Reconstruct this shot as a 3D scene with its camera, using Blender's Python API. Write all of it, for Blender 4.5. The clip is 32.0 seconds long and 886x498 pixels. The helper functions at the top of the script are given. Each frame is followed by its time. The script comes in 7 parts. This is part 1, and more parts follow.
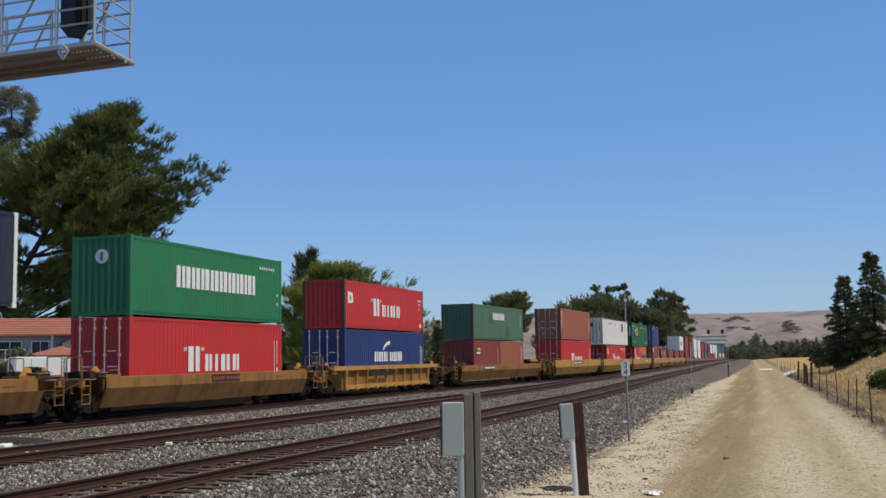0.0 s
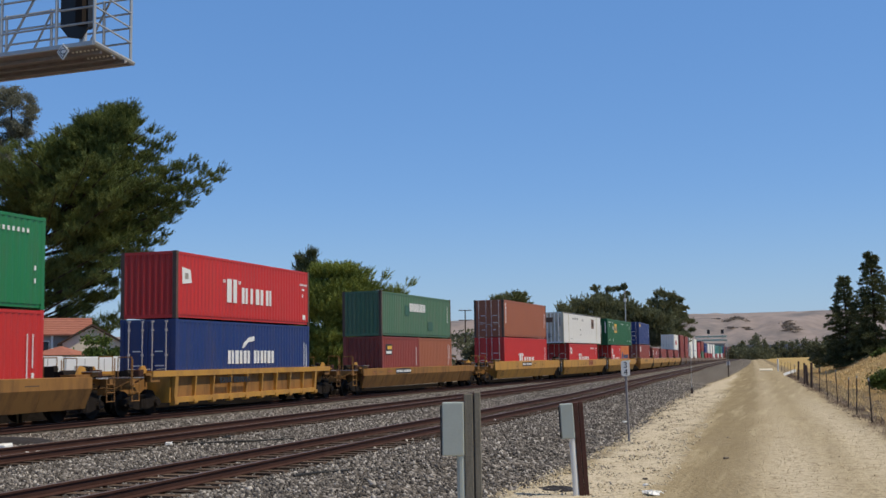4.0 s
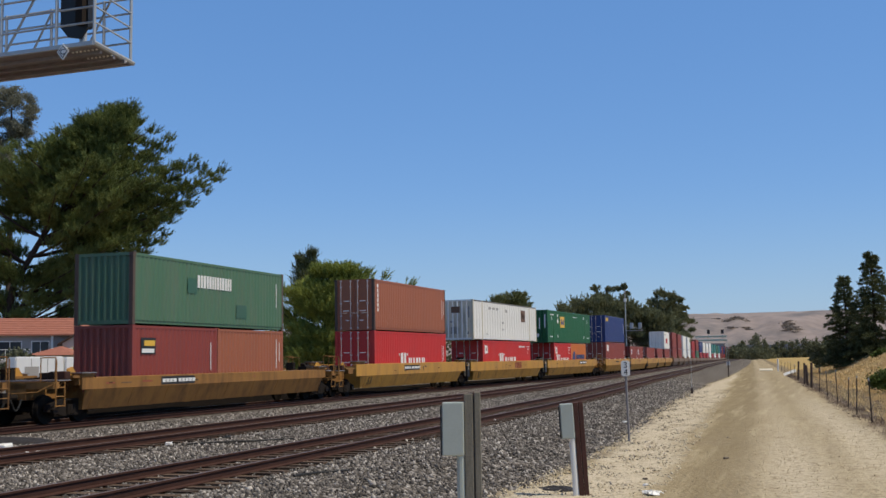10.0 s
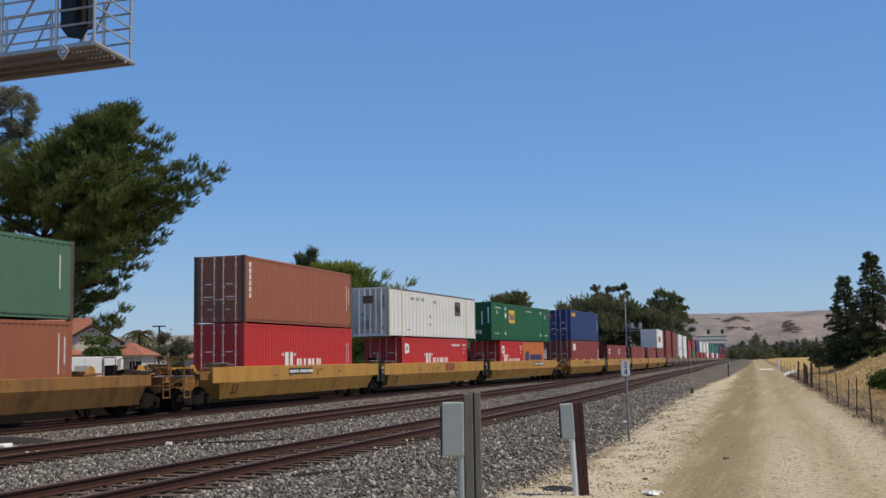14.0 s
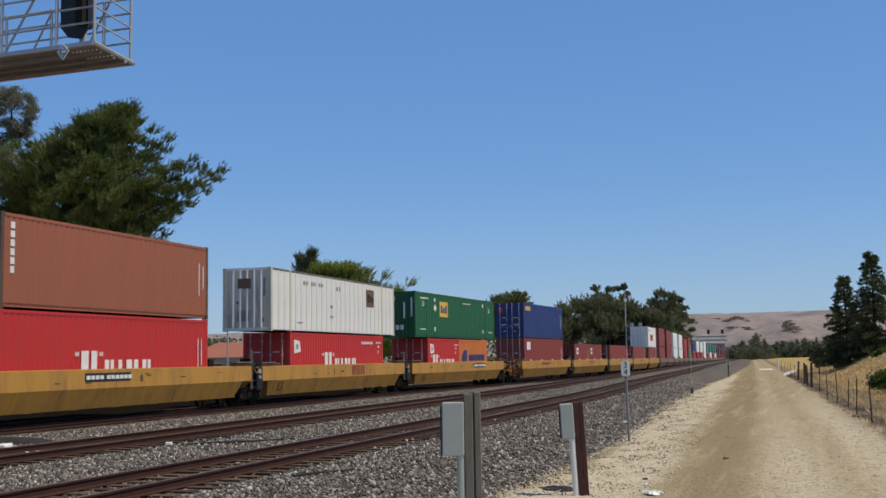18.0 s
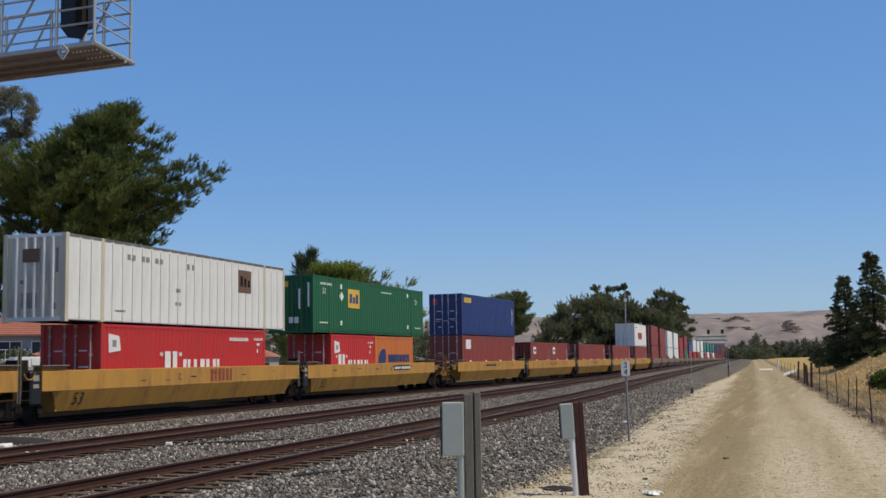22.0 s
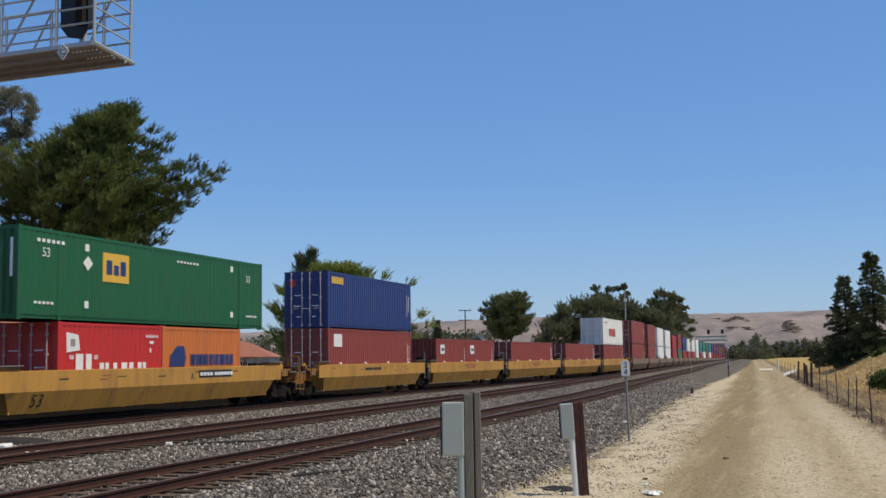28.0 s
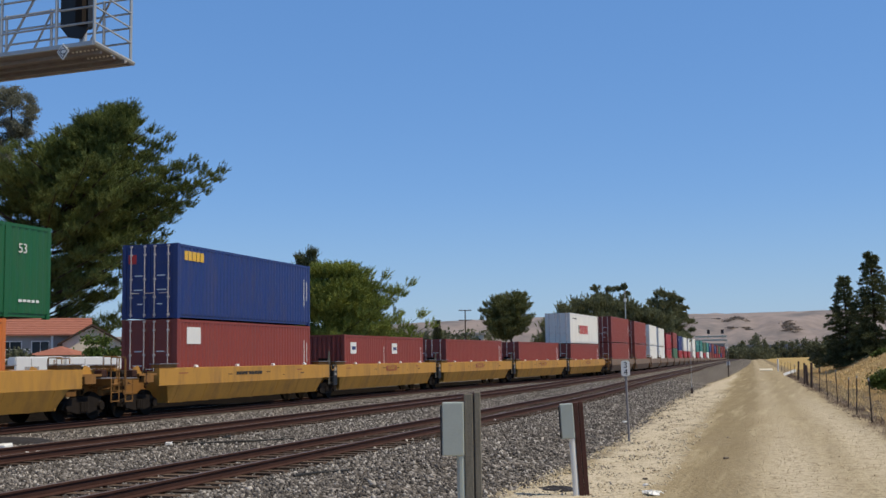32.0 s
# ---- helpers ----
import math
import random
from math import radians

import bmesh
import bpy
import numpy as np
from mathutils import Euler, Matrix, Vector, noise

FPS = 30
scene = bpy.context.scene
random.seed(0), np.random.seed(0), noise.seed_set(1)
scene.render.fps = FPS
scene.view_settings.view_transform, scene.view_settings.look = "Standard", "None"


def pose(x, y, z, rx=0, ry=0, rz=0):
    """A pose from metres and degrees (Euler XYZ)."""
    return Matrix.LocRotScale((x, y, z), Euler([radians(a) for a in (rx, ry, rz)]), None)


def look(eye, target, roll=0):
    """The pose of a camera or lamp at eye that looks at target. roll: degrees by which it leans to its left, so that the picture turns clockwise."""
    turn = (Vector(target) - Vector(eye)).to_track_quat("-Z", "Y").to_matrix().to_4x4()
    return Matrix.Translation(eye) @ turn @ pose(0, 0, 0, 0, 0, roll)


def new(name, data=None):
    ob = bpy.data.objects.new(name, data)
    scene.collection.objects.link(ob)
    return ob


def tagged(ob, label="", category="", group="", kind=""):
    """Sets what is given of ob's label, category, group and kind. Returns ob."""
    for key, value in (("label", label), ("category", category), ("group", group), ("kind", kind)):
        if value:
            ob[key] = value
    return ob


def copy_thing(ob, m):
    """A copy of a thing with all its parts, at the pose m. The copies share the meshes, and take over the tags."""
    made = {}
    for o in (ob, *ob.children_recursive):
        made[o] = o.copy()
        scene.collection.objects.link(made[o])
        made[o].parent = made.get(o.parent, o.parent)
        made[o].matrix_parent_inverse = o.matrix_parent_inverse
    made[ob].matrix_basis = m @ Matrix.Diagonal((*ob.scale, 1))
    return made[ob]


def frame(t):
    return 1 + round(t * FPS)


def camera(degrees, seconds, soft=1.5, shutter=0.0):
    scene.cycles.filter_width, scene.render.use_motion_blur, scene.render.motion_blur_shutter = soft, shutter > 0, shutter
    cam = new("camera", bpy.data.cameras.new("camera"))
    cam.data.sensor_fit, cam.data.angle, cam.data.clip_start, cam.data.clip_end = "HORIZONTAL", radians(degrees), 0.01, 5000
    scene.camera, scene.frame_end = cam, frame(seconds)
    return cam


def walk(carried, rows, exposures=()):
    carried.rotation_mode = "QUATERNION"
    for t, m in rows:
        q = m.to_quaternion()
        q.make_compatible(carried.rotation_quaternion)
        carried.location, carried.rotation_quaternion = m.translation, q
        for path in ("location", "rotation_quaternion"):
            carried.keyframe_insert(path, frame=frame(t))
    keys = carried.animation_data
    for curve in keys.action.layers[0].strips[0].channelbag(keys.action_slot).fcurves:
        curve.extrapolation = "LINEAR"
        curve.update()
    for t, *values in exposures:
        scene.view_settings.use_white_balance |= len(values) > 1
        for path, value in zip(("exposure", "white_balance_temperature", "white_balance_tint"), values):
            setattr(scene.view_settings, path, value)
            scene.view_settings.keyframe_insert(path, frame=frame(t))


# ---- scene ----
cam = camera(43.82, 32.0, soft=1.5, shutter=0.4)
EYE = Vector((0.0, 0.0, 2.36))


def aim(yaw, pitch):
    return EYE + Vector((-math.sin(yaw) * math.cos(pitch), math.cos(yaw) * math.cos(pitch), math.sin(pitch)))


VIEW = look(EYE, aim(radians(18.004), radians(5.709)), -0.917)
walk(cam, [(0.0, VIEW), (32.0, VIEW)], exposures=[(0.0, 0.04), (10.0, 0.04), (17.0, -0.03), (24.5, -0.03), (28.0, 0.04), (32.0, 0.05)])

# ---- daylight ----
SUN_EL, SUN_AZ = 61.0, 93.0          # degrees: height, and turn from +y towards +x
world = bpy.data.worlds.new("sky")
scene.world = world
world.use_nodes = True
wn, wl = world.node_tree.nodes, world.node_tree.links
sky = wn.new("ShaderNodeTexSky")
sky.sky_type = "NISHITA"
sky.sun_disc = False
sky.sun_elevation, sky.sun_rotation = radians(SUN_EL), radians(SUN_AZ)
sky.air_density, sky.dust_density, sky.ozone_density = 1.0, 0.2, 4.0
deep = wn.new("ShaderNodeHueSaturation")
deep.inputs["Saturation"].default_value = 1.10
deep.inputs["Hue"].default_value = 0.505
wl.new(sky.outputs[0], deep.inputs["Color"])
even = wn.new("ShaderNodeMix")
even.data_type = "RGBA"
even.inputs[0].default_value = 0.5
even.inputs[7].default_value = (1.0, 2.67, 6.1, 1)
wl.new(deep.outputs[0], even.inputs[6])
sky_way = wn.new("ShaderNodeTexCoord")
sky_sep = wn.new("ShaderNodeSeparateXYZ")
wl.new(sky_way.outputs["Generated"], sky_sep.inputs[0])
sky_up = wn.new("ShaderNodeMapRange")            # the clear sky deepens above the first thirty degrees
sky_up.interpolation_type = "SMOOTHSTEP"
for _k, _n in enumerate((0.38, 0.85, 1.0, 0.42)):
    sky_up.inputs[1 + _k].default_value = _n
wl.new(sky_sep.outputs[2], sky_up.inputs[0])
sky_low = wn.new("ShaderNodeMapRange")           # paler haze low over the horizon
sky_low.interpolation_type = "SMOOTHSTEP"
for _k, _n in enumerate((0.16, 0.0, 0.0, 0.30)):
    sky_low.inputs[1 + _k].default_value = _n
wl.new(sky_sep.outputs[2], sky_low.inputs[0])
haze = wn.new("ShaderNodeMix")
haze.data_type = "RGBA"
haze.inputs[7].default_value = (2.75, 3.95, 5.2, 1)
wl.new(sky_low.outputs[0], haze.inputs[0])
wl.new(even.outputs[2], haze.inputs[6])
sky_dim = wn.new("ShaderNodeVectorMath")
sky_dim.operation = "SCALE"
wl.new(haze.outputs[2], sky_dim.inputs[0])
wl.new(sky_up.outputs[0], sky_dim.inputs["Scale"])
wl.new(sky_dim.outputs[0], wn["Background"].inputs[0])
wn["Background"].inputs[1].default_value = 0.116
sun_data = bpy.data.lights.new("sun", "SUN")
sun_data.energy, sun_data.angle, sun_data.color = 3.6, radians(0.53), (1.0, 0.89, 0.69)
sun = new("sun", sun_data)
_e, _a = radians(SUN_EL), radians(SUN_AZ)
sun.matrix_world = look((math.sin(_a) * math.cos(_e) * 50, math.cos(_a) * math.cos(_e) * 50, math.sin(_e) * 50), (0, 0, 0))

# ---- small mesh helpers ----


def box(bm, x0, x1, y0, y1, z0, z1):
    v = [bm.verts.new(p) for p in ((x0, y0, z0), (x1, y0, z0), (x1, y1, z0), (x0, y1, z0), (x0, y0, z1), (x1, y0, z1), (x1, y1, z1), (x0, y1, z1))]
    for f in ((3, 2, 1, 0), (4, 5, 6, 7), (0, 1, 5, 4), (1, 2, 6, 5), (2, 3, 7, 6), (3, 0, 4, 7)):
        bm.faces.new([v[i] for i in f])
    return v


def bar(bm, a, b, r, sides=6, r2=None):
    """A round bar from a to b."""
    a, b = Vector(a), Vector(b)
    d = (b - a).normalized()
    u = d.orthogonal().normalized()
    w = d.cross(u)
    r2 = r if r2 is None else r2
    rings = []
    for c, rad in ((a, r), (b, r2)):
        rings.append([bm.verts.new(c + (u * math.cos(k * math.tau / sides) + w * math.sin(k * math.tau / sides)) * rad) for k in range(sides)])
    for k in range(sides):
        bm.faces.new((rings[0][k], rings[0][(k + 1) % sides], rings[1][(k + 1) % sides], rings[1][k]))
    bm.faces.new(rings[0][::-1])
    bm.faces.new(rings[1])


def prism(bm, outline, axis, lo, hi):
    """An outline in the plane across an axis, drawn out along that axis."""
    def at(p, c):
        return {"x": (c, p[0], p[1]), "y": (p[0], c, p[1]), "z": (p[0], p[1], c)}[axis]
    a = [bm.verts.new(at(p, lo)) for p in outline]
    b = [bm.verts.new(at(p, hi)) for p in outline]
    n = len(outline)
    for k in range(n):
        bm.faces.new((a[k], a[(k + 1) % n], b[(k + 1) % n], b[k]))
    bm.faces.new(a[::-1])
    bm.faces.new(b)


def mesh_of(name, bm, material, smooth=False):
    bmesh.ops.recalc_face_normals(bm, faces=bm.faces)
    me = bpy.data.meshes.new(name)
    bm.to_mesh(me)
    bm.free()
    me.materials.append(material)
    if smooth:
        me.polygons.foreach_set("use_smooth", [True] * len(me.polygons))
    return me


def raw_mesh(name, verts, faces, material):
    me = bpy.data.meshes.new(name)
    me.from_pydata(verts, [], faces)
    me.materials.append(material)
    return me


def part(name, bm, material, parent, label="", smooth=False):
    ob = new(name, mesh_of(name, bm, material, smooth))
    ob.parent = parent
    if label:
        ob["label"] = label
    return ob


def thing(name, label, category, group="", kind=""):
    return tagged(new(name), label, category, group, kind)


# ---- materials ----


def material(name, colour, rough=0.6, metal=0.0, spread=0.12, scale=3.0, bump=0.0, fine=40.0, dirt=None, dirt_amount=0.0, dirt_scale=1.2, stretch=(1, 1, 1), object_random=0.0, space="Object"):
    m = bpy.data.materials.new(name)
    m.use_nodes = True
    n, l = m.node_tree.nodes, m.node_tree.links
    b = n["Principled BSDF"]
    b.inputs["Roughness"].default_value = rough
    b.inputs["Metallic"].default_value = metal
    tc = n.new("ShaderNodeTexCoord")
    mp = n.new("ShaderNodeMapping")
    mp.inputs["Scale"].default_value = stretch
    l.new(tc.outputs[space], mp.inputs[0])
    big = n.new("ShaderNodeTexNoise")
    big.inputs["Scale"].default_value = scale
    big.inputs["Detail"].default_value = 6
    l.new(mp.outputs[0], big.inputs[0])
    small = n.new("ShaderNodeTexNoise")
    small.inputs["Scale"].default_value = fine
    small.inputs["Detail"].default_value = 4
    l.new(tc.outputs[space], small.inputs[0])
    add = n.new("ShaderNodeMath")
    add.operation = "MULTIPLY_ADD"
    add.inputs[1].default_value = 0.5
    l.new(small.outputs[0], add.inputs[0])
    half = n.new("ShaderNodeMath")
    half.operation = "MULTIPLY"
    half.inputs[1].default_value = 0.5
    l.new(big.outputs[0], half.inputs[0])
    l.new(half.outputs[0], add.inputs[2])
    ramp = n.new("ShaderNodeMapRange")
    ramp.inputs[1].default_value, ramp.inputs[2].default_value = 0.3, 0.7
    ramp.inputs[3].default_value, ramp.inputs[4].default_value = 1 - spread, 1 + spread
    l.new(add.outputs[0], ramp.inputs[0])
    value = ramp.outputs[0]
    if object_random:
        info = n.new("ShaderNodeObjectInfo")
        rr = n.new("ShaderNodeMapRange")
        rr.inputs[3].default_value, rr.inputs[4].default_value = 1 - object_random, 1 + object_random
        l.new(info.outputs["Random"], rr.inputs[0])
        mul = n.new("ShaderNodeMath")
        mul.operation = "MULTIPLY"
        l.new(value, mul.inputs[0])
        l.new(rr.outputs[0], mul.inputs[1])
        value = mul.outputs[0]
    tint = n.new("ShaderNodeVectorMath")
    tint.operation = "SCALE"
    tint.inputs[0].default_value = colour
    l.new(value, tint.inputs["Scale"])
    out = tint.outputs[0]
    if dirt:
        dn = n.new("ShaderNodeTexNoise")
        dn.inputs["Scale"].default_value = dirt_scale
        dn.inputs["Detail"].default_value = 8
        dn.inputs["Roughness"].default_value = 0.65
        l.new(mp.outputs[0], dn.inputs[0])
        dr = n.new("ShaderNodeMapRange")
        dr.inputs[1].default_value, dr.inputs[2].default_value = 0.45, 0.75
        dr.inputs[3].default_value, dr.inputs[4].default_value = 0.0, dirt_amount
        l.new(dn.outputs[0], dr.inputs[0])
        mix = n.new("ShaderNodeMix")
        mix.data_type = "RGBA"
        l.new(dr.outputs[0], mix.inputs[0])
        l.new(out, mix.inputs[6])
        mix.inputs[7].default_value = (*dirt, 1)
        out = mix.outputs[2]
    l.new(out, b.inputs["Base Color"])
    if bump:
        bp = n.new("ShaderNodeBump")
        bp.inputs["Strength"].default_value = bump
        bp.inputs["Distance"].default_value = 0.02
        l.new(small.outputs[0], bp.inputs["Height"])
        l.new(bp.outputs[0], b.inputs["Normal"])
    return m


def paint(name, colour, rough=0.45, dirt=0.35, dirt_colour=(0.09, 0.06, 0.045)):
    return material(name, colour, rough, 0.0, 0.10, 0.8, 0.05, 30.0, dirt_colour, dirt, 1.6, (1.0, 1.0, 0.25))
RED_K = paint("red_container_paint", (0.55, 0.026, 0.021), 0.5, 0.2)
RED_DEEP = paint("deep_red_container_paint", (0.40, 0.022, 0.028))
GREEN_E = paint("green_container_paint", (0.014, 0.190, 0.062))
GREEN_C = paint("faded_green_container_paint", (0.075, 0.165, 0.095), 0.6, 0.4, (0.16, 0.14, 0.11))
GREEN_X = paint("dark_green_container_paint", (0.008, 0.110, 0.034), 0.5, 0.2)
BLUE_C = paint("blue_container_paint", (0.012, 0.035, 0.155))
BLUE_S = paint("royal_blue_container_paint", (0.012, 0.035, 0.170))
NAVY = paint("navy_container_paint", (0.015, 0.022, 0.045))
BROWN_R = paint("red_brown_container_paint", (0.26, 0.046, 0.032), 0.5, 0.2)
BROWN_O = paint("orange_brown_container_paint", (0.345, 0.108, 0.050), 0.5, 0.2)
WHITE_C = paint("white_container_paint", (0.84, 0.82, 0.77), 0.5, 0.28, (0.30, 0.27, 0.23))
ORANGE = paint("orange_container_paint", (0.62, 0.17, 0.03))
TEAL = paint("teal_container_paint", (0.03, 0.22, 0.20))
MARK_W = material("white_marking", (0.80, 0.79, 0.76), 0.5, spread=0.06)
MARK_Y = material("yellow_marking", (0.75, 0.45, 0.05), 0.5, spread=0.06)
MARK_K = material("black_marking", (0.02, 0.02, 0.02), 0.5)
MARK_R = material("red_marking", (0.55, 0.03, 0.03), 0.5)
MARK_O = material("dull_red_marking", (0.28, 0.06, 0.03), 0.5)
STEEL_BAR = material("pale_galvanised_bar", (0.50, 0.455, 0.44), 0.7, 0.0, 0.2)
SOOT_GREY = material("sooty_grey_roof_edge", (0.16, 0.15, 0.145), 0.7, 0, 0.35, 1.5, dirt=(0.05, 0.045, 0.04), dirt_amount=0.7)
END_GRIME = material("grimy_white_end_sheet", (0.74, 0.65, 0.50), 0.7, 0, 0.15, 1.2, 0.1, 25, (0.16, 0.125, 0.095), 0.75, 1.3, (1.6, 1.0, 0.3))
SEAM = material("grey_brown_panel_seam", (0.30, 0.27, 0.235), 0.8, 0, 0.4, 2.0)
RUST_POST = material("rusty_container_post", (0.095, 0.062, 0.048), 0.75, 0, 0.3, 3.0)
PATCH_G = paint("teal_green_touch_up", (0.040, 0.125, 0.085), 0.6, 0.3)
YELLOW = paint("yellow_railcar_paint", (0.52, 0.265, 0.045), 0.55, 0.75, (0.17, 0.085, 0.038))
YELLOW_OLD = paint("weathered_yellow_railcar_paint", (0.31, 0.155, 0.050), 0.7, 0.9, (0.085, 0.048, 0.030))
DUSTY_CAR = paint("dusty_brown_railcar_paint", (0.23, 0.155, 0.105), 0.7, 0.7, (0.10, 0.075, 0.06))
TRUCK = material("grimy_cast_steel", (0.020, 0.015, 0.012), 0.85, 0.0, 0.35, 4.0, 0.2)
WHEEL = material("wheel_steel", (0.013, 0.010, 0.008), 0.8, 0.0, 0.3, 6.0)
RAIL = material("rusty_rail_side", (0.066, 0.032, 0.024), 0.75, 0.2, 0.3, 3.0, 0.2)
RAIL_TOP = material("worn_rail_head", (0.17, 0.115, 0.090), 0.5, 0.4, 0.2, 3.0)
TIE = material("weathered_tie", (0.098, 0.066, 0.046), 0.85, 0, 0.35, 2.0, 0.4, 30, object_random=0.35)
GALV = material("galvanised_steel", (0.42, 0.43, 0.43), 0.45, 0.3, 0.10, 4.0)
GALV_D = material("dull_grey_grating", (0.27, 0.252, 0.25), 0.6, 0.3, 0.15, 6.0)
BLACK = material("black_signal_housing", (0.012, 0.012, 0.013), 0.5, 0, 0.2, 5)
BOXGREY = material("light_grey_cabinet_paint", (0.36, 0.395, 0.365), 0.45, 0, 0.06, 5)
WOODPOST = material("weathered_grey_post", (0.16, 0.145, 0.115), 0.85, 0, 0.3, 6, 0.4, 40, stretch=(6, 6, 0.6))
RUSTPOST = material("rusty_post", (0.065, 0.023, 0.016), 0.8, 0.1, 0.25, 8, 0.2)
FENCEPOST = material("rusty_fence_post", (0.055, 0.035, 0.028), 0.8, 0, 0.3, 8)
WIRE = material("rusty_wire", (0.10, 0.075, 0.06), 0.6, 0.5)
PVC = material("white_plastic_pipe", (0.75, 0.74, 0.71), 0.4, 0, 0.05)
BARK = material("bark", (0.075, 0.052, 0.040), 0.9, 0, 0.35, 4, 0.5, 30)
ROOF = material("terracotta_roof", (0.34, 0.13, 0.088), 0.8, 0, 0.2, 2, 0.3)
STUCCO = material("cream_stucco", (0.62, 0.56, 0.45), 0.85, 0, 0.06, 2, 0.1)
STUCCO_G = material("grey_stucco", (0.36, 0.34, 0.32), 0.85, 0, 0.06, 2, 0.1)
WINDOW = material("dark_window_glass", (0.03, 0.035, 0.04), 0.15, 0, 0.1)
CARWHITE = material("white_vehicle_paint", (0.80, 0.80, 0.79), 0.3, 0, 0.03)
TYRE = material("black_rubber", (0.02, 0.02, 0.02), 0.8)


for _m in (TRUCK, WHEEL, TIE, RAIL, BARK, YELLOW_OLD):
    _m.node_tree.nodes["Principled BSDF"].inputs["Specular IOR Level"].default_value = 0.15


def leaf_material(name, colour, other, thin=0.12):
    m = bpy.data.materials.new(name)
    m.use_nodes = True
    n, l = m.node_tree.nodes, m.node_tree.links
    b = n["Principled BSDF"]
    b.inputs["Roughness"].default_value = 0.7
    b.inputs["Specular IOR Level"].default_value = 0.2
    g = n.new("ShaderNodeNewGeometry")
    tc = n.new("ShaderNodeTexCoord")
    nz = n.new("ShaderNodeTexNoise")
    nz.inputs["Scale"].default_value = 0.45
    l.new(tc.outputs["Object"], nz.inputs[0])
    add = n.new("ShaderNodeMath")
    add.operation = "ADD"
    add.operation = "MULTIPLY_ADD"
    add.inputs[1].default_value = 0.35
    l.new(g.outputs["Random Per Island"], add.inputs[0])
    l.new(nz.outputs[0], add.inputs[2])
    mr = n.new("ShaderNodeMapRange")
    mr.inputs[1].default_value, mr.inputs[2].default_value = 0.38, 0.98
    l.new(add.outputs[0], mr.inputs[0])
    mix = n.new("ShaderNodeMix")
    mix.data_type = "RGBA"
    l.new(mr.outputs[0], mix.inputs[0])
    mix.inputs[6].default_value, mix.inputs[7].default_value = (*colour, 1), (*other, 1)
    l.new(mix.outputs[2], b.inputs["Base Color"])
    tr = n.new("ShaderNodeBsdfTranslucent")
    l.new(mix.outputs[2], tr.inputs[0])
    ms = n.new("ShaderNodeMixShader")
    ms.inputs[0].default_value = thin
    l.new(b.outputs[0], ms.inputs[1])
    l.new(tr.outputs[0], ms.inputs[2])
    l.new(ms.outputs[0], n["Material Output"].inputs[0])
    return m


PINE = leaf_material("pine_needles", (0.036, 0.058, 0.017), (0.255, 0.295, 0.088))
PINE_LIGHT = leaf_material("yellow_green_pine_needles", (0.095, 0.130, 0.030), (0.40, 0.44, 0.105))
PINE_GREY = leaf_material("grey_green_pine_needles", (0.075, 0.090, 0.038), (0.28, 0.29, 0.12))
CONIFER = leaf_material("dark_conifer_needles", (0.052, 0.066, 0.034), (0.18, 0.195, 0.090))
# grove leaves paled towards the hill colour, which paints haze over them
GROVE = leaf_material("hazed_grove_foliage", (0.195, 0.165, 0.140), (0.235, 0.195, 0.165))
# EUCALYPT and FARWOOD are lightened: missing distance haze put into the leaf colour
EUCALYPT = leaf_material("eucalyptus_leaves", (0.105, 0.122, 0.066), (0.28, 0.285, 0.155), 0.42)
BUSH = leaf_material("bush_leaves", (0.040, 0.070, 0.015), (0.13, 0.17, 0.04))
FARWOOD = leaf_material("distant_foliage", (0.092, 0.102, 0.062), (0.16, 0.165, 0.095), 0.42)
GREYGUM = leaf_material("grey_eucalyptus_leaves", (0.11, 0.115, 0.085), (0.27, 0.27, 0.20), 0.42)

# ---- the line of the tracks ----
_kn = [20, 50, 80, 120, 170, 240, 330]
_sl = [0, -0.0146, 0.0452, 0.0256, -0.0496, -0.0378, -0.03]
_yg = np.arange(-60, 1600, 1.0)
_slope = np.interp(_yg, _kn, _sl)
_off = np.concatenate([[0], np.cumsum((_slope[1:] + _slope[:-1]) / 2)])
_off = _off + np.interp(_yg, [55, 90, 105, 120, 145, 175, 210, 260], [0, 0.25, 0.45, 0.55, 0.45, 0.3, 0.3, 0])
_slope = np.gradient(_off)


def bend(y):
    return float(np.interp(y, _yg, _off))


def slope(y):
    return float(np.interp(y, _yg, _slope))


def fall(y):
    y = max(y, 0.0)
    return max(-0.0959 * (y / 100) - 0.0457 * (y / 100) ** 2, -1.2)


_LINES = {"b": ([50, 60, 72, 83, 97, 120, 150, 200, 300, 900], [0, -0.05, -0.2, -0.65, -1.15, -2.0, -2.75, -4.7, -8.5, -26.5]),
          "c": ([40, 55, 66, 83, 110, 140, 200, 300, 900], [0, -0.15, -0.6, -1.5, -2.6, -3.6, -6.0, -9.8, -30.0])}


def track_x(key, y):
    """Where the middle of a track lies."""
    if key == "a":
        return TRACKS["a"][0] + bend(y)
    return TRACKS[key][0] + float(np.interp(y, *_LINES[key]))


def track_fall(key, y):
    return fall(y) if key == "a" else 0.0


TRACKS = {"a": (-23.82, 0.55), "b": (-16.76, 0.50), "c": (-10.61, 0.50)}


# ---- ground ----
def smooth(a, b, v):
    k = min(max((v - a) / (b - a), 0.0), 1.0)
    return k * k * (3 - 2 * k)


def road_mid(y):
    return -0.35 - 0.043 * y if y > 10 else -0.78


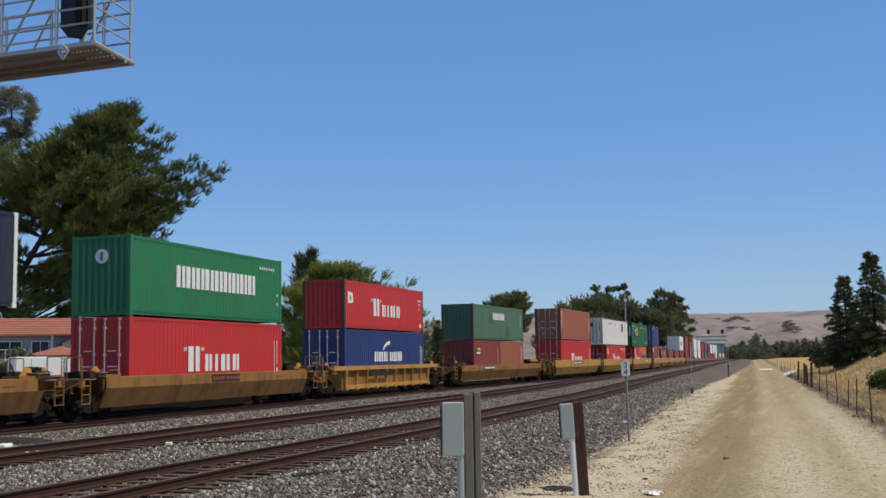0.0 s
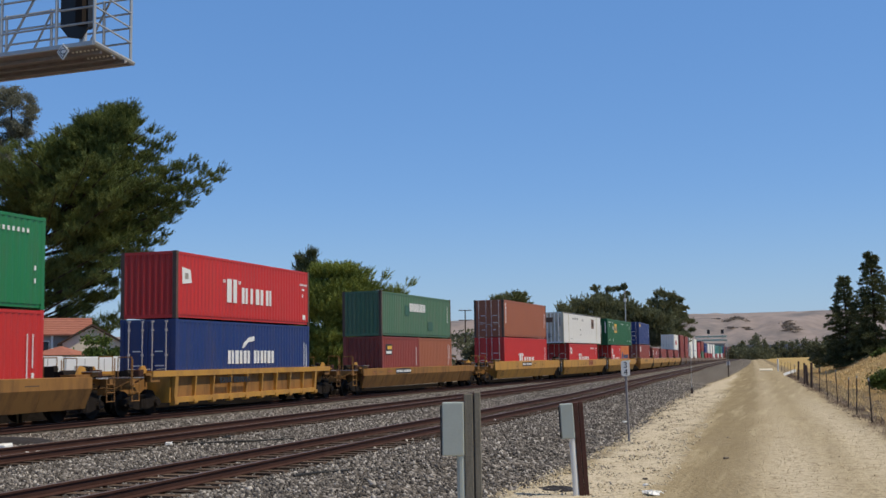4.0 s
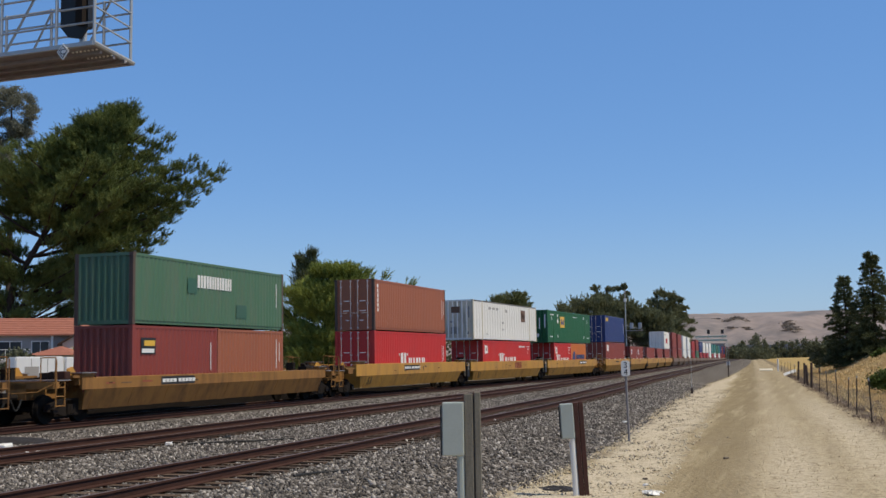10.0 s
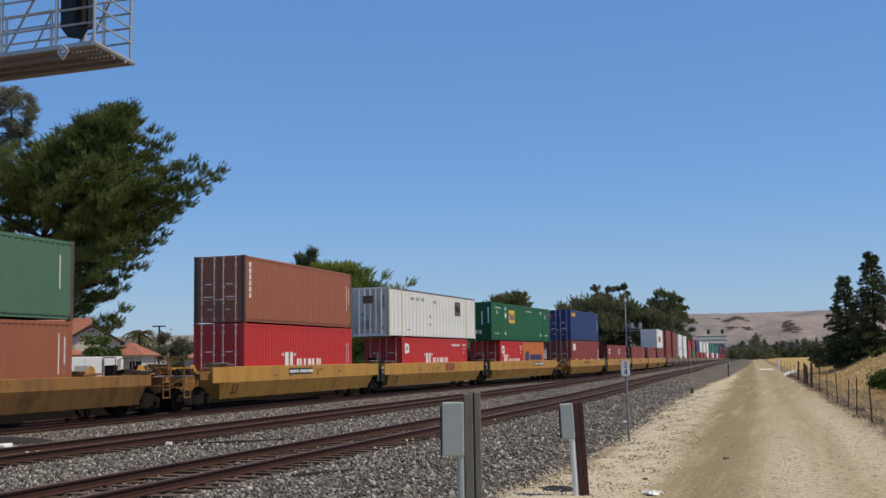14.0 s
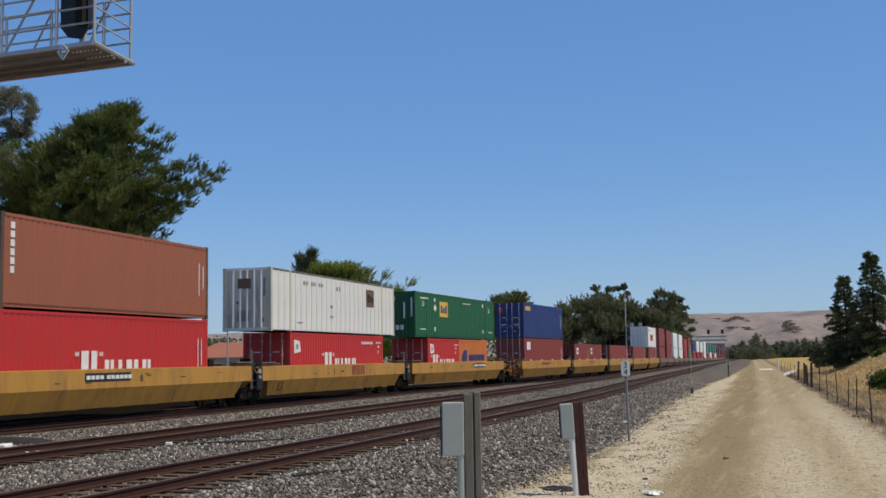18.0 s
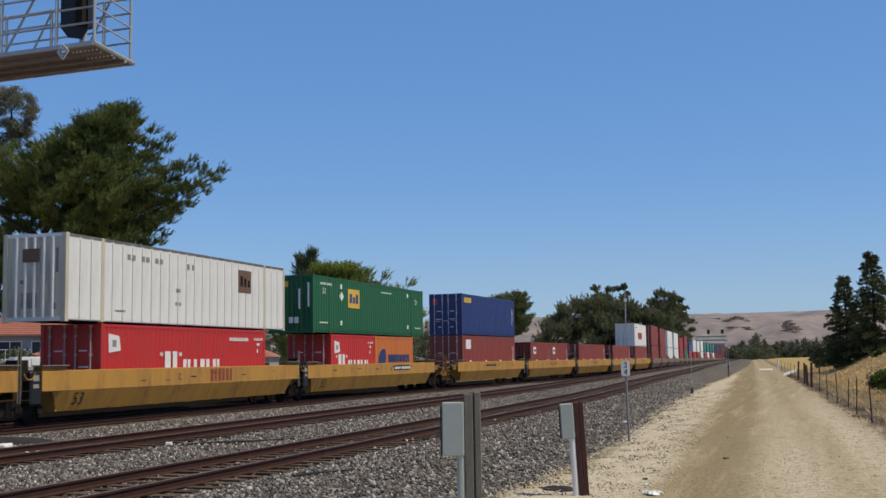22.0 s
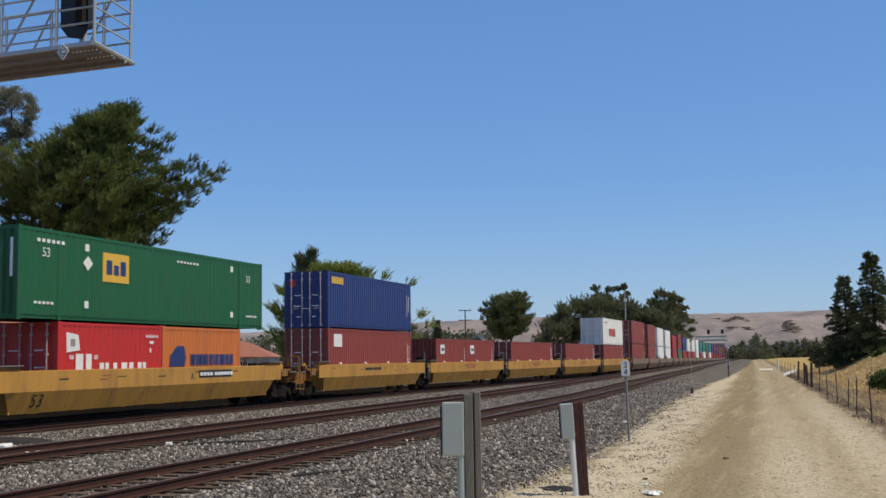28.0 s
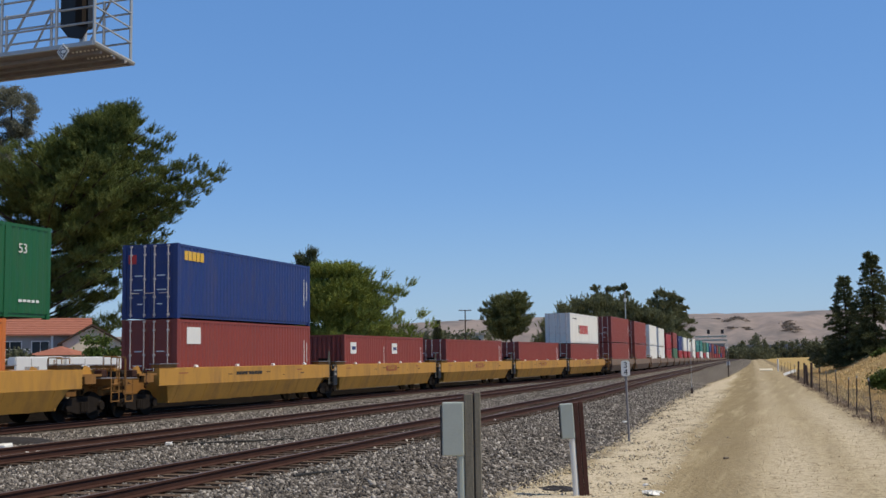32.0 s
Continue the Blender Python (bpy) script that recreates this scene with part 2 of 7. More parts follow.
def ground_z(x, y):
    """Height of the land."""
    u = x - bend(y)
    low = 0.0
    edge = ballast_edge(y)
    z = 0.0
    # the ballast bed rises from its foot to the ties
    z += 0.325 * smooth(edge, edge - 2.2, x)
    # the farther track lies higher
    z += 0.05 * smooth(-18.9, -21.0, u)
    # behind the tracks
    z -= 0.08 * smooth(-30.0, -36.0, u)
    edge_b = track_x("b", y)
    z -= max(q * smooth(1.75, 1.4, abs(x - track_x(k, y))) for k, q in (("b", 0.05), ("c", 0.035)))
    z += fall(y) * smooth(edge_b - 1.2, edge_b - 3.0, x)
    # the bank beside the road
    r = x - road_mid(y)
    z += 2.6 * smooth(5.6, 14.0, r) * smooth(25, 85, y) * (1 - 0.85 * smooth(130, 175, y))
    z += 0.10 * smooth(1.5, 3.0, r)
    return z


def ballast_edge(y):
    return float(np.interp(y, [0, 19, 29, 40, 57, 75, 90, 114, 140, 212, 325, 1000], [-6.2, -5.2, -4.85, -5.6, -6.6, -7.3, -7.5, -7.8, -8.3, -10.4, -14.4, -44.0]))


def ground_material():
    m = bpy.data.materials.new("ground_dirt_gravel_grass")
    m.use_nodes = True
    n, l = m.node_tree.nodes, m.node_tree.links
    b = n["Principled BSDF"]
    b.inputs["Roughness"].default_value = 0.95
    b.inputs["Specular IOR Level"].default_value = 0.0
    tc = n.new("ShaderNodeTexCoord")
    zone = n.new("ShaderNodeVertexColor")
    zone.layer_name = "zone"
    sep = n.new("ShaderNodeSeparateColor")
    l.new(zone.outputs[0], sep.inputs[0])

    def tex(scale, detail=6):
        t = n.new("ShaderNodeTexNoise")
        t.inputs["Scale"].default_value = scale
        t.inputs["Detail"].default_value = detail
        l.new(tc.outputs["Object"], t.inputs[0])
        return t.outputs[0]

    def mixc(f, a, c):
        k = n.new("ShaderNodeMix")
        k.data_type = "RGBA"
        for s, v in ((k.inputs[0], f), (k.inputs[6], a), (k.inputs[7], c)):
            if isinstance(v, tuple):
                s.default_value = (*v, 1)
            elif isinstance(v, float):
                s.default_value = v
            else:
                l.new(v, s)
        return k.outputs[2]

    def band(v, a, c):
        r = n.new("ShaderNodeMapRange")
        r.inputs[1].default_value, r.inputs[2].default_value = a, c
        l.new(v, r.inputs[0])
        return r.outputs[0]

    fine, mid, big, grit = tex(22), tex(1.4), tex(0.22), tex(75, 3)
    # dirt road: pale dust, darker and pebbly in patches
    dirt = mixc(band(mid, 0.35, 0.7), (0.39, 0.315, 0.190), (0.49, 0.402, 0.252))
    dirt = mixc(band(fine, 0.52, 0.72), dirt, (0.25, 0.20, 0.13))
    dirt = mixc(band(big, 0.55, 0.8), dirt, (0.38, 0.31, 0.22))
    # ballast
    vor = n.new("ShaderNodeTexVoronoi")
    vor.inputs["Scale"].default_value = 10
    l.new(tc.outputs["Object"], vor.inputs[0])
    sepv = n.new("ShaderNodeSeparateColor")
    l.new(vor.outputs["Color"], sepv.inputs[0])
    stone = mixc(sepv.outputs[0], (0.068, 0.061, 0.056), (0.405, 0.366, 0.334))
    stone = mixc(band(vor.outputs["Distance"], 0.35, 0.75), stone, (0.03, 0.027, 0.025))
    stone = mixc(band(mid, 0.5, 0.85), stone, (0.13, 0.105, 0.085))
    # dry grass
    grass = mixc(band(mid, 0.3, 0.7), (0.38, 0.27, 0.12), (0.50, 0.375, 0.18))
    grass = mixc(band(fine, 0.5, 0.75), grass, (0.26, 0.18, 0.08))
    # soil
    soil = mixc(band(mid, 0.3, 0.7), (0.17, 0.135, 0.095), (0.29, 0.235, 0.165))
    shade_wear = n.new("ShaderNodeVertexColor")
    shade_wear.layer_name = "shade_wear"
    sepw = n.new("ShaderNodeSeparateColor")
    l.new(shade_wear.outputs[0], sepw.inputs[0])
    dirt = mixc(sepw.outputs[1], dirt, mixc(band(fine, 0.36, 0.64), (0.290, 0.232, 0.146), (0.165, 0.129, 0.080)))
    clod = tex(5.5, 8)
    run = n.new("ShaderNodeMapping")
    run.inputs["Scale"].default_value = (1.5, 0.07, 1.0)
    run.inputs["Rotation"].default_value = (0, 0, -0.043)
    l.new(tc.outputs["Object"], run.inputs[0])
    streak = n.new("ShaderNodeTexNoise")
    streak.inputs["Scale"].default_value = 1.6
    streak.inputs["Detail"].default_value = 7
    l.new(run.outputs[0], streak.inputs[0])
    dirt = mixc(band(streak.outputs[0], 0.50, 0.68), dirt, mixc(0.55, dirt, (0.235, 0.185, 0.112)))
    dirt = mixc(band(streak.outputs[0], 0.46, 0.32), dirt, mixc(0.5, dirt, (0.56, 0.47, 0.31)))
    dirt = mixc(sepw.outputs[2], dirt, mixc(band(mid, 0.3, 0.7), (0.625, 0.542, 0.415), (0.53, 0.455, 0.338)))
    # near-black stone: the train's shade put into the colour, with track fouling
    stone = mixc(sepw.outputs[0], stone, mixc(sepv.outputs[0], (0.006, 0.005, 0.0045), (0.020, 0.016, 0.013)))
    dirt = mixc(band(clod, 0.50, 0.66), dirt, mixc(0.5, dirt, (0.20, 0.155, 0.095)))
    dirt = mixc(band(grit, 0.55, 0.75), dirt, mixc(0.6, dirt, (0.13, 0.10, 0.07)))
    dirt = mixc(band(grit, 0.42, 0.30), dirt, mixc(0.5, dirt, (0.70, 0.60, 0.42)))
    c = mixc(sep.outputs[0], soil, dirt)
    c = mixc(sep.outputs[1], c, stone)
    c = mixc(sep.outputs[2], c, grass)
    l.new(c, b.inputs["Base Color"])
    bp = n.new("ShaderNodeBump")
    bp.inputs["Strength"].default_value = 0.6
    bp.inputs["Distance"].default_value = 0.05
    ad = n.new("ShaderNodeMath")
    ad.operation = "ADD"
    l.new(fine, ad.inputs[0])
    l.new(vor.outputs["Distance"], ad.inputs[1])
    l.new(ad.outputs[0], bp.inputs["Height"])
    l.new(bp.outputs[0], b.inputs["Normal"])
    return m


def build_ground():
    ys = np.concatenate([np.arange(-40, 8, 8), np.arange(8, 40, 0.35), np.arange(40, 100, 1.0), np.arange(100, 260, 4), np.arange(260, 700, 20), [760, 900, 1200, 1800, 2800, 4200]])
    us = np.concatenate([[-2500, -1200, -600, -300, -180, -110, -80, -60, -50, -44, -38, -34], np.arange(-31, -8, 0.5), np.arange(-8, 12, 0.25), [13, 15, 18, 22, 28, 36, 48, 70, 110, 200, 400, 900, 2500]])
    verts, zone, shade_wear = [], [], []
    for y in ys:
        ed, rm = ballast_edge(y), road_mid(y)
        for u in us:
            x = u + (rm + 0.78 if -40 < u < 60 else 0.0)
            wob = noise.noise((x * 0.7, y * 0.45, 0.0)) * 0.45 + noise.noise((x * 2.1, y * 1.4, 3.0)) * 0.18
            z = ground_z(x, y) if y < 1000 else ground_z(x, 1000) * max(0.0, 1 - (y - 1000) / 800)
            bump = 1.0 if x < ed + 0.6 else 0.35
            rough = bump * (0.03 * noise.noise((x * 1.3, y * 1.3, 7.0)) + 0.012 * noise.noise((x * 5, y * 5, 2.0)))
            rough += 0.07 * noise.noise((x * 1.7, y * 0.9, 13.0)) * smooth(ed - 0.2, ed + 0.4, x) * smooth(ed + 2.6, ed + 1.6, x)
            r = x - rm
            # shallow wheel tracks
            ruts = -0.035 * (math.exp(-((r - 0.85) / 0.4) ** 2) + math.exp(-((r - 2.9) / 0.4) ** 2))
            verts.append((x, y, z + rough + ruts))
            stones = smooth(ed + 0.25, ed - 0.25, x + wob) * smooth(-34.5, -33.0, x - bend(y))
            road = smooth(ed - 0.6, ed + 0.2, x + wob) * smooth(4.2, 3.6, r + wob * 0.9)
            gr = smooth(4.7, 6.2, r + wob * 1.5)
            zone.append((road, stones, gr, 1.0))
            u = x - bend(y)
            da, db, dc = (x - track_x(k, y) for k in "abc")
            # along track a this paints the train's shade; on b and c, fouling
            shade_foul = max(smooth(1.75, 1.35, da) * smooth(-9.6, -8.4, da), 0.45 * smooth(1.5, 0.7, abs(db)), 0.25 * smooth(1.3, 0.6, abs(dc)))
            wob = 0.5 * noise.noise((x * 0.35, y * 0.10, 11.0)) + 0.25 * noise.noise((x * 1.5, y * 0.4, 5.0)) + 0.2 * noise.noise((x * 3.1, y * 1.9, 9.0))
            band = 0.72 * smooth(-2.0, -0.6, r + wob) * smooth(1.3, -0.2, r + wob) + (0.20 + 0.30 * smooth(35, 80, y)) * smooth(-0.2, 0.4, r + wob) * smooth(3.8, 2.9, r + wob * 0.7)
            pale = (0.40 + 0.45 * smooth(45, 22, y)) * math.exp(-((r - 1.15 + wob * 0.5) / 0.70) ** 2) + (0.8 - 0.55 * smooth(35, 80, y)) * math.exp(-((r - 2.9 + wob * 0.5) / 0.75) ** 2) + 0.95 * smooth(ed, ed + 0.4, x + wob) * smooth(-1.2, -1.9, r + wob)
            shade_wear.append((shade_foul, min(band, 1.0), min(pale, 0.95), 1.0))
    nx = len(us)
    faces = [(j * nx + i, j * nx + i + 1, (j + 1) * nx + i + 1, (j + 1) * nx + i) for j in range(len(ys) - 1) for i in range(nx - 1)]
    me = raw_mesh("ground", verts, faces, ground_material())
    col = me.color_attributes.new("zone", "FLOAT_COLOR", "POINT")
    col.data.foreach_set("color", np.array(zone, dtype=np.float32).ravel())
    col = me.color_attributes.new("shade_wear", "FLOAT_COLOR", "POINT")
    col.data.foreach_set("color", np.array(shade_wear, dtype=np.float32).ravel())
    me.polygons.foreach_set("use_smooth", [True] * len(me.polygons))
    tagged(new("ground", me), "pale dirt road, grey ballast and dry grassy verge", "ground", kind="structure")


build_ground()


# ---- tracks ----
def sweep(bm, profile, key, z, y0, y1, side):
    """A profile of (offset, height) drawn along a track."""
    ys = list(np.arange(y0, 60, 1.5)) + list(np.arange(60, 200, 5.0)) + list(np.arange(200, y1, 20.0))
    rings = []
    for y in ys:
        rings.append([bm.verts.new((track_x(key, y) + side + p[0], y, z + track_fall(key, y) + p[1])) for p in profile])
    k = len(profile)
    for a, b in zip(rings, rings[1:]):
        for i in range(k):
            bm.faces.new((a[i], a[(i + 1) % k], b[(i + 1) % k], b[i]))


RAIL_SHAPE = [(-0.07, -0.17), (0.07, -0.17), (0.07, -0.155), (0.012, -0.135), (0.012, -0.045), (0.036, -0.035), (0.036, -0.004), (-0.036, -0.004), (-0.036, -0.035), (-0.012, -0.045), (-0.012, -0.135), (-0.07, -0.155)]


def build_track(key, first):
    centre, z = TRACKS[key]
    track = thing("railway_track", "rusty steel rails on weathered ties in grey ballast", "railway track", "parallel railway tracks", "structure")
    for side in (-0.7535, 0.7535):
        bm = bmesh.new()
        sweep(bm, RAIL_SHAPE, key, z, first, 900, side)
        rail = part("rail", bm, RAIL, track)
        bm = bmesh.new()
        sweep(bm, [(-0.034, -0.006), (0.034, -0.006), (0.030, 0.0), (-0.030, 0.0)], key, z, first, 900, side)
        part("rail_head", bm, RAIL_TOP, rail, "brown-grey worn running surface")
    bm = bmesh.new()
    box(bm, -1.30, 1.30, -0.115, 0.115, -0.30, -0.165)
    tie = mesh_of("tie", bm, TIE)
    y, count = first + 0.2, 0
    rest = bmesh.new()
    while y < 160:
        if count < 120 and y > 11:
            ob = new("tie", tie)
            ob.parent = track
            ob.matrix_basis = pose(track_x(key, y) + random.uniform(-0.06, 0.06), y, z + track_fall(key, y) + random.uniform(-0.012, 0.005), 0, 0, -math.degrees(slope(y)) + random.uniform(-1.2, 1.2))
            count += 1
        else:
            c = track_x(key, y)
            box(rest, c - 1.3, c + 1.3, y - 0.115, y + 0.115, z + track_fall(key, y) - 0.30, z + track_fall(key, y) - 0.165)
        y += 0.55
    tagged(part("ties_beyond", rest, TIE, track), kind="stuff")


build_track("a", 6)
build_track("b", 6)
build_track("c", 4)


def spare_rail():
    """A rail left lying along the ends of the ties."""
    bm = bmesh.new()
    sweep(bm, [(p[0], p[1] * 0.8 - 0.03) for p in RAIL_SHAPE], "a", TRACKS["a"][1] + 0.015, 6, 150, 1.34)
    r = tagged(new("spare_rail", mesh_of("spare_rail", bm, RAIL)), "rusty spare rail lying along the tie ends", "rail")


spare_rail()


def hose(x, y, length, seed):
    """A dark hose that lies in slack bends on the ballast."""
    rng = random.Random(seed)
    bm = bmesh.new()
    a, px_, py_ = rng.uniform(-0.3, 0.3), x, y
    pts = []
    for k in range(int(length / 0.18)):
        pts.append((px_, py_, ground_z(px_, py_) + 0.045))
        a += rng.uniform(-0.35, 0.35)
        px_, py_ = px_ + 0.18 * math.cos(a + 1.2), py_ + 0.18 * math.sin(a + 1.2)
    for p, q in zip(pts, pts[1:]):
        bar(bm, p, q, 0.022, 5)
    tagged(new("hose", mesh_of("hose", bm, TYRE)), "dark rubber hose lying on the ballast", "hose")


hose(-14.6, 24.2, 3.2, 3)
hose(-14.9, 26.5, 2.0, 5)
hose(-8.6, 17.8, 1.6, 8)


# ---- the train: containers ----
W = 2.438


def corrugated(bm, x, y0, y1, z0, z1, out, pitch=0.30, depth=0.021, along="y"):
    """A pressed steel wall: trapezoid waves that run up and down. out: the side (+1 or -1) to which it faces."""
    n = max(2, int(round((y1 - y0) / pitch)))
    p = (y1 - y0) / n
    cols = []
    for k in range(n):
        a = y0 + k * p
        for f, d in ((0.0, 0.0), (0.25, 0.0), (0.5, -depth), (0.75, -depth)):
            cols.append((a + f * p, d))
    cols.append((y1, 0.0))
    lo, hi = [], []
    for c, d in cols:
        q = (x + out * d, c) if along == "y" else (c, x + out * d)
        lo.append(bm.verts.new((*q, z0)))
        hi.append(bm.verts.new((*q, z1)))
    for k in range(len(cols) - 1):
        bm.faces.new((lo[k], lo[k + 1], hi[k + 1], hi[k]))


def panelled(parent, x, y0, y1, z0, z1, out, mat, pitch=0.60):
    """A wall of flat sheets, one mesh each, that meet at narrow grey-brown seams."""
    n = int(round((y1 - y0) / pitch))
    p = (y1 - y0) / n
    bm = bmesh.new()
    box(bm, *sorted((x - out * 0.012, x - out * 0.04)), y0, y1, z0, z1)
    wall = part("side_wall", bm, SEAM, parent, "grey-brown seams between the sheets")
    bm = bmesh.new()
    box(bm, *sorted((x, x - out * 0.0115)), 0.022, p - 0.022, z0, z1)
    sheet = mesh_of("sheet", bm, mat)
    for k in range(n):
        ob = new("sheet", sheet)
        ob.parent = wall
        ob.location = (0, y0 + k * p, 0)
        if k:
            bm = bmesh.new()
            box(bm, *sorted((x + out * 0.012, x - out * 0.03)), y0 + k * p - 0.05, y0 + k * p + 0.05, z1 - 0.075, z1 + 0.02)
            part("sheet_clip", bm, mat, wall)


def container(L, H, paint_m, label, front="door", wall="waves", marks=None, posts=None):
    """A freight container with its base on z = 0, its long side along y; the end at -y faces the head of the train."""
    c = thing("freight_container", label, "container", "containers on the train")
    h, l = W / 2, L / 2
    post_m = posts or paint_m
    zb, zt = 0.16, H - 0.12
    for s in (-1, 1):
        bm = bmesh.new()
        if wall == "waves":
            corrugated(bm, s * (h - 0.006), -l + 0.15, l - 0.15, zb, zt, s, 0.28, 0.025)
        elif wall == "posts":
            panelled(c, s * (h - 0.01), -l + 0.15, l - 0.15, 0.075, zt, s, paint_m)
        else:
            corrugated(bm, s * (h - 0.006), -l + 0.15, l - 0.15, zb, zt, s, 0.30, 0.022)
        if wall != "posts":
            part("side_wall", bm, paint_m, c)
        bm = bmesh.new()
        x0, x1 = sorted((s * h, s * (h - 0.10)))
        box(bm, *sorted((s * (h - 0.045), s * (h - 0.12))), -l + 0.15, l - 0.15, 0.045, zb)
        part("bottom_rail", bm, paint_m, c)
        bm = bmesh.new()
        box(bm, x0, x1, -l + 0.15, l - 0.15, zt, H - 0.02)
        part("top_rail", bm, SOOT_GREY if wall == "posts" else paint_m, c)
    if L > 14:
        for s in (-1, 1):
            for yy in (-6.05, 6.05):
                bm = bmesh.new()
                x0, x1 = sorted((s * (h + 0.004), s * (h - 0.12)))
                box(bm, x0, x1, yy - 0.09, yy + 0.09, 0.02, H - 0.02)
                part("stacking_post", bm, post_m, c)
    bm = bmesh.new()
    for k in range(int(L / 0.5)):
        y0 = -l + 0.2 + k * (L - 0.4) / int(L / 0.5)
        box(bm, -h + 0.1, h - 0.1, y0, y0 + 0.42, H - 0.06, H - 0.03)
    box(bm, -h + 0.1, h - 0.1, -l + 0.1, l - 0.1, H - 0.09, H - 0.05)
    part("roof", bm, paint_m, c)
    bm = bmesh.new()
    box(bm, -h + 0.05, h - 0.05, -l + 0.1, l - 0.1, 0.05, 0.12)
    part("floor_frame", bm, TRUCK, c)
    for sx in (-1, 1):
        for sy in (-1, 1):
            bm = bmesh.new()
            x0, x1 = sorted((sx * h, sx * (h - 0.16)))
            y0, y1 = sorted((sy * l, sy * (l - 0.15)))
            box(bm, x0, x1, y0, y1, 0.0, H)
            for z0, z1 in ((-0.003, 0.118), (H - 0.118, H + 0.003)):
                box(bm, *sorted((sx * (h + 0.004), sx * (h - 0.17))), *sorted((sy * (l + 0.004), sy * (l - 0.178))), z0, z1)
            part("corner_post", bm, post_m, c)
    # the end that faces the head of the train
    y = -l + 0.03
    if front == "waves":
        bm = bmesh.new()
        corrugated(bm, y - 0.02, -h + 0.16, h - 0.16, zb, zt, -1, 0.25, 0.075, "x")
        part("front_wall", bm, paint_m, c)
    elif front == "posts":
        bm = bmesh.new()
        box(bm, -h + 0.16, h - 0.16, y, y + 0.04, zb, zt)
        end = part("front_wall", bm, END_GRIME, c, "grimy streaked end sheet")
        for k in range(1, 6):
            xx = -h + 0.16 + (2 * h - 0.32) * k / 6
            bm = bmesh.new()
            prism(bm, [(xx - 0.055, y), (xx - 0.035, y - 0.045), (xx + 0.035, y - 0.045), (xx + 0.055, y)], "z", zb, zt)
            part("end_post", bm, paint_m, end, "white end post")
    else:
        for s in (-1, 1):
            bm = bmesh.new()
            x0, x1 = sorted((s * 0.012, s * (h - 0.165)))
            box(bm, x0, x1, y, y + 0.05, zb, zt)
            for k in range(4):
                z0 = zb + 0.12 + k * (zt - zb - 0.1) / 4
                box(bm, x0 + 0.12, x1 - 0.12, y - 0.022, y - 0.002, z0, z0 + (zt - zb) / 4 - 0.2)
            door = part("door", bm, paint_m, c)
            for kx in (0.22, 0.82):
                bm = bmesh.new()
                xx = s * kx
                bar(bm, (xx, y - 0.06, 0.06), (xx, y - 0.06, H - 0.06), 0.022, 6)
                for zz in (0.12, 0.8, 1.5, H - 0.45, H - 0.12):
                    box(bm, xx - 0.05, xx + 0.05, y - 0.075, y - 0.01, zz, zz + 0.07)
                bar(bm, (xx, y - 0.085, 1.0), (xx - s * 0.38, y - 0.085, 0.98), 0.014, 5)
                part("locking_bar", bm, STEEL_BAR, door, "bare steel locking bar")
            for k in range(3):
                bm = bmesh.new()
                box(bm, *sorted((s * 0.32, s * (0.55, 0.72, 0.66)[k])), y - 0.028, y - 0.023, 0.55 + 0.55 * k, 0.595 + 0.55 * k)
                part("door_marking", bm, MARK_W, door, "unreadable small white print")
    bm = bmesh.new()
    box(bm, -h + 0.16, h - 0.16, -l + 0.004, -l + 0.10, 0.02, zb)
    part("end_sill", bm, paint_m, c)
    bm = bmesh.new()
    box(bm, -h + 0.16, h - 0.16, -l + 0.004, -l + 0.10, zt, H - 0.01)
    part("end_header", bm, paint_m, c)
    bm = bmesh.new()
    corrugated(bm, l - 0.03, -h + 0.16, h - 0.16, zb, zt, 1, 0.26, 0.045, "x")
    part("rear_wall", bm, paint_m, c)
    if marks:
        marks(c, h, l, H)
    return c


def plate(name, parent, mat, boxes, label=""):
    for b in boxes:
        bm = bmesh.new()
        box(bm, *b)
        p = part(name, bm, mat, parent, label)
    return p


def slab_word(parent, x, y, z, widths, height, mat, gap=0.08, label="white lettering drawn as plain bars"):
    """A word as plain upright bars, two for each wide letter."""
    for w in widths:
        if w > 0:
            bm = bmesh.new()
            box(bm, x - 0.004, x + 0.006, y, y + w * (0.46 if w > 0.3 else 1.0), z, z + height)
            if w > 0.3:
                box(bm, x - 0.004, x + 0.006, y + w * 0.64, y + w, z, z + height)
            part("lettering_bar", bm, mat, parent, label)
            y += w + gap
        else:
            y += -w


# ---- the train: well cars ----
SILL_LO, SILL_HI, KNEE = 0.40, 1.70, 1.06      # heights over the rail
FLOOR = 0.68


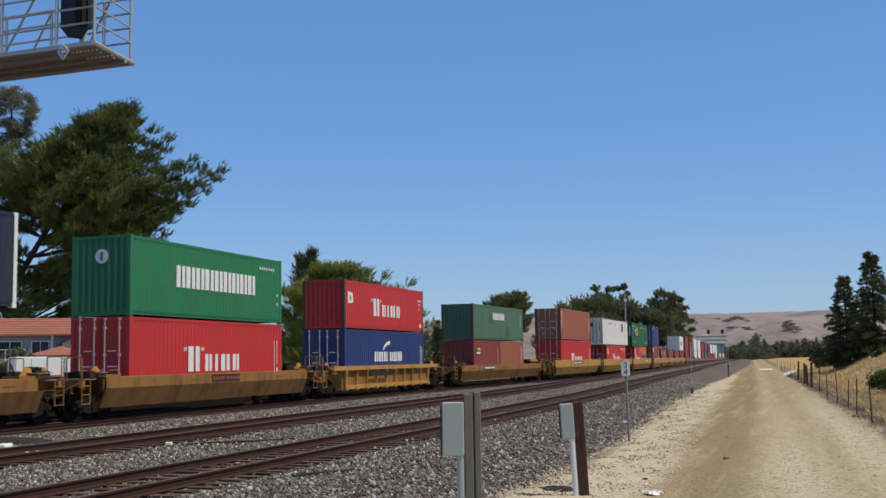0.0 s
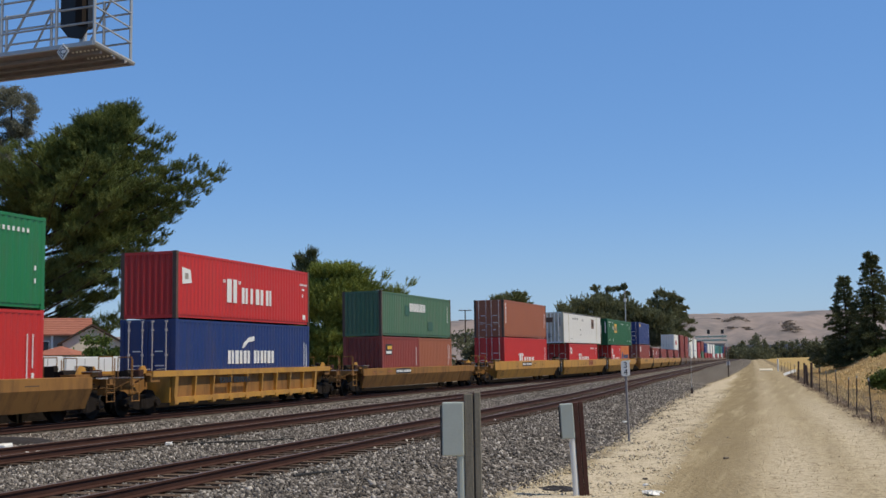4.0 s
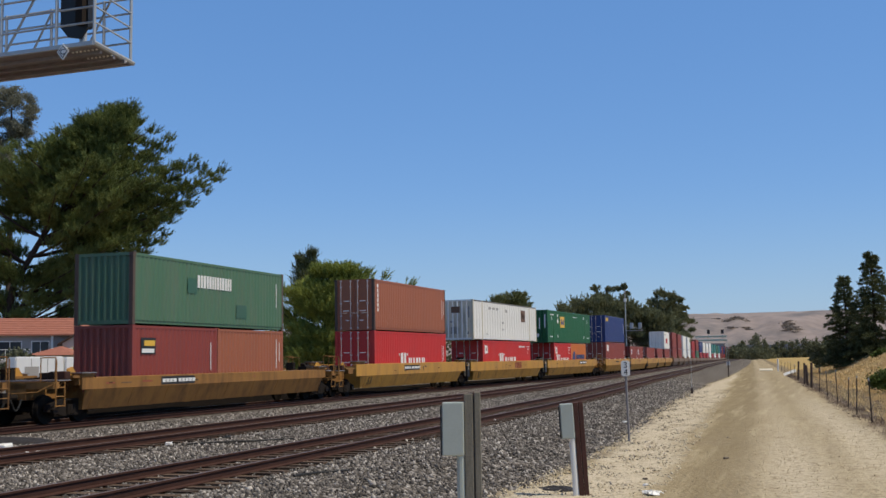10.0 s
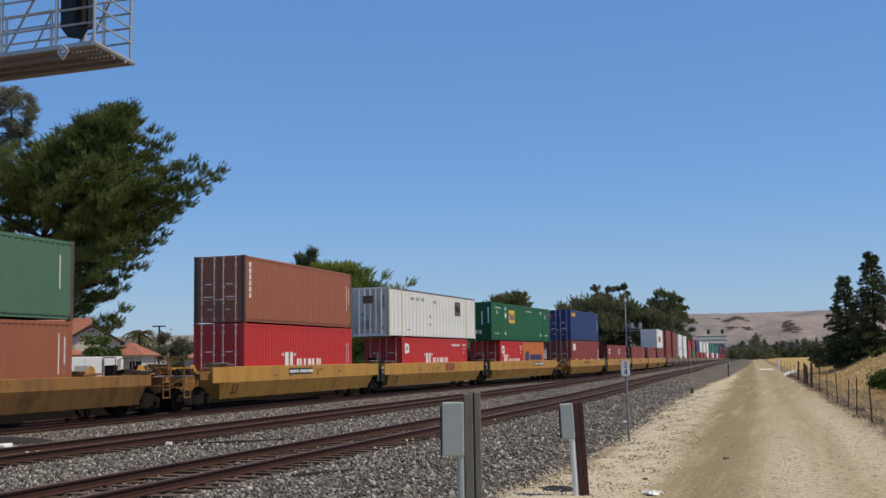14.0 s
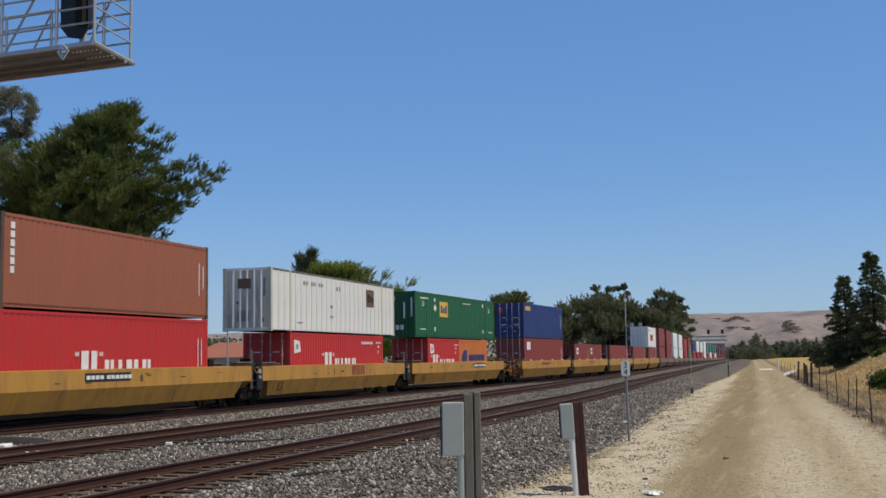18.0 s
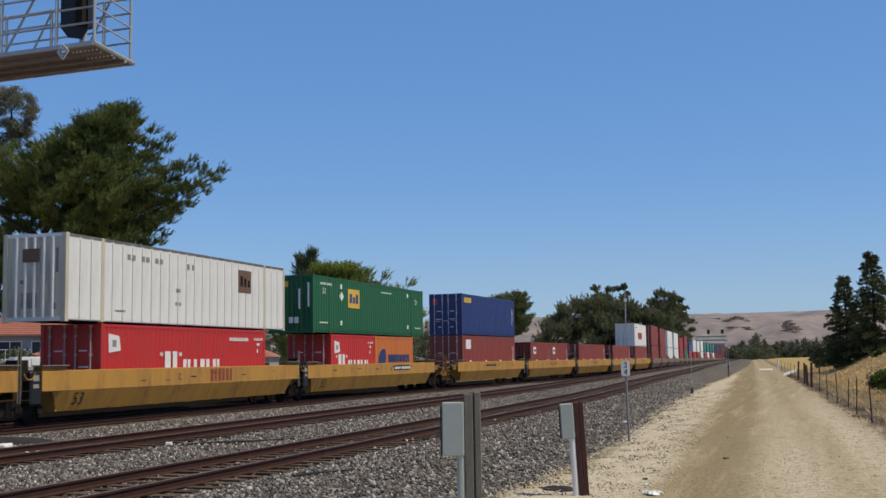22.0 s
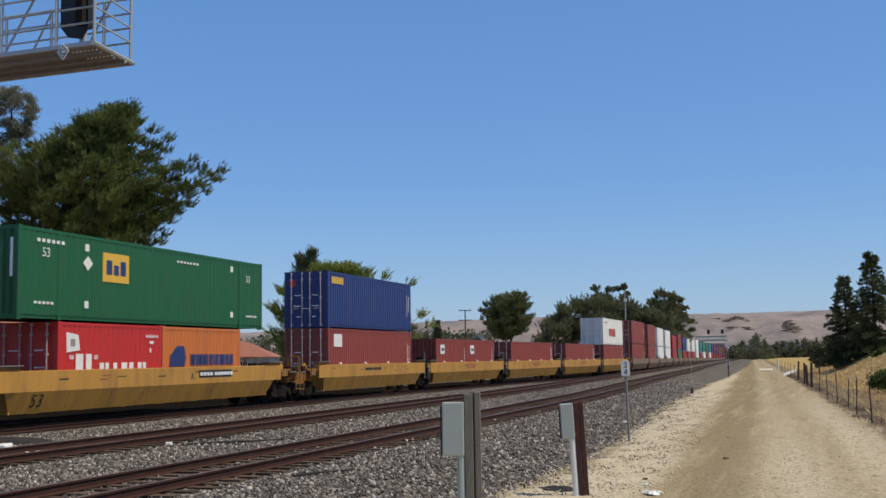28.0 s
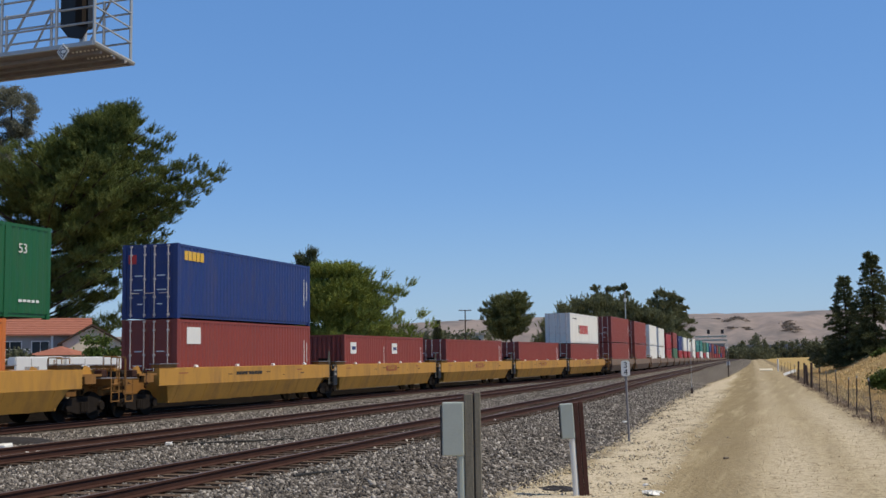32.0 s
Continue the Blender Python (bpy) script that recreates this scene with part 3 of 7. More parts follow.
def truck(parent, y):
    """A two-axle truck at y along its car. Returns the wheelsets."""
    bm = bmesh.new()
    for s in (-1, 1):
        x0, x1 = sorted((s * 0.92, s * 1.10))
        prism(bm, [(-1.15, 0.40), (-1.05, 0.62), (-0.45, 0.78), (0.45, 0.78), (1.05, 0.62), (1.15, 0.40), (0.85, 0.36), (0.35, 0.24), (-0.35, 0.24), (-0.85, 0.36)], "x", x0, x1)
        for sy in (-1, 1):
            bar(bm, (s * 0.98, sy * 0.88, 0.46), (s * 1.20, sy * 0.88, 0.46), 0.15, 8)
        for k in (-0.14, 0.0, 0.14):
            bar(bm, (s * 1.12, k, 0.30), (s * 1.12, k, 0.60), 0.06, 6)
    box(bm, -1.1, 1.1, -0.22, 0.22, 0.40, 0.72)
    frame_ob = part("truck", bm, TRUCK, parent, "grimy cast steel truck")
    frame_ob.location = (0, y, 0)
    sets = []
    for sy in (-0.88, 0.88):
        bm = bmesh.new()
        bar(bm, (-1.05, 0, 0), (1.05, 0, 0), 0.08, 8)
        for s in (-1, 1):
            x0, x1 = s * 0.69, s * 0.83
            bar(bm, (x0, 0, 0), (x1, 0, 0), 0.455, 20)
            bar(bm, (s * 0.66, 0, 0), (s * 0.69, 0, 0), 0.485, 20)
            for k in range(4):
                a = k * math.pi / 2
                bar(bm, (s * 0.825, 0.24 * math.cos(a), 0.24 * math.sin(a)), (s * 0.845, 0.24 * math.cos(a), 0.24 * math.sin(a)), 0.05, 6)
        ws = part("wheelset", bm, WHEEL, frame_ob, "steel wheels on an axle")
        ws.location = (0, sy, 0.455)
        sets.append(ws)
    return sets


def well_body(car, y0, y1, well0, well1, mat, style, hi):
    """The body between two trucks: sills from y0 to y1 and the sunk well between them."""
    for s in (-1, 1):
        bm = bmesh.new()
        if style == "ribs":
            # an open side: a top chord, a bottom chord and upright ribs
            x0, x1 = sorted((s * 1.20, s * 1.48))
            box(bm, x0, x1, y0, y1, hi - 0.22, hi)
            part("top_chord", bm, mat, car)
            bm = bmesh.new()
            x0, x1 = sorted((s * 1.24, s * 1.42))
            box(bm, x0, x1, well0, well1, SILL_LO, SILL_LO + 0.20)
            part("bottom_chord", bm, mat, car)
            # inner plate in the browner yellow: rust, and its shade put into the colour
            bm = bmesh.new()
            x0, x1 = sorted((s * 1.24, s * 1.28))
            box(bm, x0, x1, well0, well1, SILL_LO + 0.20, hi - 0.22)
            part("side_plate", bm, YELLOW_OLD, car, "rust-stained inner side plate, browned for its shade")
            n = 9
            for k in range(n + 1):
                yy = well0 + 0.08 + (well1 - well0 - 0.16) * k / n
                bm = bmesh.new()
                x0, x1 = sorted((s * 1.28, s * 1.44))
                w = 0.11 if k in (0, n) else 0.045
                prism(bm, [(s * 1.28, SILL_LO + 0.18), (s * 1.40, SILL_LO + 0.18), (s * 1.47, hi - 0.2), (s * 1.28, hi - 0.2)], "y", yy - w, yy + w)
                part("rib", bm, mat, car)
                if s > 0:
                    bm = bmesh.new()
                    prism(bm, [(1.24, SILL_LO + 0.02), (1.46, SILL_LO + 0.10), (1.46, SILL_LO - 0.05), (1.40, SILL_LO - 0.10), (1.24, SILL_LO - 0.10)], "y", yy - 0.14, yy + 0.14)
                    part("rib_foot", bm, mat, car)
        else:
            # a deep plate side that folds inwards at the knee and rises over the trucks
            prof = [(s * 1.30, hi), (s * 1.50, hi - 0.02), (s * 1.50, KNEE), (s * 1.22, SILL_LO), (s * 1.17, SILL_LO), (s * 1.42, KNEE + 0.01), (s * 1.42, hi - 0.10), (s * 1.30, hi - 0.10)]
            prism(bm, prof, "y", well0, well1)
            part("side_sill", bm, mat, car)
            for a, b in ((well0, y0), (well1, y1)):
                bm = bmesh.new()
                d = b - a
                ring1 = [bm.verts.new((p[0], a, p[1])) for p in prof]
                cut = [(x, max(z, KNEE - 0.02)) for x, z in prof]
                cut[3] = (s * 1.44, KNEE - 0.02)
                cut[4] = (s * 1.40, KNEE - 0.02)
                ring2 = [bm.verts.new((p[0], a + d * 0.42, p[1])) for p in cut]
                ring3 = [bm.verts.new((p[0], b, p[1])) for p in cut]
                for r1, r2 in ((ring1, ring2), (ring2, ring3)):
                    for i in range(8):
                        bm.faces.new((r1[i], r1[(i + 1) % 8], r2[(i + 1) % 8], r2[i]))
                bm.faces.new(ring1)
                bm.faces.new(ring3)
                part("sill_end", bm, mat, car)
            n = int((well1 - well0) / 2.2) if s > 0 else -1
            for k in range(n + 1):
                bm = bmesh.new()
                yy = well0 + 0.3 + (well1 - well0 - 0.6) * k / n
                prism(bm, [(s * 1.505, KNEE - 0.01), (s * 1.505, KNEE + 0.02), (s * 1.43, KNEE + 0.02), (s * 1.20, SILL_LO + 0.02), (s * 1.23, SILL_LO)], "y", yy - 0.02, yy + 0.02)
                part("sill_gusset", bm, mat, car)
            # ledges over both ends of the sill, worn grey on top
            for a, b in ((well0, y0), (well1, y1)):
                e0, e1 = sorted((b, a + (b - a) * 0.15 - math.copysign(0.35, b - a)))
                bm = bmesh.new()
                box(bm, *sorted((s * 1.16, s * 1.47)), e0, e1, hi + 0.003, hi + 0.13)
                ledge = part("end_ledge", bm, YELLOW_OLD, car, "grimy brown ledge over the sill end")
                bm = bmesh.new()
                box(bm, *sorted((s * 1.10, s * 1.54)), e0 - 0.04, e1 + 0.04, hi + 0.134, hi + 0.165)
                part("ledge_plate", bm, GALV_D, ledge, "worn grey plate")
            # guide blocks coloured white throughout to show sunlit tops
            for k in range(4 if s > 0 and hi > 1.6 and well1 < 6.8 else 0):
                yy = well0 + (well1 - well0) * (k + 0.5) / 4
                bm = bmesh.new()
                prism(bm, [(1.36, hi + 0.002), (1.47, hi + 0.002), (1.45, hi + 0.09), (1.38, hi + 0.10)], "y", yy - 0.10, yy + 0.10)
                part("guide_block", bm, MARK_W, car, "guide block on the sill, white for its sunlit top")
            if s > 0:
                rng = random.Random(int(well1 * 100))
                for k in range(7):
                    yy = well0 + (well1 - well0) * rng.random()
                    zz = rng.uniform(KNEE + 0.12, hi - 0.2)
                    w = rng.uniform(0.15, 0.7)
                    bm = bmesh.new()
                    box(bm, 1.498, 1.5035, yy, yy + w, zz, zz + rng.uniform(0.03, 0.06))
                    part("stencil", bm, rng.choice((MARK_O, TIE, TIE)), car, "unreadable small stencil")
    bm = bmesh.new()
    for k in range(7):
        yy = well0 + (well1 - well0) * (k + 0.5) / 7
        box(bm, -1.2, 1.2, yy - 0.15, yy + 0.15, SILL_LO - 0.02, FLOOR - 0.03)
    box(bm, -1.2, -0.8, well0, well1, SILL_LO, FLOOR - 0.03)
    box(bm, 0.8, 1.2, well0, well1, SILL_LO, FLOOR - 0.03)
    part("well_floor", bm, mat, car)
    for a, b in ((well0, y0), (well1, y1)):
        bm = bmesh.new()
        c0, c1 = sorted((a, a + (b - a) * 0.06))
        box(bm, -1.25, 1.25, c0, c1, SILL_LO, hi - 0.12)
        part("bulkhead", bm, mat, car)


def end_platform(car, y_in, y_out, mat, ladder=True):
    """The deck over a truck with its centre sill, brake gear, ladder, grab irons and coupler."""
    s = 1 if y_out > y_in else -1
    mat = YELLOW_OLD
    lo, hi = sorted((y_in, y_out))
    bm = bmesh.new()
    box(bm, -0.38, 0.38, lo, hi, 0.78, 1.28)
    part("centre_sill", bm, mat, car)
    bm = bmesh.new()
    box(bm, -1.42, 1.42, lo if s < 0 else hi - 0.28, lo + 0.28 if s < 0 else hi, 1.12, 1.34)
    part("end_sill", bm, mat, car)
    bm = bmesh.new()
    box(bm, -1.36, 1.36, *sorted((y_out - s * 0.30, y_out - s * 0.95)), 1.36, 1.40)
    part("walkway", bm, GALV_D, car, "rusty grating walkway")
    bm = bmesh.new()
    bar(bm, (0, y_out - s * 0.3, 0.86), (0, y_out + s * 0.55, 0.86), 0.10, 8)
    box(bm, -0.16, 0.16, *sorted((y_out + s * 0.42, y_out + s * 0.80)), 0.70, 1.02)
    part("coupler", bm, TRUCK, car)
    for sx in (-1, 1):
        bm = bmesh.new()
        for yy in (y_out - s * 0.06, y_out - s * 0.50):
            bar(bm, (sx * 1.46, yy, 0.55), (sx * 1.46, yy, 2.05 if yy == y_out - s * 0.06 else 1.34), 0.022, 5)
        for zz in (0.58, 0.88, 1.16):
            bar(bm, (sx * 1.46, y_out - s * 0.06, zz), (sx * 1.46, y_out - s * 0.50, zz), 0.02, 5)
        part("ladder", bm, mat, car)
        bm = bmesh.new()
        x1 = sx * 1.40
        bar(bm, (x1, y_out - s * 0.10, 1.34), (x1, y_out - s * 0.10, 2.10), 0.02, 5)
        bar(bm, (x1, y_out - s * 0.10, 2.10), (sx * 0.85, y_out - s * 0.10, 2.10), 0.02, 5)
        bar(bm, (sx * 0.85, y_out - s * 0.10, 2.10), (sx * 0.85, y_out - s * 0.10, 1.34), 0.02, 5)
        part("grab_iron", bm, mat, car)
    for sx in (-1, 1):
        bm = bmesh.new()
        prism(bm, [(y_out - s * 1.75, 1.36), (y_out - s * 1.05, 1.36), (y_out - s * 1.18, 1.74), (y_out - s * 1.40, 1.80)], "x", *sorted((sx * 1.02, sx * 1.10)))
        part("bracket_plate", bm, YELLOW, car, "yellow upright bracket")
        bm = bmesh.new()
        box(bm, *sorted((sx * 0.80, sx * 1.42)), *sorted((y_out - s * 0.98, y_out - s * 2.1)), 1.44, 1.52)
        box(bm, *sorted((sx * 1.20, sx * 1.42)), *sorted((y_out - s * 1.3, y_out - s * 1.9)), 1.20, 1.44)
        part("side_step", bm, YELLOW_OLD, car, "rusty side step and box")
        bm = bmesh.new()
        bar(bm, (sx * 1.44, y_out - s * 0.05, 1.30), (sx * 0.95, y_out + s * 0.22, 1.02), 0.02, 5)
        bar(bm, (sx * 0.95, y_out + s * 0.22, 1.02), (sx * 0.1, y_out + s * 0.40, 0.98), 0.02, 5)
        part("uncoupling_lever", bm, YELLOW_OLD, car)
        bm = bmesh.new()
        for k in range(6):
            a0, a1 = k / 6, (k + 1) / 6
            bar(bm, (sx * 0.3, y_out + s * (0.1 + 0.5 * a0), 0.80 - 0.35 * math.sin(math.pi * a0)), (sx * 0.3, y_out + s * (0.1 + 0.5 * a1), 0.80 - 0.35 * math.sin(math.pi * a1)), 0.028, 5)
        part("brake_hose", bm, TYRE, car)
    bm = bmesh.new()
    bar(bm, (-0.75, y_out - s * 0.42, 1.72), (-0.75, y_out - s * 0.36, 1.66), 0.15, 14)
    box(bm, -0.95, -0.55, *sorted((y_out - s * 0.44, y_out - s * 0.66)), 1.40, 1.8)
    part("brake_wheel", bm, TRUCK, car)
    bm = bmesh.new()
    bar(bm, (0.55, y_out - s * 1.0, 1.52), (0.55, y_out - s * 1.75, 1.52), 0.14, 8)
    box(bm, 0.1, 0.42, *sorted((y_out - s * 1.0, y_out - s * 1.5)), 1.30, 1.62)
    bar(bm, (-0.4, y_out - s * 0.9, 1.42), (0.9, y_out - s * 1.6, 1.50), 0.035, 5)
    part("air_brake_gear", bm, TRUCK, car)
    rng = random.Random(int(abs(y_out) * 100) + (1 if s > 0 else 0))
    for k in range(5):
        bm = bmesh.new()
        x0, z0 = rng.uniform(0.2, 1.35), rng.uniform(0.95, 1.5)
        y0 = y_out - s * rng.uniform(0.1, 1.9)
        x1, y1, z1 = x0 + rng.uniform(-0.4, 0.4), y0 + rng.uniform(-0.7, 0.7), z0 + rng.uniform(-0.25, 0.45)
        x1 = min(x1, 1.42)
        bar(bm, (x0, y0, z0), (x1, y1, z1), rng.uniform(0.018, 0.04), 5)
        bar(bm, (x1, y1, z1), (x1, y1, 1.0), 0.02, 5)
        part("brake_pipe", bm, rng.choice((YELLOW_OLD, RAIL, TRUCK)), car, "grimy bent brake pipe")
    bm = bmesh.new()
    box(bm, 1.05, 1.38, *sorted((y_out - s * 0.62, y_out - s * 0.92)), 1.40, 1.66)
    bmesh.ops.bevel(bm, geom=list(bm.edges), offset=0.03, segments=1, affect="EDGES")
    part("valve_box", bm, RAIL, car, "rusty valve box")


def panel_marks(car, y, widths, mat_back, mat, z=1.36, height=0.13, pad=0.08):
    """Reporting marks on the side: a plate with plain bars."""
    x = 1.50
    total = sum(w + 0.05 for w in widths)
    if mat_back:
        plate("marking_plate", car, mat_back, [(x - 0.004, x + 0.006, y - pad, y + total + pad, z - pad, z + height + pad)])
    slab_word(car, x + 0.008, y, z, widths, height, mat, 0.05, "reporting marks drawn as plain bars")


def joint_post(car, y, mat):
    bm = bmesh.new()
    box(bm, -0.5, 0.5, y - 0.5, y + 0.5, 0.80, 1.36)
    box(bm, -1.40, 1.40, y - 0.42, y + 0.42, 1.36, 1.42)
    for s in (-1, 1):
        bar(bm, (s * 1.40, y - 0.38, 0.75), (s * 1.40, y - 0.38, 2.25), 0.022, 5)
        bar(bm, (s * 1.40, y + 0.38, 0.75), (s * 1.40, y + 0.38, 1.36), 0.022, 5)
        bar(bm, (s * 1.40, y - 0.38, 0.78), (s * 1.40, y + 0.38, 0.78), 0.022, 5)
        bar(bm, (s * 1.40, y - 0.38, 1.06), (s * 1.40, y + 0.38, 1.06), 0.022, 5)
        box(bm, *sorted((s * 0.75, s * 1.25)), y - 0.18, y + 0.22, 1.42, 2.0)
    part("articulated_joint", bm, TRUCK, car, "grimy platform over the shared truck")
    bm = bmesh.new()
    box(bm, 1.10, 1.46, y + 0.10, y + 0.62, 0.62, 1.66)
    bmesh.ops.bevel(bm, geom=list(bm.edges), offset=0.05, segments=1, affect="EDGES")
    cab = part("brake_cabinet", bm, BLACK, car, "black brake cabinet")
    for z0, z1 in ((1.14, 1.26), (1.36, 1.54)):
        bm = bmesh.new()
        box(bm, 1.462, 1.468, y + 0.20, y + 0.46, z0, z1)
        part("cabinet_label", bm, SEAM, cab, "worn grey label")
    for dy in (-0.12, 0.0):
        bm = bmesh.new()
        bar(bm, (1.43, y + dy - 0.35, 0.7), (1.43, y + dy - 0.35, 2.35), 0.024, 5)
        part("hand_post", bm, WOODPOST, car, "worn brown hand post")
    bm = bmesh.new()
    for k in range(8):
        a0, a1 = math.pi * (1 + k / 8), math.pi * (1 + (k + 1) / 8)
        bar(bm, (1.47, y + 0.02 + 0.24 * math.cos(a0), 1.62 + 0.22 * math.sin(a0)), (1.47, y + 0.02 + 0.24 * math.cos(a1), 1.62 + 0.22 * math.sin(a1)), 0.018, 5)
    part("air_hose", bm, YELLOW, car, "yellow slack hose")


WHEELSETS = []
MOVING = []      # (object, place along the train, height over the rail)


# ---- the train: what runs where (places along the train, in metres from its head mark) ----
def put(ob, u, z):
    MOVING.append((ob, u, z))
    return ob


def car_single(u, half, well, mat, style, label, hi=1.45, roll=True):
    c = thing("well_car", label, "railway car", "cars of the train")
    inner = well + 0.25
    well_body(c, -half + 1.9, half - 1.9, -well, well, mat, style, hi)
    sets = []
    for s in (-1, 1):
        end_platform(c, s * inner, s * (half - 0.55), mat)
        sets += truck(c, s * (half - 1.85))
    if roll:
        WHEELSETS.extend((w, u) for w in sets)
    return put(c, u, 0.0)


def car_unit(u, half, well, mat, label, first, last, roll=True):
    """One unit of an articulated car; it carries the shared truck at its rear, and at its front if it leads."""
    c = thing("well_car", label, "railway car", "cars of the train")
    well_body(c, -half + 0.55, half - 0.55, -well, well, mat, "plate", SILL_HI)
    sets = []
    if first:
        end_platform(c, -well - 0.25, -half - 1.6, mat)
        sets += truck(c, -half - 0.1)
    if last:
        end_platform(c, well + 0.25, half + 1.6, mat)
        sets += truck(c, half + 0.1)
    else:
        joint_post(c, half, mat)
        sets += truck(c, half)
    if roll:
        WHEELSETS.extend((w, u) for w in sets)
    return put(c, u, 0.0)


L20, L40, L53 = 6.058, 12.192, 16.154
HC, STD = 2.896, 2.591


def k_marks(z=0.35, flag=True, lines=True, drop=0.0):
    def f(c, h, l, H):
        H -= drop
        # a tall leading letter and four lesser ones between small quote marks
        slab_word(c, h, -2.1, z + 0.12, [0.85], 0.98, MARK_W, 0.08)
        plate("quote_mark", c, MARK_W, [(h - 0.004, h + 0.006, y, y + 0.07, z + 0.92, z + 1.06) for y in (-2.42, -2.31, -1.10, -0.99)])
        slab_word(c, h, -0.80, z + 0.12, [0.52, 0.22, 0.72, 0.52], 0.68, MARK_W, 0.27)
        if flag:
            bm = bmesh.new()
            prism(bm, [(-l + 0.45, H - 1.0), (-l + 1.15, H - 0.92), (-l + 1.05, H - 0.42), (-l + 0.42, H - 0.34)], "x", h - 0.004, h + 0.006)
            mark = part("flag_mark", bm, MARK_W, c, "white flag mark")
            plate("flag_core", mark, SEAM, [(h + 0.004, h + 0.010, -l + 0.64, -l + 0.88, H - 0.80, H - 0.56)])
        if not lines and l > 5 and not drop:
            plate("long_print", c, MARK_W, [(h - 0.004, h + 0.006, l - 3.25 + 0.17 * k, l - 3.13 + 0.17 * k, H - 0.50, H - 0.36) for k in range(10)], "unreadable row of white print")
        if lines:
            plate("side_print", c, MARK_W, [(h - 0.004, h + 0.006, l - 0.78, l - 0.735, 0.75, 2.15), (h - 0.004, h + 0.006, l - 0.52, l - 0.475, 1.1, 2.15), (h - 0.004, h + 0.006, l - 0.54, l - 0.42, 0.75, 0.95)], "unreadable upright white print")
        else:
            plate("side_print", c, MARK_W, [(h - 0.004, h + 0.006, l - 1.05 + 0.14 * k, l - 0.97 + 0.14 * k, H - 0.46, H - 0.36) for k in range(6)] + [(h - 0.004, h + 0.006, l - 0.8, l - 0.55, H - 0.68, H - 0.58), (h - 0.004, h + 0.006, l - 0.8, l - 0.7, H - 1.0, H - 0.84), (h - 0.004, h + 0.006, l - 0.75, l - 0.45, 0.28, 0.5)], "unreadable small white print")
    return f


def evergreen_marks(c, h, l, H):
    slab_word(c, h, -3.0, 1.18, [0.62, 0.66, 0.62, 0.66, 0.66, 0.62, 0.62, 0.62, 0.66], 0.84, MARK_W, 0.09)
    plate("side_print", c, MARK_W, [(h - 0.004, h + 0.006, l - 2.2 + 0.22 * k, l - 2.1 + 0.22 * k, H - 0.55, H - 0.42) for k in range(7)] + [(h - 0.004, h + 0.006, l - 0.5, l - 0.42, 1.2, 1.35), (h - 0.004, h + 0.006, l - 0.5, l - 0.42, 0.8, 0.95)], "unreadable small white print")
    bm = bmesh.new()
    bar(bm, (0.02, -l + 0.03, H - 0.75), (0.02, -l - 0.004, H - 0.75), 0.26, 20)
    part("round_mark", bm, MARK_W, c, "round white emblem")
    bm = bmesh.new()
    box(bm, -0.03, 0.08, -l - 0.012, -l - 0.006, H - 0.9, H - 0.58)
    part("emblem_core", bm, GREEN_E, c)


def cma_marks(c, h, l, H):
    slab_word(c, h, -2.0, 1.15, [0.50, 0.62, 0.55, -0.26, 0.50, 0.54, 0.62], 0.55, MARK_W, 0.13)
    bm = bmesh.new()
    prism(bm, [(-0.75, 1.80), (-0.60, 2.02), (-0.15, 2.26), (0.35, 2.32), (0.35, 2.12), (-0.2, 2.06), (-0.62, 1.82)], "x", h - 0.004, h + 0.006)
    part("swoosh_mark", bm, MARK_W, c, "white curved stroke")
    plate("side_print", c, MARK_W, [(h - 0.004, h + 0.006, l - 0.62, l - 0.57, 0.6, 2.1), (h - 0.004, h + 0.006, l - 0.38, l - 0.32, 0.7, 2.0)], "unreadable upright print")


def capital_marks(c, h, l, H):
    slab_word(c, h, -1.6, 1.55, [0.40, 0.40, 0.36, 0.14, 0.36, 0.40, 0.32], 0.50, MARK_W, 0.06)
    plate("worn_patch", c, PATCH_G, [(h - 0.004, h + 0.004, 1.6, 2.5, 0.45, 1.0), (h - 0.004, h + 0.003, -2.35, -1.65, 1.3, 1.9)], "darker repainted patch")
    plate("side_print", c, MARK_W, [(h - 0.004, h + 0.006, l - 0.75, l - 0.70, 1.0, 2.1)], "unreadable upright print")


def twenty_marks(c, h, l, H):
    plate("label_patch", c, MARK_K, [(h - 0.004, h + 0.006, -l + 0.55, -l + 1.5, H - 1.05, H - 0.45)], "black label")
    plate("label_star", c, MARK_Y, [(h + 0.002, h + 0.010, -l + 0.75, -l + 1.45, H - 0.75, H - 0.55)])
    plate("label_foot", c, MARK_W, [(h + 0.002, h + 0.010, -l + 0.6, -l + 1.4, H - 1.0, H - 0.85)])
    plate("side_print", c, MARK_W, [(h - 0.004, h + 0.006, l - 0.55, l - 0.50, 0.9, 2.0)], "unreadable upright print")


def plain_marks(c, h, l, H):
    plate("side_print", c, MARK_W, [(h - 0.004, h + 0.006, l - 0.72, l - 0.67, 0.9, 2.2), (h - 0.004, h + 0.006, l - 0.42, l - 0.37, 1.2, 2.1)], "unreadable upright print")


def brown_top_marks(c, h, l, H):
    plate("upright_print", c, MARK_W, [(h - 0.004, h + 0.006, -l + 0.44, -l + 0.62, H - 0.48 - 0.27 * k, H - 0.27 - 0.27 * k) for k in range(6)], "upright white print")
    plain_marks(c, h, l, H)


CREAM_POST = paint("cream_container_post", (0.62, 0.56, 0.42), 0.6, 0.35, (0.20, 0.17, 0.13))
PRINT_GREY = material("faded_grey_print", (0.26, 0.25, 0.24), 0.6)
LABEL_BROWN = material("brown_label_print", (0.16, 0.085, 0.05), 0.6)


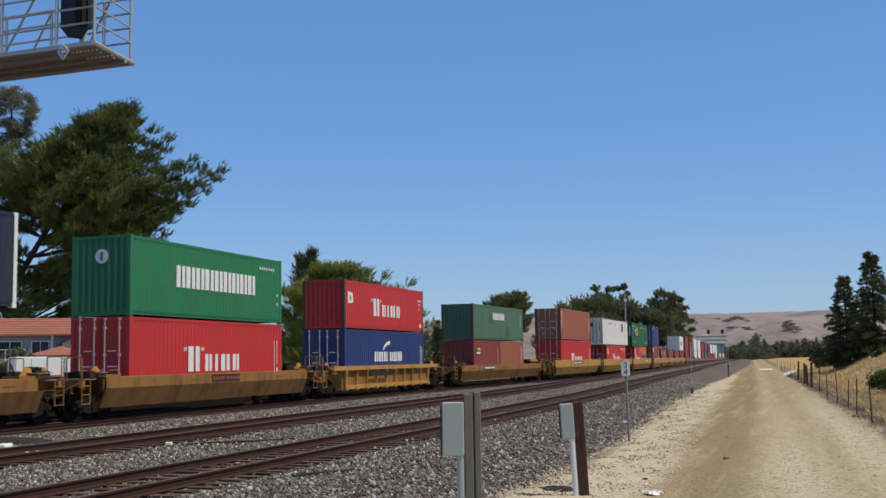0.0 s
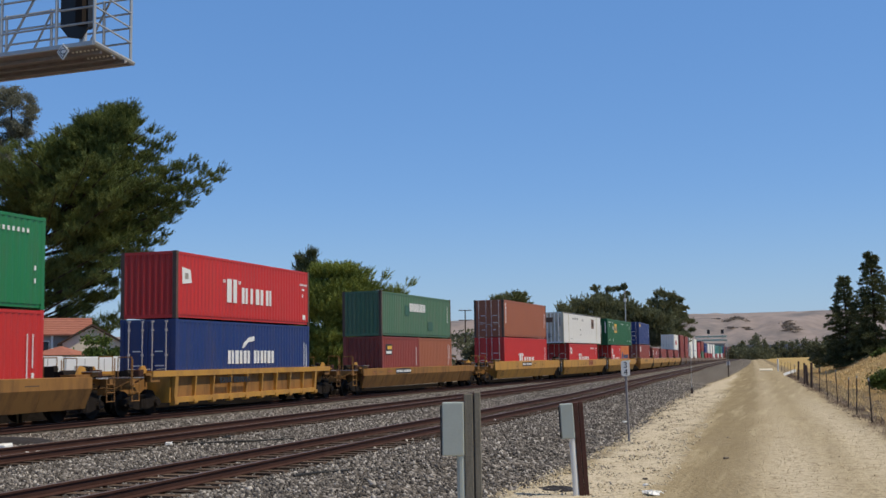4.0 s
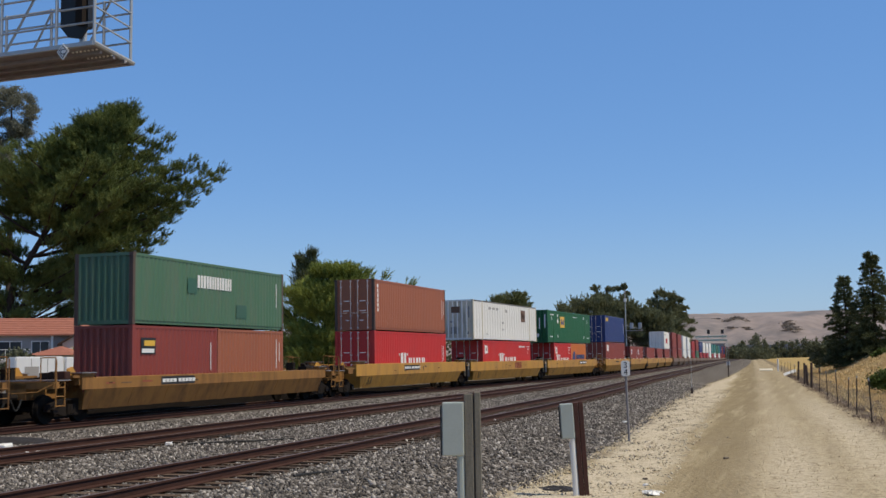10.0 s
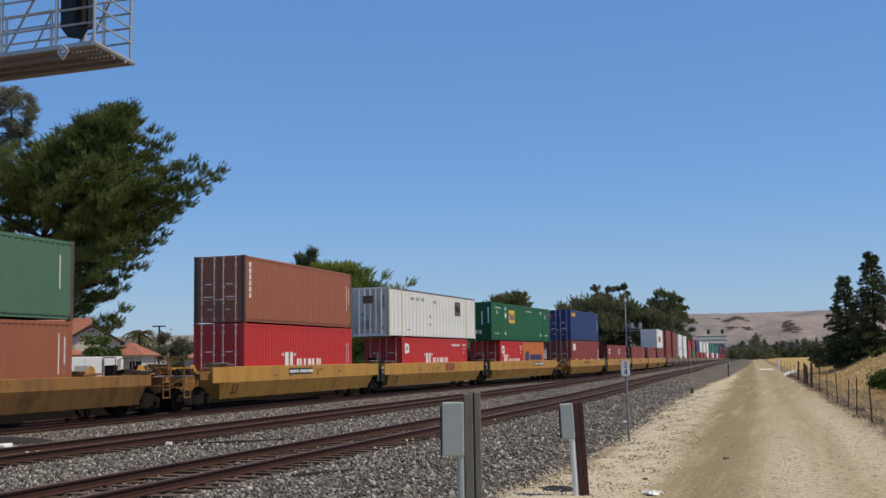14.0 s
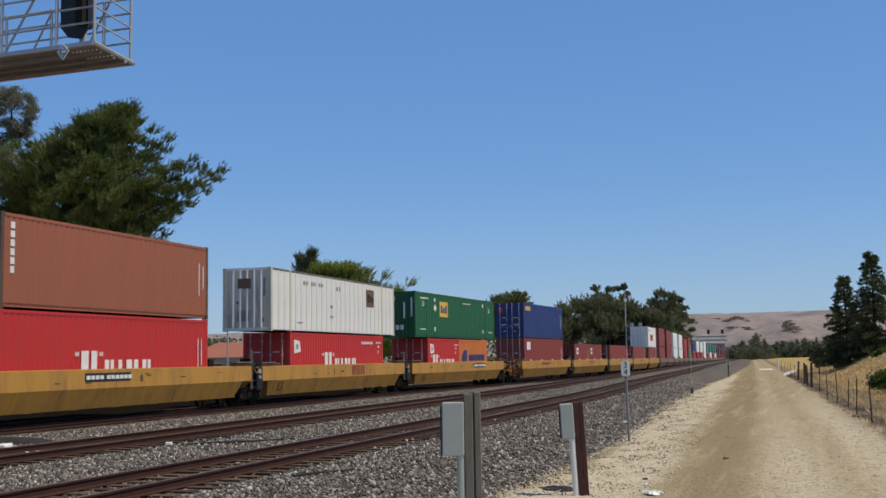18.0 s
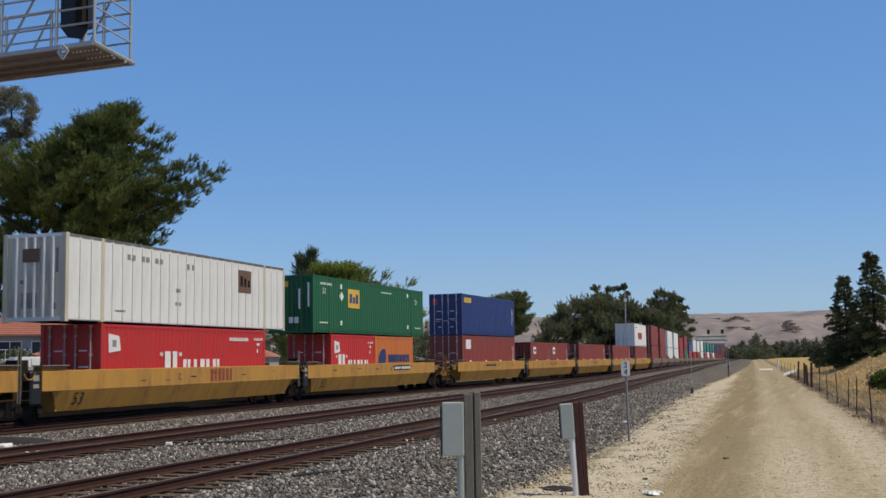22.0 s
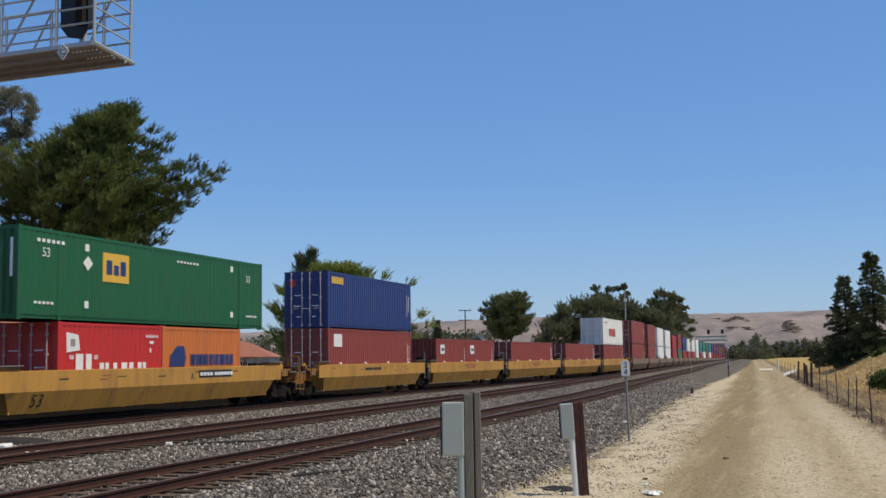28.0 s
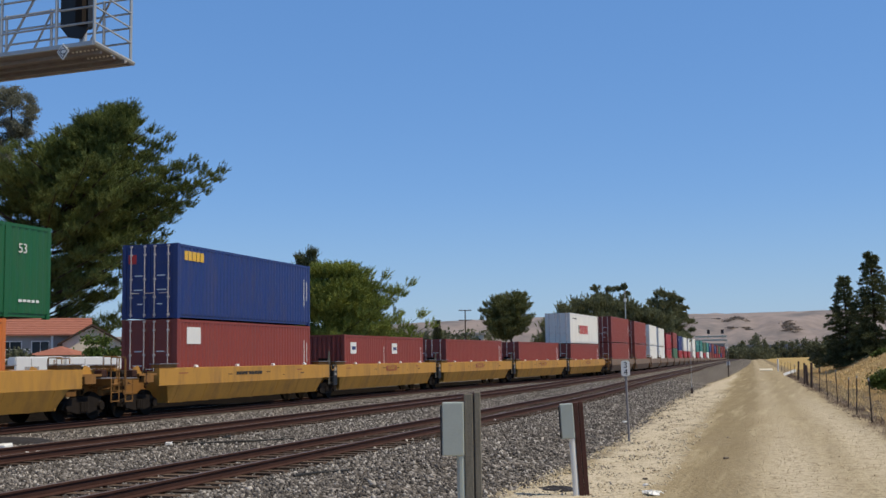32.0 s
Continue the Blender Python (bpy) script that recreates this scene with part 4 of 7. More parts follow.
def white_marks(c, h, l, H):
    plate("brown_label", c, LABEL_BROWN, [(h - 0.004, h + 0.006, 3.6, 4.75, 1.55, 2.5)], "brown square label")
    plate("label_letters", c, TRUCK, [(h + 0.004, h + 0.010, 3.78 + 0.33 * k, 4.00 + 0.33 * k, 1.8, 2.25 - 0.08 * k) for k in range(3)])
    plate("side_print", c, PRINT_GREY, [(h - 0.004, h + 0.006, -4.6 + 0.3 * k, -4.40 + 0.3 * k, 2.28, 2.46) for k in (0, 1, 3, 4, 6, 7)] + [(h - 0.004, h + 0.006, -0.55, -0.38, 2.2, 2.42), (h - 0.004, h + 0.006, -0.2, -0.05, 2.2, 2.42), (h - 0.004, h + 0.006, -1.35, -1.05, 1.28, 1.42), (h - 0.004, h + 0.006, -1.4, -1.28, 0.78, 0.9), (h - 0.004, h + 0.006, -1.15, -1.0, 0.78, 0.9), (h - 0.004, h + 0.006, -5.3, -4.7, 0.42, 0.47)], "unreadable small black print")
    plate("end_label", c, LABEL_BROWN, [(-0.45, 0.2, -l - 0.016, -l - 0.004, 1.95, 2.4)], "brown label over the end posts")
    plate("end_print", c, PRINT_GREY, [(-0.55, -0.32, -l + 0.02, -l + 0.026, 1.25, 1.38), (0.72, 0.85, -l + 0.02, -l + 0.026, 0.4, 0.6), (0.82, 0.92, -l + 0.02, -l + 0.026, 1.6, 2.4)], "unreadable small black print")
    plate("grimy_patch", c, SEAM, [(-0.5, 0.1, -l + 0.024, -l + 0.029, 0.45, 0.95)], "rubbed grey patch")


def green53_marks(c, h, l, H):
    plate("yellow_label", c, MARK_Y, [(h - 0.004, h + 0.006, -3.75, -2.2, 1.40, 2.40)], "yellow square label")
    plate("label_letters", c, BLUE_C, [(h + 0.004, h + 0.010, -3.55, -3.22, 1.65, 2.15), (h + 0.004, h + 0.010, -3.12, -2.82, 1.65, 2.0), (h + 0.004, h + 0.010, -2.72, -2.40, 1.65, 2.15)])
    bm = bmesh.new()
    prism(bm, [(-4.85, 1.95), (-4.58, 1.7), (-4.31, 1.95), (-4.58, 2.2)], "x", h - 0.004, h + 0.006)
    part("diamond_mark", bm, MARK_W, c, "white diamond")
    sets = [(h - 0.004, h + 0.006, -7.2 + 0.24 * k, -7.05 + 0.24 * k, 2.45, 2.56) for k in range(6)]
    sets += [(h - 0.004, h + 0.006, yy, yy + 0.22, zz, zz + 0.24) for yy in (-4.75, 5.2) for zz in (0.45, 2.35)]
    sets += [(h - 0.004, h + 0.006, 1.0 + 0.24 * k, 1.15 + 0.24 * k, 2.42, 2.5) for k in range(7)]
    sets += [(h - 0.004, h + 0.006, yy + 0.2 * k, yy + 0.14 + 0.2 * k, 0.5, 0.58) for yy in (-7.3, 6.6) for k in range(5)]
    plate("side_print", c, MARK_W, sets, "unreadable white print")
    plate("end_label", c, MARK_Y, [(-0.95 + 0.3 * k, -0.74 + 0.3 * k, -l - 0.002, -l + 0.012, 2.3, 2.6) for k in range(3)], "yellow marks on the end")
    plate("end_print", c, MARK_W, [(0.42, 0.52, -l - 0.002, -l + 0.012, 1.2, 2.2), (0.92, 1.02, -l - 0.002, -l + 0.012, 1.3, 2.5), (-0.1, 0.12, -l - 0.002, -l + 0.012, 0.5, 0.8), (0.2, 0.42, -l - 0.002, -l + 0.012, 0.5, 0.8), (-0.75, -0.5, -l - 0.002, -l + 0.012, 1.7, 1.95)], "unreadable white print on the end")
    for yy in (-6.75, 6.75):
        words(c, "53", (h + 0.004, yy, 2.0), 0.42, MARK_W)


def hapag_marks(c, h, l, H):
    slab_word(c, h, -1.0, 1.12, [0.34, 0.28, 0.28, 0.28, 0.28, 0.12, 0.26, 0.12, 0.28, 0.28, 0.28], 0.42, BLUE_C, 0.06, "blue lettering drawn as plain bars")
    bm = bmesh.new()
    prism(bm, [(-2.55, 1.08), (-1.45, 1.08), (-1.35, 1.4), (-1.5, 1.85), (-2.0, 1.85), (-2.45, 1.5)], "x", h - 0.004, h + 0.006)
    part("blue_emblem", bm, BLUE_C, c, "blue emblem")


def seaco_marks(c, h, l, H):
    slab_word(c, h, -l + 0.5, H - 0.62, [0.24, 0.24, 0.28, 0.24, 0.26], 0.36, MARK_Y, 0.05, "yellow lettering drawn as plain bars")
    plain_marks(c, h, l, H)
    plate("red_label", c, MARK_R, [(-0.95, -0.6, -l - 0.002, -l + 0.004, H - 0.75, H - 0.4)])


def patch_marks(c, h, l, H):
    plate("white_label", c, MARK_W, [(h - 0.004, h + 0.006, -l + 0.7, -l + 1.75, H - 0.95, H - 0.3)], "white square label")
    plain_marks(c, h, l, H)


def flags_marks(c, h, l, H):
    plate("white_label", c, MARK_W, [(h - 0.004, h + 0.006, -l + 0.8, -l + 1.6, H - 1.0, H - 0.4)], "white label with a dark stroke")
    plate("label_stroke", c, BLUE_C, [(h + 0.004, h + 0.010, -l + 1.0, -l + 1.5, H - 0.8, H - 0.62)])
    plate("side_print", c, MARK_W, [(h - 0.004, h + 0.006, l - 0.45, l - 0.40, 0.9, 2.0)], "unreadable upright print")


def ym_marks(c, h, l, H):
    slab_word(c, h, -2.1, 0.95, [0.7, 0.5, 0.55, 0.45, 0.5], 0.85, MARK_R, 0.18, "red lettering drawn as plain bars")
    plate("side_print", c, MARK_K, [(h - 0.004, h + 0.006, -l + 1.0 + 0.3 * k, -l + 1.2 + 0.3 * k, H - 0.55, H - 0.45) for k in range(6)], "unreadable small print")
    plate("black_bar", c, MARK_K, [(h - 0.004, h + 0.006, -2.6, -2.35, 1.0, 1.8)])


def words(parent, text, at, size, mat, rot=(90, 0, 90), name="number"):
    cu = bpy.data.curves.new(name, "FONT")
    cu.body, cu.size, cu.extrude, cu.align_x = text, size, 0.003, "CENTER"
    cu.materials.append(mat)
    ob = new(name, cu)
    ob.parent = parent
    ob.matrix_basis = pose(*at, *rot)
    return ob


BASE = FLOOR - 0.02


def stack(u, lower, upper):
    """Containers at u: the lower ones as (object, shift, height), the upper one as (object, shift)."""
    top = 0
    for ob, shift, H in lower:
        put(ob, u + shift, BASE)
        top = max(top, BASE + H)
    if upper:
        put(upper[0], u + upper[1], top + 0.02)


# the car ahead, already half past
car_single(20.1, 10.2, 8.6, YELLOW_OLD, "plate", "weathered yellow well car with a low load")
navy53 = container(L53, HC, NAVY, "navy blue long freight container with white end posts", "door", "waves", None, WHITE_C)
k_lower0 = container(L40, HC, RED_K, "red steel freight container resting in the well", "door", "waves", plain_marks)
stack(19.6, [(k_lower0, -0.2, HC)], (navy53, 0.0))

# single cars
U1, U2, U3 = 39.75, 59.67, 81.8
a = car_single(U1 + 0.2, 9.95, 8.05, YELLOW_OLD, "plate", "grimy brown-yellow well car under a green and a red container")
panel_marks(a, -0.9, [0.2, 0.2, 0.2, 0.2, -0.1, 0.2, 0.2, 0.2, 0.2, 0.2], MARK_K, MARK_O, 1.18)
ev = container(L40, HC, GREEN_E, "bright green corrugated container with large white lettering bars", "waves", "waves", evergreen_marks)
k1 = container(L40, HC, RED_K, "bright red corrugated container with white lettering bars, doors forward", "door", "waves", k_marks(0.75, False))
stack(U1, [(k1, 0, HC)], (ev, 0))
b = car_single(U2, 9.95, 6.45, YELLOW, "ribs", "yellow well car with upright side ribs", 1.60)
panel_marks(b, -3.2, [0.2, 0.2, 0.2, 0.2, -0.15, 0.2, 0.2, 0.2, 0.2, 0.2, 0.2], None, MARK_K, 1.05, 0.22)
k2 = container(L40, STD, RED_K, "red corrugated container with white lettering bars and flag mark", "waves", "waves", k_marks(0.66, True, False, 0.26), RUST_POST)
cma = container(L40, HC, BLUE_C, "dark blue container with white lettering bars, doors forward", "door", "waves", cma_marks)
stack(U2, [(cma, 0, HC)], (k2, 0))
c = car_single(U3 + 0.45, 11.7, 9.4, YELLOW_OLD, "plate", "dusty yellow-brown long well car")
panel_marks(c, -5.0, [0.2, 0.2, 0.2, 0.2, -0.1, 0.2, 0.2, 0.2, 0.2, 0.2], MARK_K, MARK_W, 1.18)
cap = container(L40, STD, GREEN_C, "faded green corrugated container with white lettering bars", "waves", "waves", capital_marks, RUST_POST)
t1 = container(L20, STD, BROWN_R, "short red-brown container with a black and yellow label", "waves", "waves", twenty_marks)
t2 = container(L20, STD, BROWN_O, "short plain orange-brown container", "waves", "waves", plain_marks)
stack(U3, [(t1, -3.05, STD), (t2, 3.05, STD)], (cap, 0))

# the articulated car of three units
UD = (105.75, 125.40, 145.30)
d1 = car_unit(UD[0], 9.85, 8.2, YELLOW, "yellow articulated well car unit with a black number plate", True, False)
d2 = car_unit(UD[1], 9.8, 8.2, YELLOW, "yellow articulated well car unit under a white container", False, False)
d3 = car_unit(UD[2], 9.95, 8.35, YELLOW, "yellow articulated well car unit under a green container", False, True)
for d, y in ((d1, -2.2), (d3, 2.3)):
    panel_marks(d, y, [0.2, 0.2, 0.2, 0.2, -0.12, 0.2, 0.2, 0.2, 0.2, 0.2, 0.2], MARK_K, MARK_W)
panel_marks(d2, 1.05, [0.5, -0.07, 0.5, -0.07, 0.5], None, MARK_O, 1.14, 0.48)
for d, y, ch in ((d1, 1.0, "B"), (d2, -1.24, "C"), (d3, 1.7, "A")):
    words(d, ch, (1.506, y, 1.24), 0.34, MARK_K)
for d in (d1, d2, d3):
    words(d, "53", (1.312, -7.3, 0.58), 0.62, MARK_K, (113, 0, 90))
br = container(L40, HC, BROWN_O, "orange-brown corrugated container with an upright white print", "door", "waves", brown_top_marks, RUST_POST)
k3 = container(L40, HC, RED_K, "red container with white lettering bars, doors forward", "door", "waves", k_marks(0.55, False))
stack(UD[0], [(k3, 0, HC)], (br, 0))
wh = container(L53, HC, WHITE_C, "dirty white long container with upright posts and a brown label", "posts", "posts", white_marks, CREAM_POST)
k4 = container(L40, STD, RED_K, "red container with white lettering bars under a longer white one", "door", "waves", k_marks(0.55, True, False))
stack(UD[1] + 0.25, [(k4, 0, STD)], (wh, 0))
gr = container(L53, HC, GREEN_X, "dark green long container with a yellow label and white print", "waves", "flat", green53_marks)
k5 = container(L20, STD, RED_K, "short red container with white lettering bars", "door", "waves", k_marks(0.45, True, False))
hl = container(L20, STD, ORANGE, "short orange container with blue lettering bars", "door", "waves", hapag_marks)
stack(UD[2], [(k5, -3.05, STD), (hl, 3.05, STD)], (gr, 0))

# the articulated car of five units
UE = [167.03 + 16.61 * k for k in range(5)]
for k, u in enumerate(UE):
    e = car_unit(u, 8.32, 6.7, YELLOW, "yellow articulated well car unit with a short well", k == 0, k == 4)
    if k == 0:
        panel_marks(e, -1.9, [0.2, 0.2, 0.2, 0.2, -0.12, 0.2, 0.2, 0.2, 0.2, 0.2], None, MARK_K)
    else:
        plate("panel_frame", e, MARK_O, [(1.497, 1.508, -0.8, 0.8, 1.28, 1.56)])
        slab_word(e, 1.512, -0.6, 1.34, [0.34, 0.34, 0.34], 0.18, YELLOW, 0.06, "yellow marks drawn as plain bars")
se = container(L40, HC, BLUE_S, "royal blue container with yellow lettering bars, doors forward", "door", "waves", seaco_marks)
bd = container(L40, HC, BROWN_R, "red-brown container with a white square label", "door", "waves", patch_marks)
stack(UE[0], [(bd, 0, HC)], (se, 0))
f1 = container(L20, STD, BROWN_R, "short red-brown container with a white label", "waves", "waves", flags_marks)
f2 = copy_thing(f1, Matrix.Identity(4))
stack(UE[1], [(f1, -3.05, STD), (f2, 3.05, STD)], None)
bl = container(L40, STD, BROWN_R, "plain red-brown container low in the well", "door", "waves", plain_marks)
stack(UE[2], [(bl, 0, STD)], None)
stack(UE[3], [(copy_thing(bl, Matrix.Identity(4)), 0, STD)], None)
ym = container(L40, HC, WHITE_C, "white container with red lettering bars, doors forward", "door", "waves", ym_marks)
stack(UE[4], [(copy_thing(bl, Matrix.Identity(4)), 0, STD)], (ym, 0))

# the long rest of the train, far off
plain_red = container(L40, STD, RED_DEEP, "deep red container far along the train", "door", "waves", plain_marks)
plain_white = container(L40, HC, WHITE_C, "white container far along the train", "door", "waves", flags_marks)
plain_green = container(L40, HC, GREEN_C, "green container far along the train", "door", "waves", plain_marks)
plain_teal = container(L40, HC, TEAL, "teal container far along the train", "door", "waves", flags_marks)
plain_blue = container(L40, HC, BLUE_S, "blue container far along the train", "door", "waves", flags_marks)
plain_maroon = container(L40, HC, BROWN_R, "maroon container far along the train", "door", "waves", plain_marks)
rest = [("m", "m"), ("m", "m"), ("w", "w"), ("w", "w"), ("r", "r"), ("m", "g"), ("b", "r"), ("w", "r"), ("w", "r"), ("w", "w"), ("t", "r"), ("t", "w"), ("g", "r"), ("t", "w"), ("b", "m"), ("m", "m"), ("b", "r"), ("m", "m"), ("g", "r"), ("m", "b"), ("m", "r"), ("m", "m"), ("b", "r"), ("w", "m")]
proto = {"m": (plain_maroon, HC), "w": (plain_white, HC), "r": (plain_red, STD), "g": (plain_green, HC), "t": (plain_teal, HC), "b": (plain_blue, HC)}
used = set()


def from_proto(key):
    ob, H = proto[key]
    if key in used:
        return copy_thing(ob, Matrix.Identity(4)), H
    used.add(key)
    return ob, H


car_far = None
for k, (upper, lower) in enumerate(rest):
    u = 252.9 + 16.9 * k
    if car_far is None:
        car_far = car_unit(u, 8.45, 6.9, DUSTY_CAR, "weathered brown-grey well car far along the train", True, True, False)
    else:
        put(copy_thing(car_far, Matrix.Identity(4)), u, 0.0)
    lo, H = from_proto(lower)
    up, _ = from_proto(upper)
    stack(u, [(lo, 0, H)], (up, 0))


# ---- trees ----
def tuft_cloud(name, mat, clumps, leaf, seed):
    """A crown of many small single leaves: clumps are (centre, radii, count)."""
    rng = np.random.default_rng(seed)
    vs, fs = [], []
    base = 0
    for (cx, cy, cz), (rx, ry, rz), count in clumps:
        size, centre = np.array([rx, ry, rz]), np.array([cx, cy, cz])
        d = rng.normal(size=(count, 3))
        d /= np.linalg.norm(d, axis=1)[:, None] + 1e-9
        p = rng.normal(size=(count, 3)) * 0.56 * size + centre
        a = rng.normal(size=(count, 3)) + d * 0.4
        a[:, 2] -= 0.4
        a /= np.linalg.norm(a, axis=1)[:, None] + 1e-9
        b = np.cross(a, rng.normal(size=(count, 3)))
        b /= np.linalg.norm(b, axis=1)[:, None] + 1e-9
        s = rng.uniform(0.6, 1.4, size=(count, 1)) * leaf
        q = np.stack([p - a * s * 0.5, p + b * s * 0.36, p + a * s * 0.7, p - b * s * 0.36], 1)
        vs.append(q.reshape(-1, 3))
        k = base + np.arange(count) * 4
        fs.append(np.stack([k, k + 1, k + 2, k + 3], 1))
        base += count * 4
    v, f = np.concatenate(vs), np.concatenate(fs)
    me = bpy.data.meshes.new(name)
    me.vertices.add(len(v))
    me.vertices.foreach_set("co", v.astype(np.float32).ravel())
    me.loops.add(len(f) * 4)
    me.loops.foreach_set("vertex_index", f.astype(np.int32).ravel())
    me.polygons.add(len(f))
    me.polygons.foreach_set("loop_start", np.arange(0, len(f) * 4, 4, dtype=np.int32))
    me.polygons.foreach_set("loop_total", np.full(len(f), 4, dtype=np.int32))
    me.update(calc_edges=True)
    me.materials.append(mat)
    return me


def tree(name, label, x, y, z, trunk_top, trunk_r, clumps, mat, leaf, seed, needles=False, up=0.0, lean=(0, 0)):
    t = thing(name, label, "tree")
    t.matrix_basis = pose(x, y, z)
    bm = bmesh.new()
    top = Vector((lean[0], lean[1], trunk_top))
    mid = top * 0.5 + Vector((0.15, 0, 0))
    bar(bm, (0, 0, -0.4), mid, trunk_r, 8, trunk_r * 0.75)
    bar(bm, mid, top, trunk_r * 0.75, 8, trunk_r * 0.25)
    part("trunk", bm, BARK, t)
    bm = bmesh.new()
    for (c, r, n) in ([] if name == "conifer" else clumps[::3]):
        c = Vector(c) * 0.9
        f = min(max((c.z - r[2]) / max(trunk_top, 0.1), 0.25), 0.9)
        start = top * f if f > 0.5 else mid * (f * 2)
        bar(bm, start, c, trunk_r * 0.16, 5, trunk_r * 0.04)
    if name != "conifer":
        part("branchwork", bm, BARK, t)
    if needles:
        pads = [(c, r, (0, 0, up), max(4, n // 14), 1.3 * r[0]) for c, r, n in clumps]
        me = plume_cloud("crown", mat, pads, seed, leaf, 16, 0.16)
    else:
        me = tuft_cloud("crown", mat, clumps, leaf, seed)
    ob = new("crown", me)
    ob.parent = t
    return t


def spread_crown(spots, count, seed, deep=1.0):
    """Small clumps round each main mass of a crown, given as (across, height, size)."""
    rng = random.Random(seed)
    out = []
    for dx, z, r in spots:
        n = 12 + int(r * 12)
        d0 = rng.uniform(-1, 1) * (0.6 + 0.8 * r) * deep
        for k in range(n):
            a, b = rng.uniform(0, math.tau), math.asin(rng.uniform(-0.8, 1))
            q = r * rng.uniform(0.2, 1.0)
            s = r * rng.uniform(0.20, 0.42) + 0.07
            c = (dx + q * math.cos(a) * math.cos(b), d0 + q * 1.3 * math.sin(a) * math.cos(b), z + q * 0.85 * math.sin(b))
            out.append((c, (s * 1.15, s * 1.15, s * 0.75), max(40, int(count * r * r / n))))
    return out


def at_view(ob):
    """Turn a tree so that its broad side lies across the view."""
    ob.rotation_euler = (0, 0, radians(18.0))
    return ob


def plume_cloud(name, mat, pads, seed, needle=0.26, per=20, slim=0.10):
    """Needle foliage: pads are (centre, radii, lean, plumes, length); each plume is a brush of needles that rises from its pad."""
    rng = np.random.default_rng(seed)
    vs = []
    for centre, radii, lean, count, length in pads:
        d = rng.normal(size=(count, 3))
        d /= np.linalg.norm(d, axis=1)[:, None] + 1e-9
        root = np.array(centre) + d * np.array(radii) * rng.random((count, 1)) ** 0.4
        way = np.array(lean) + d * (0.45, 0.45, 0.25) + rng.normal(size=(count, 3)) * 0.16
        way /= np.linalg.norm(way, axis=1)[:, None] + 1e-9
        span = length * rng.uniform(0.55, 1.25, size=(count, 1))
        f = rng.random((count, per, 1))
        p = (root[:, None] + way[:, None] * span[:, None] * f).reshape(-1, 3)
        a = (way[:, None] * 0.9 + rng.normal(size=(count, per, 3)) * 0.38).reshape(-1, 3)
        a /= np.linalg.norm(a, axis=1)[:, None] + 1e-9
        b = np.cross(a, rng.normal(size=(len(p), 3)))
        b /= np.linalg.norm(b, axis=1)[:, None] + 1e-9
        s = needle * rng.uniform(0.65, 1.25, size=(len(p), 1)) * (1.15 - 0.45 * f.reshape(-1, 1))
        vs.append(np.stack([p - b * s * slim, p + b * s * slim, p + a * s], 1).reshape(-1, 3))
    v = np.concatenate(vs)
    n = len(v) // 3
    me = bpy.data.meshes.new(name)
    me.vertices.add(len(v))
    me.vertices.foreach_set("co", v.astype(np.float32).ravel())
    me.loops.add(n * 3)
    me.loops.foreach_set("vertex_index", np.arange(n * 3, dtype=np.int32))
    me.polygons.add(n)
    me.polygons.foreach_set("loop_start", np.arange(0, n * 3, 3, dtype=np.int32))
    me.polygons.foreach_set("loop_total", np.full(n, 3, dtype=np.int32))
    me.update(calc_edges=True)
    me.materials.append(mat)
    return me


def trunk_at(knots, z):
    return [float(np.interp(z, [k[2] for k in knots], [k[i] for k in knots])) for i in range(2)] + [z]


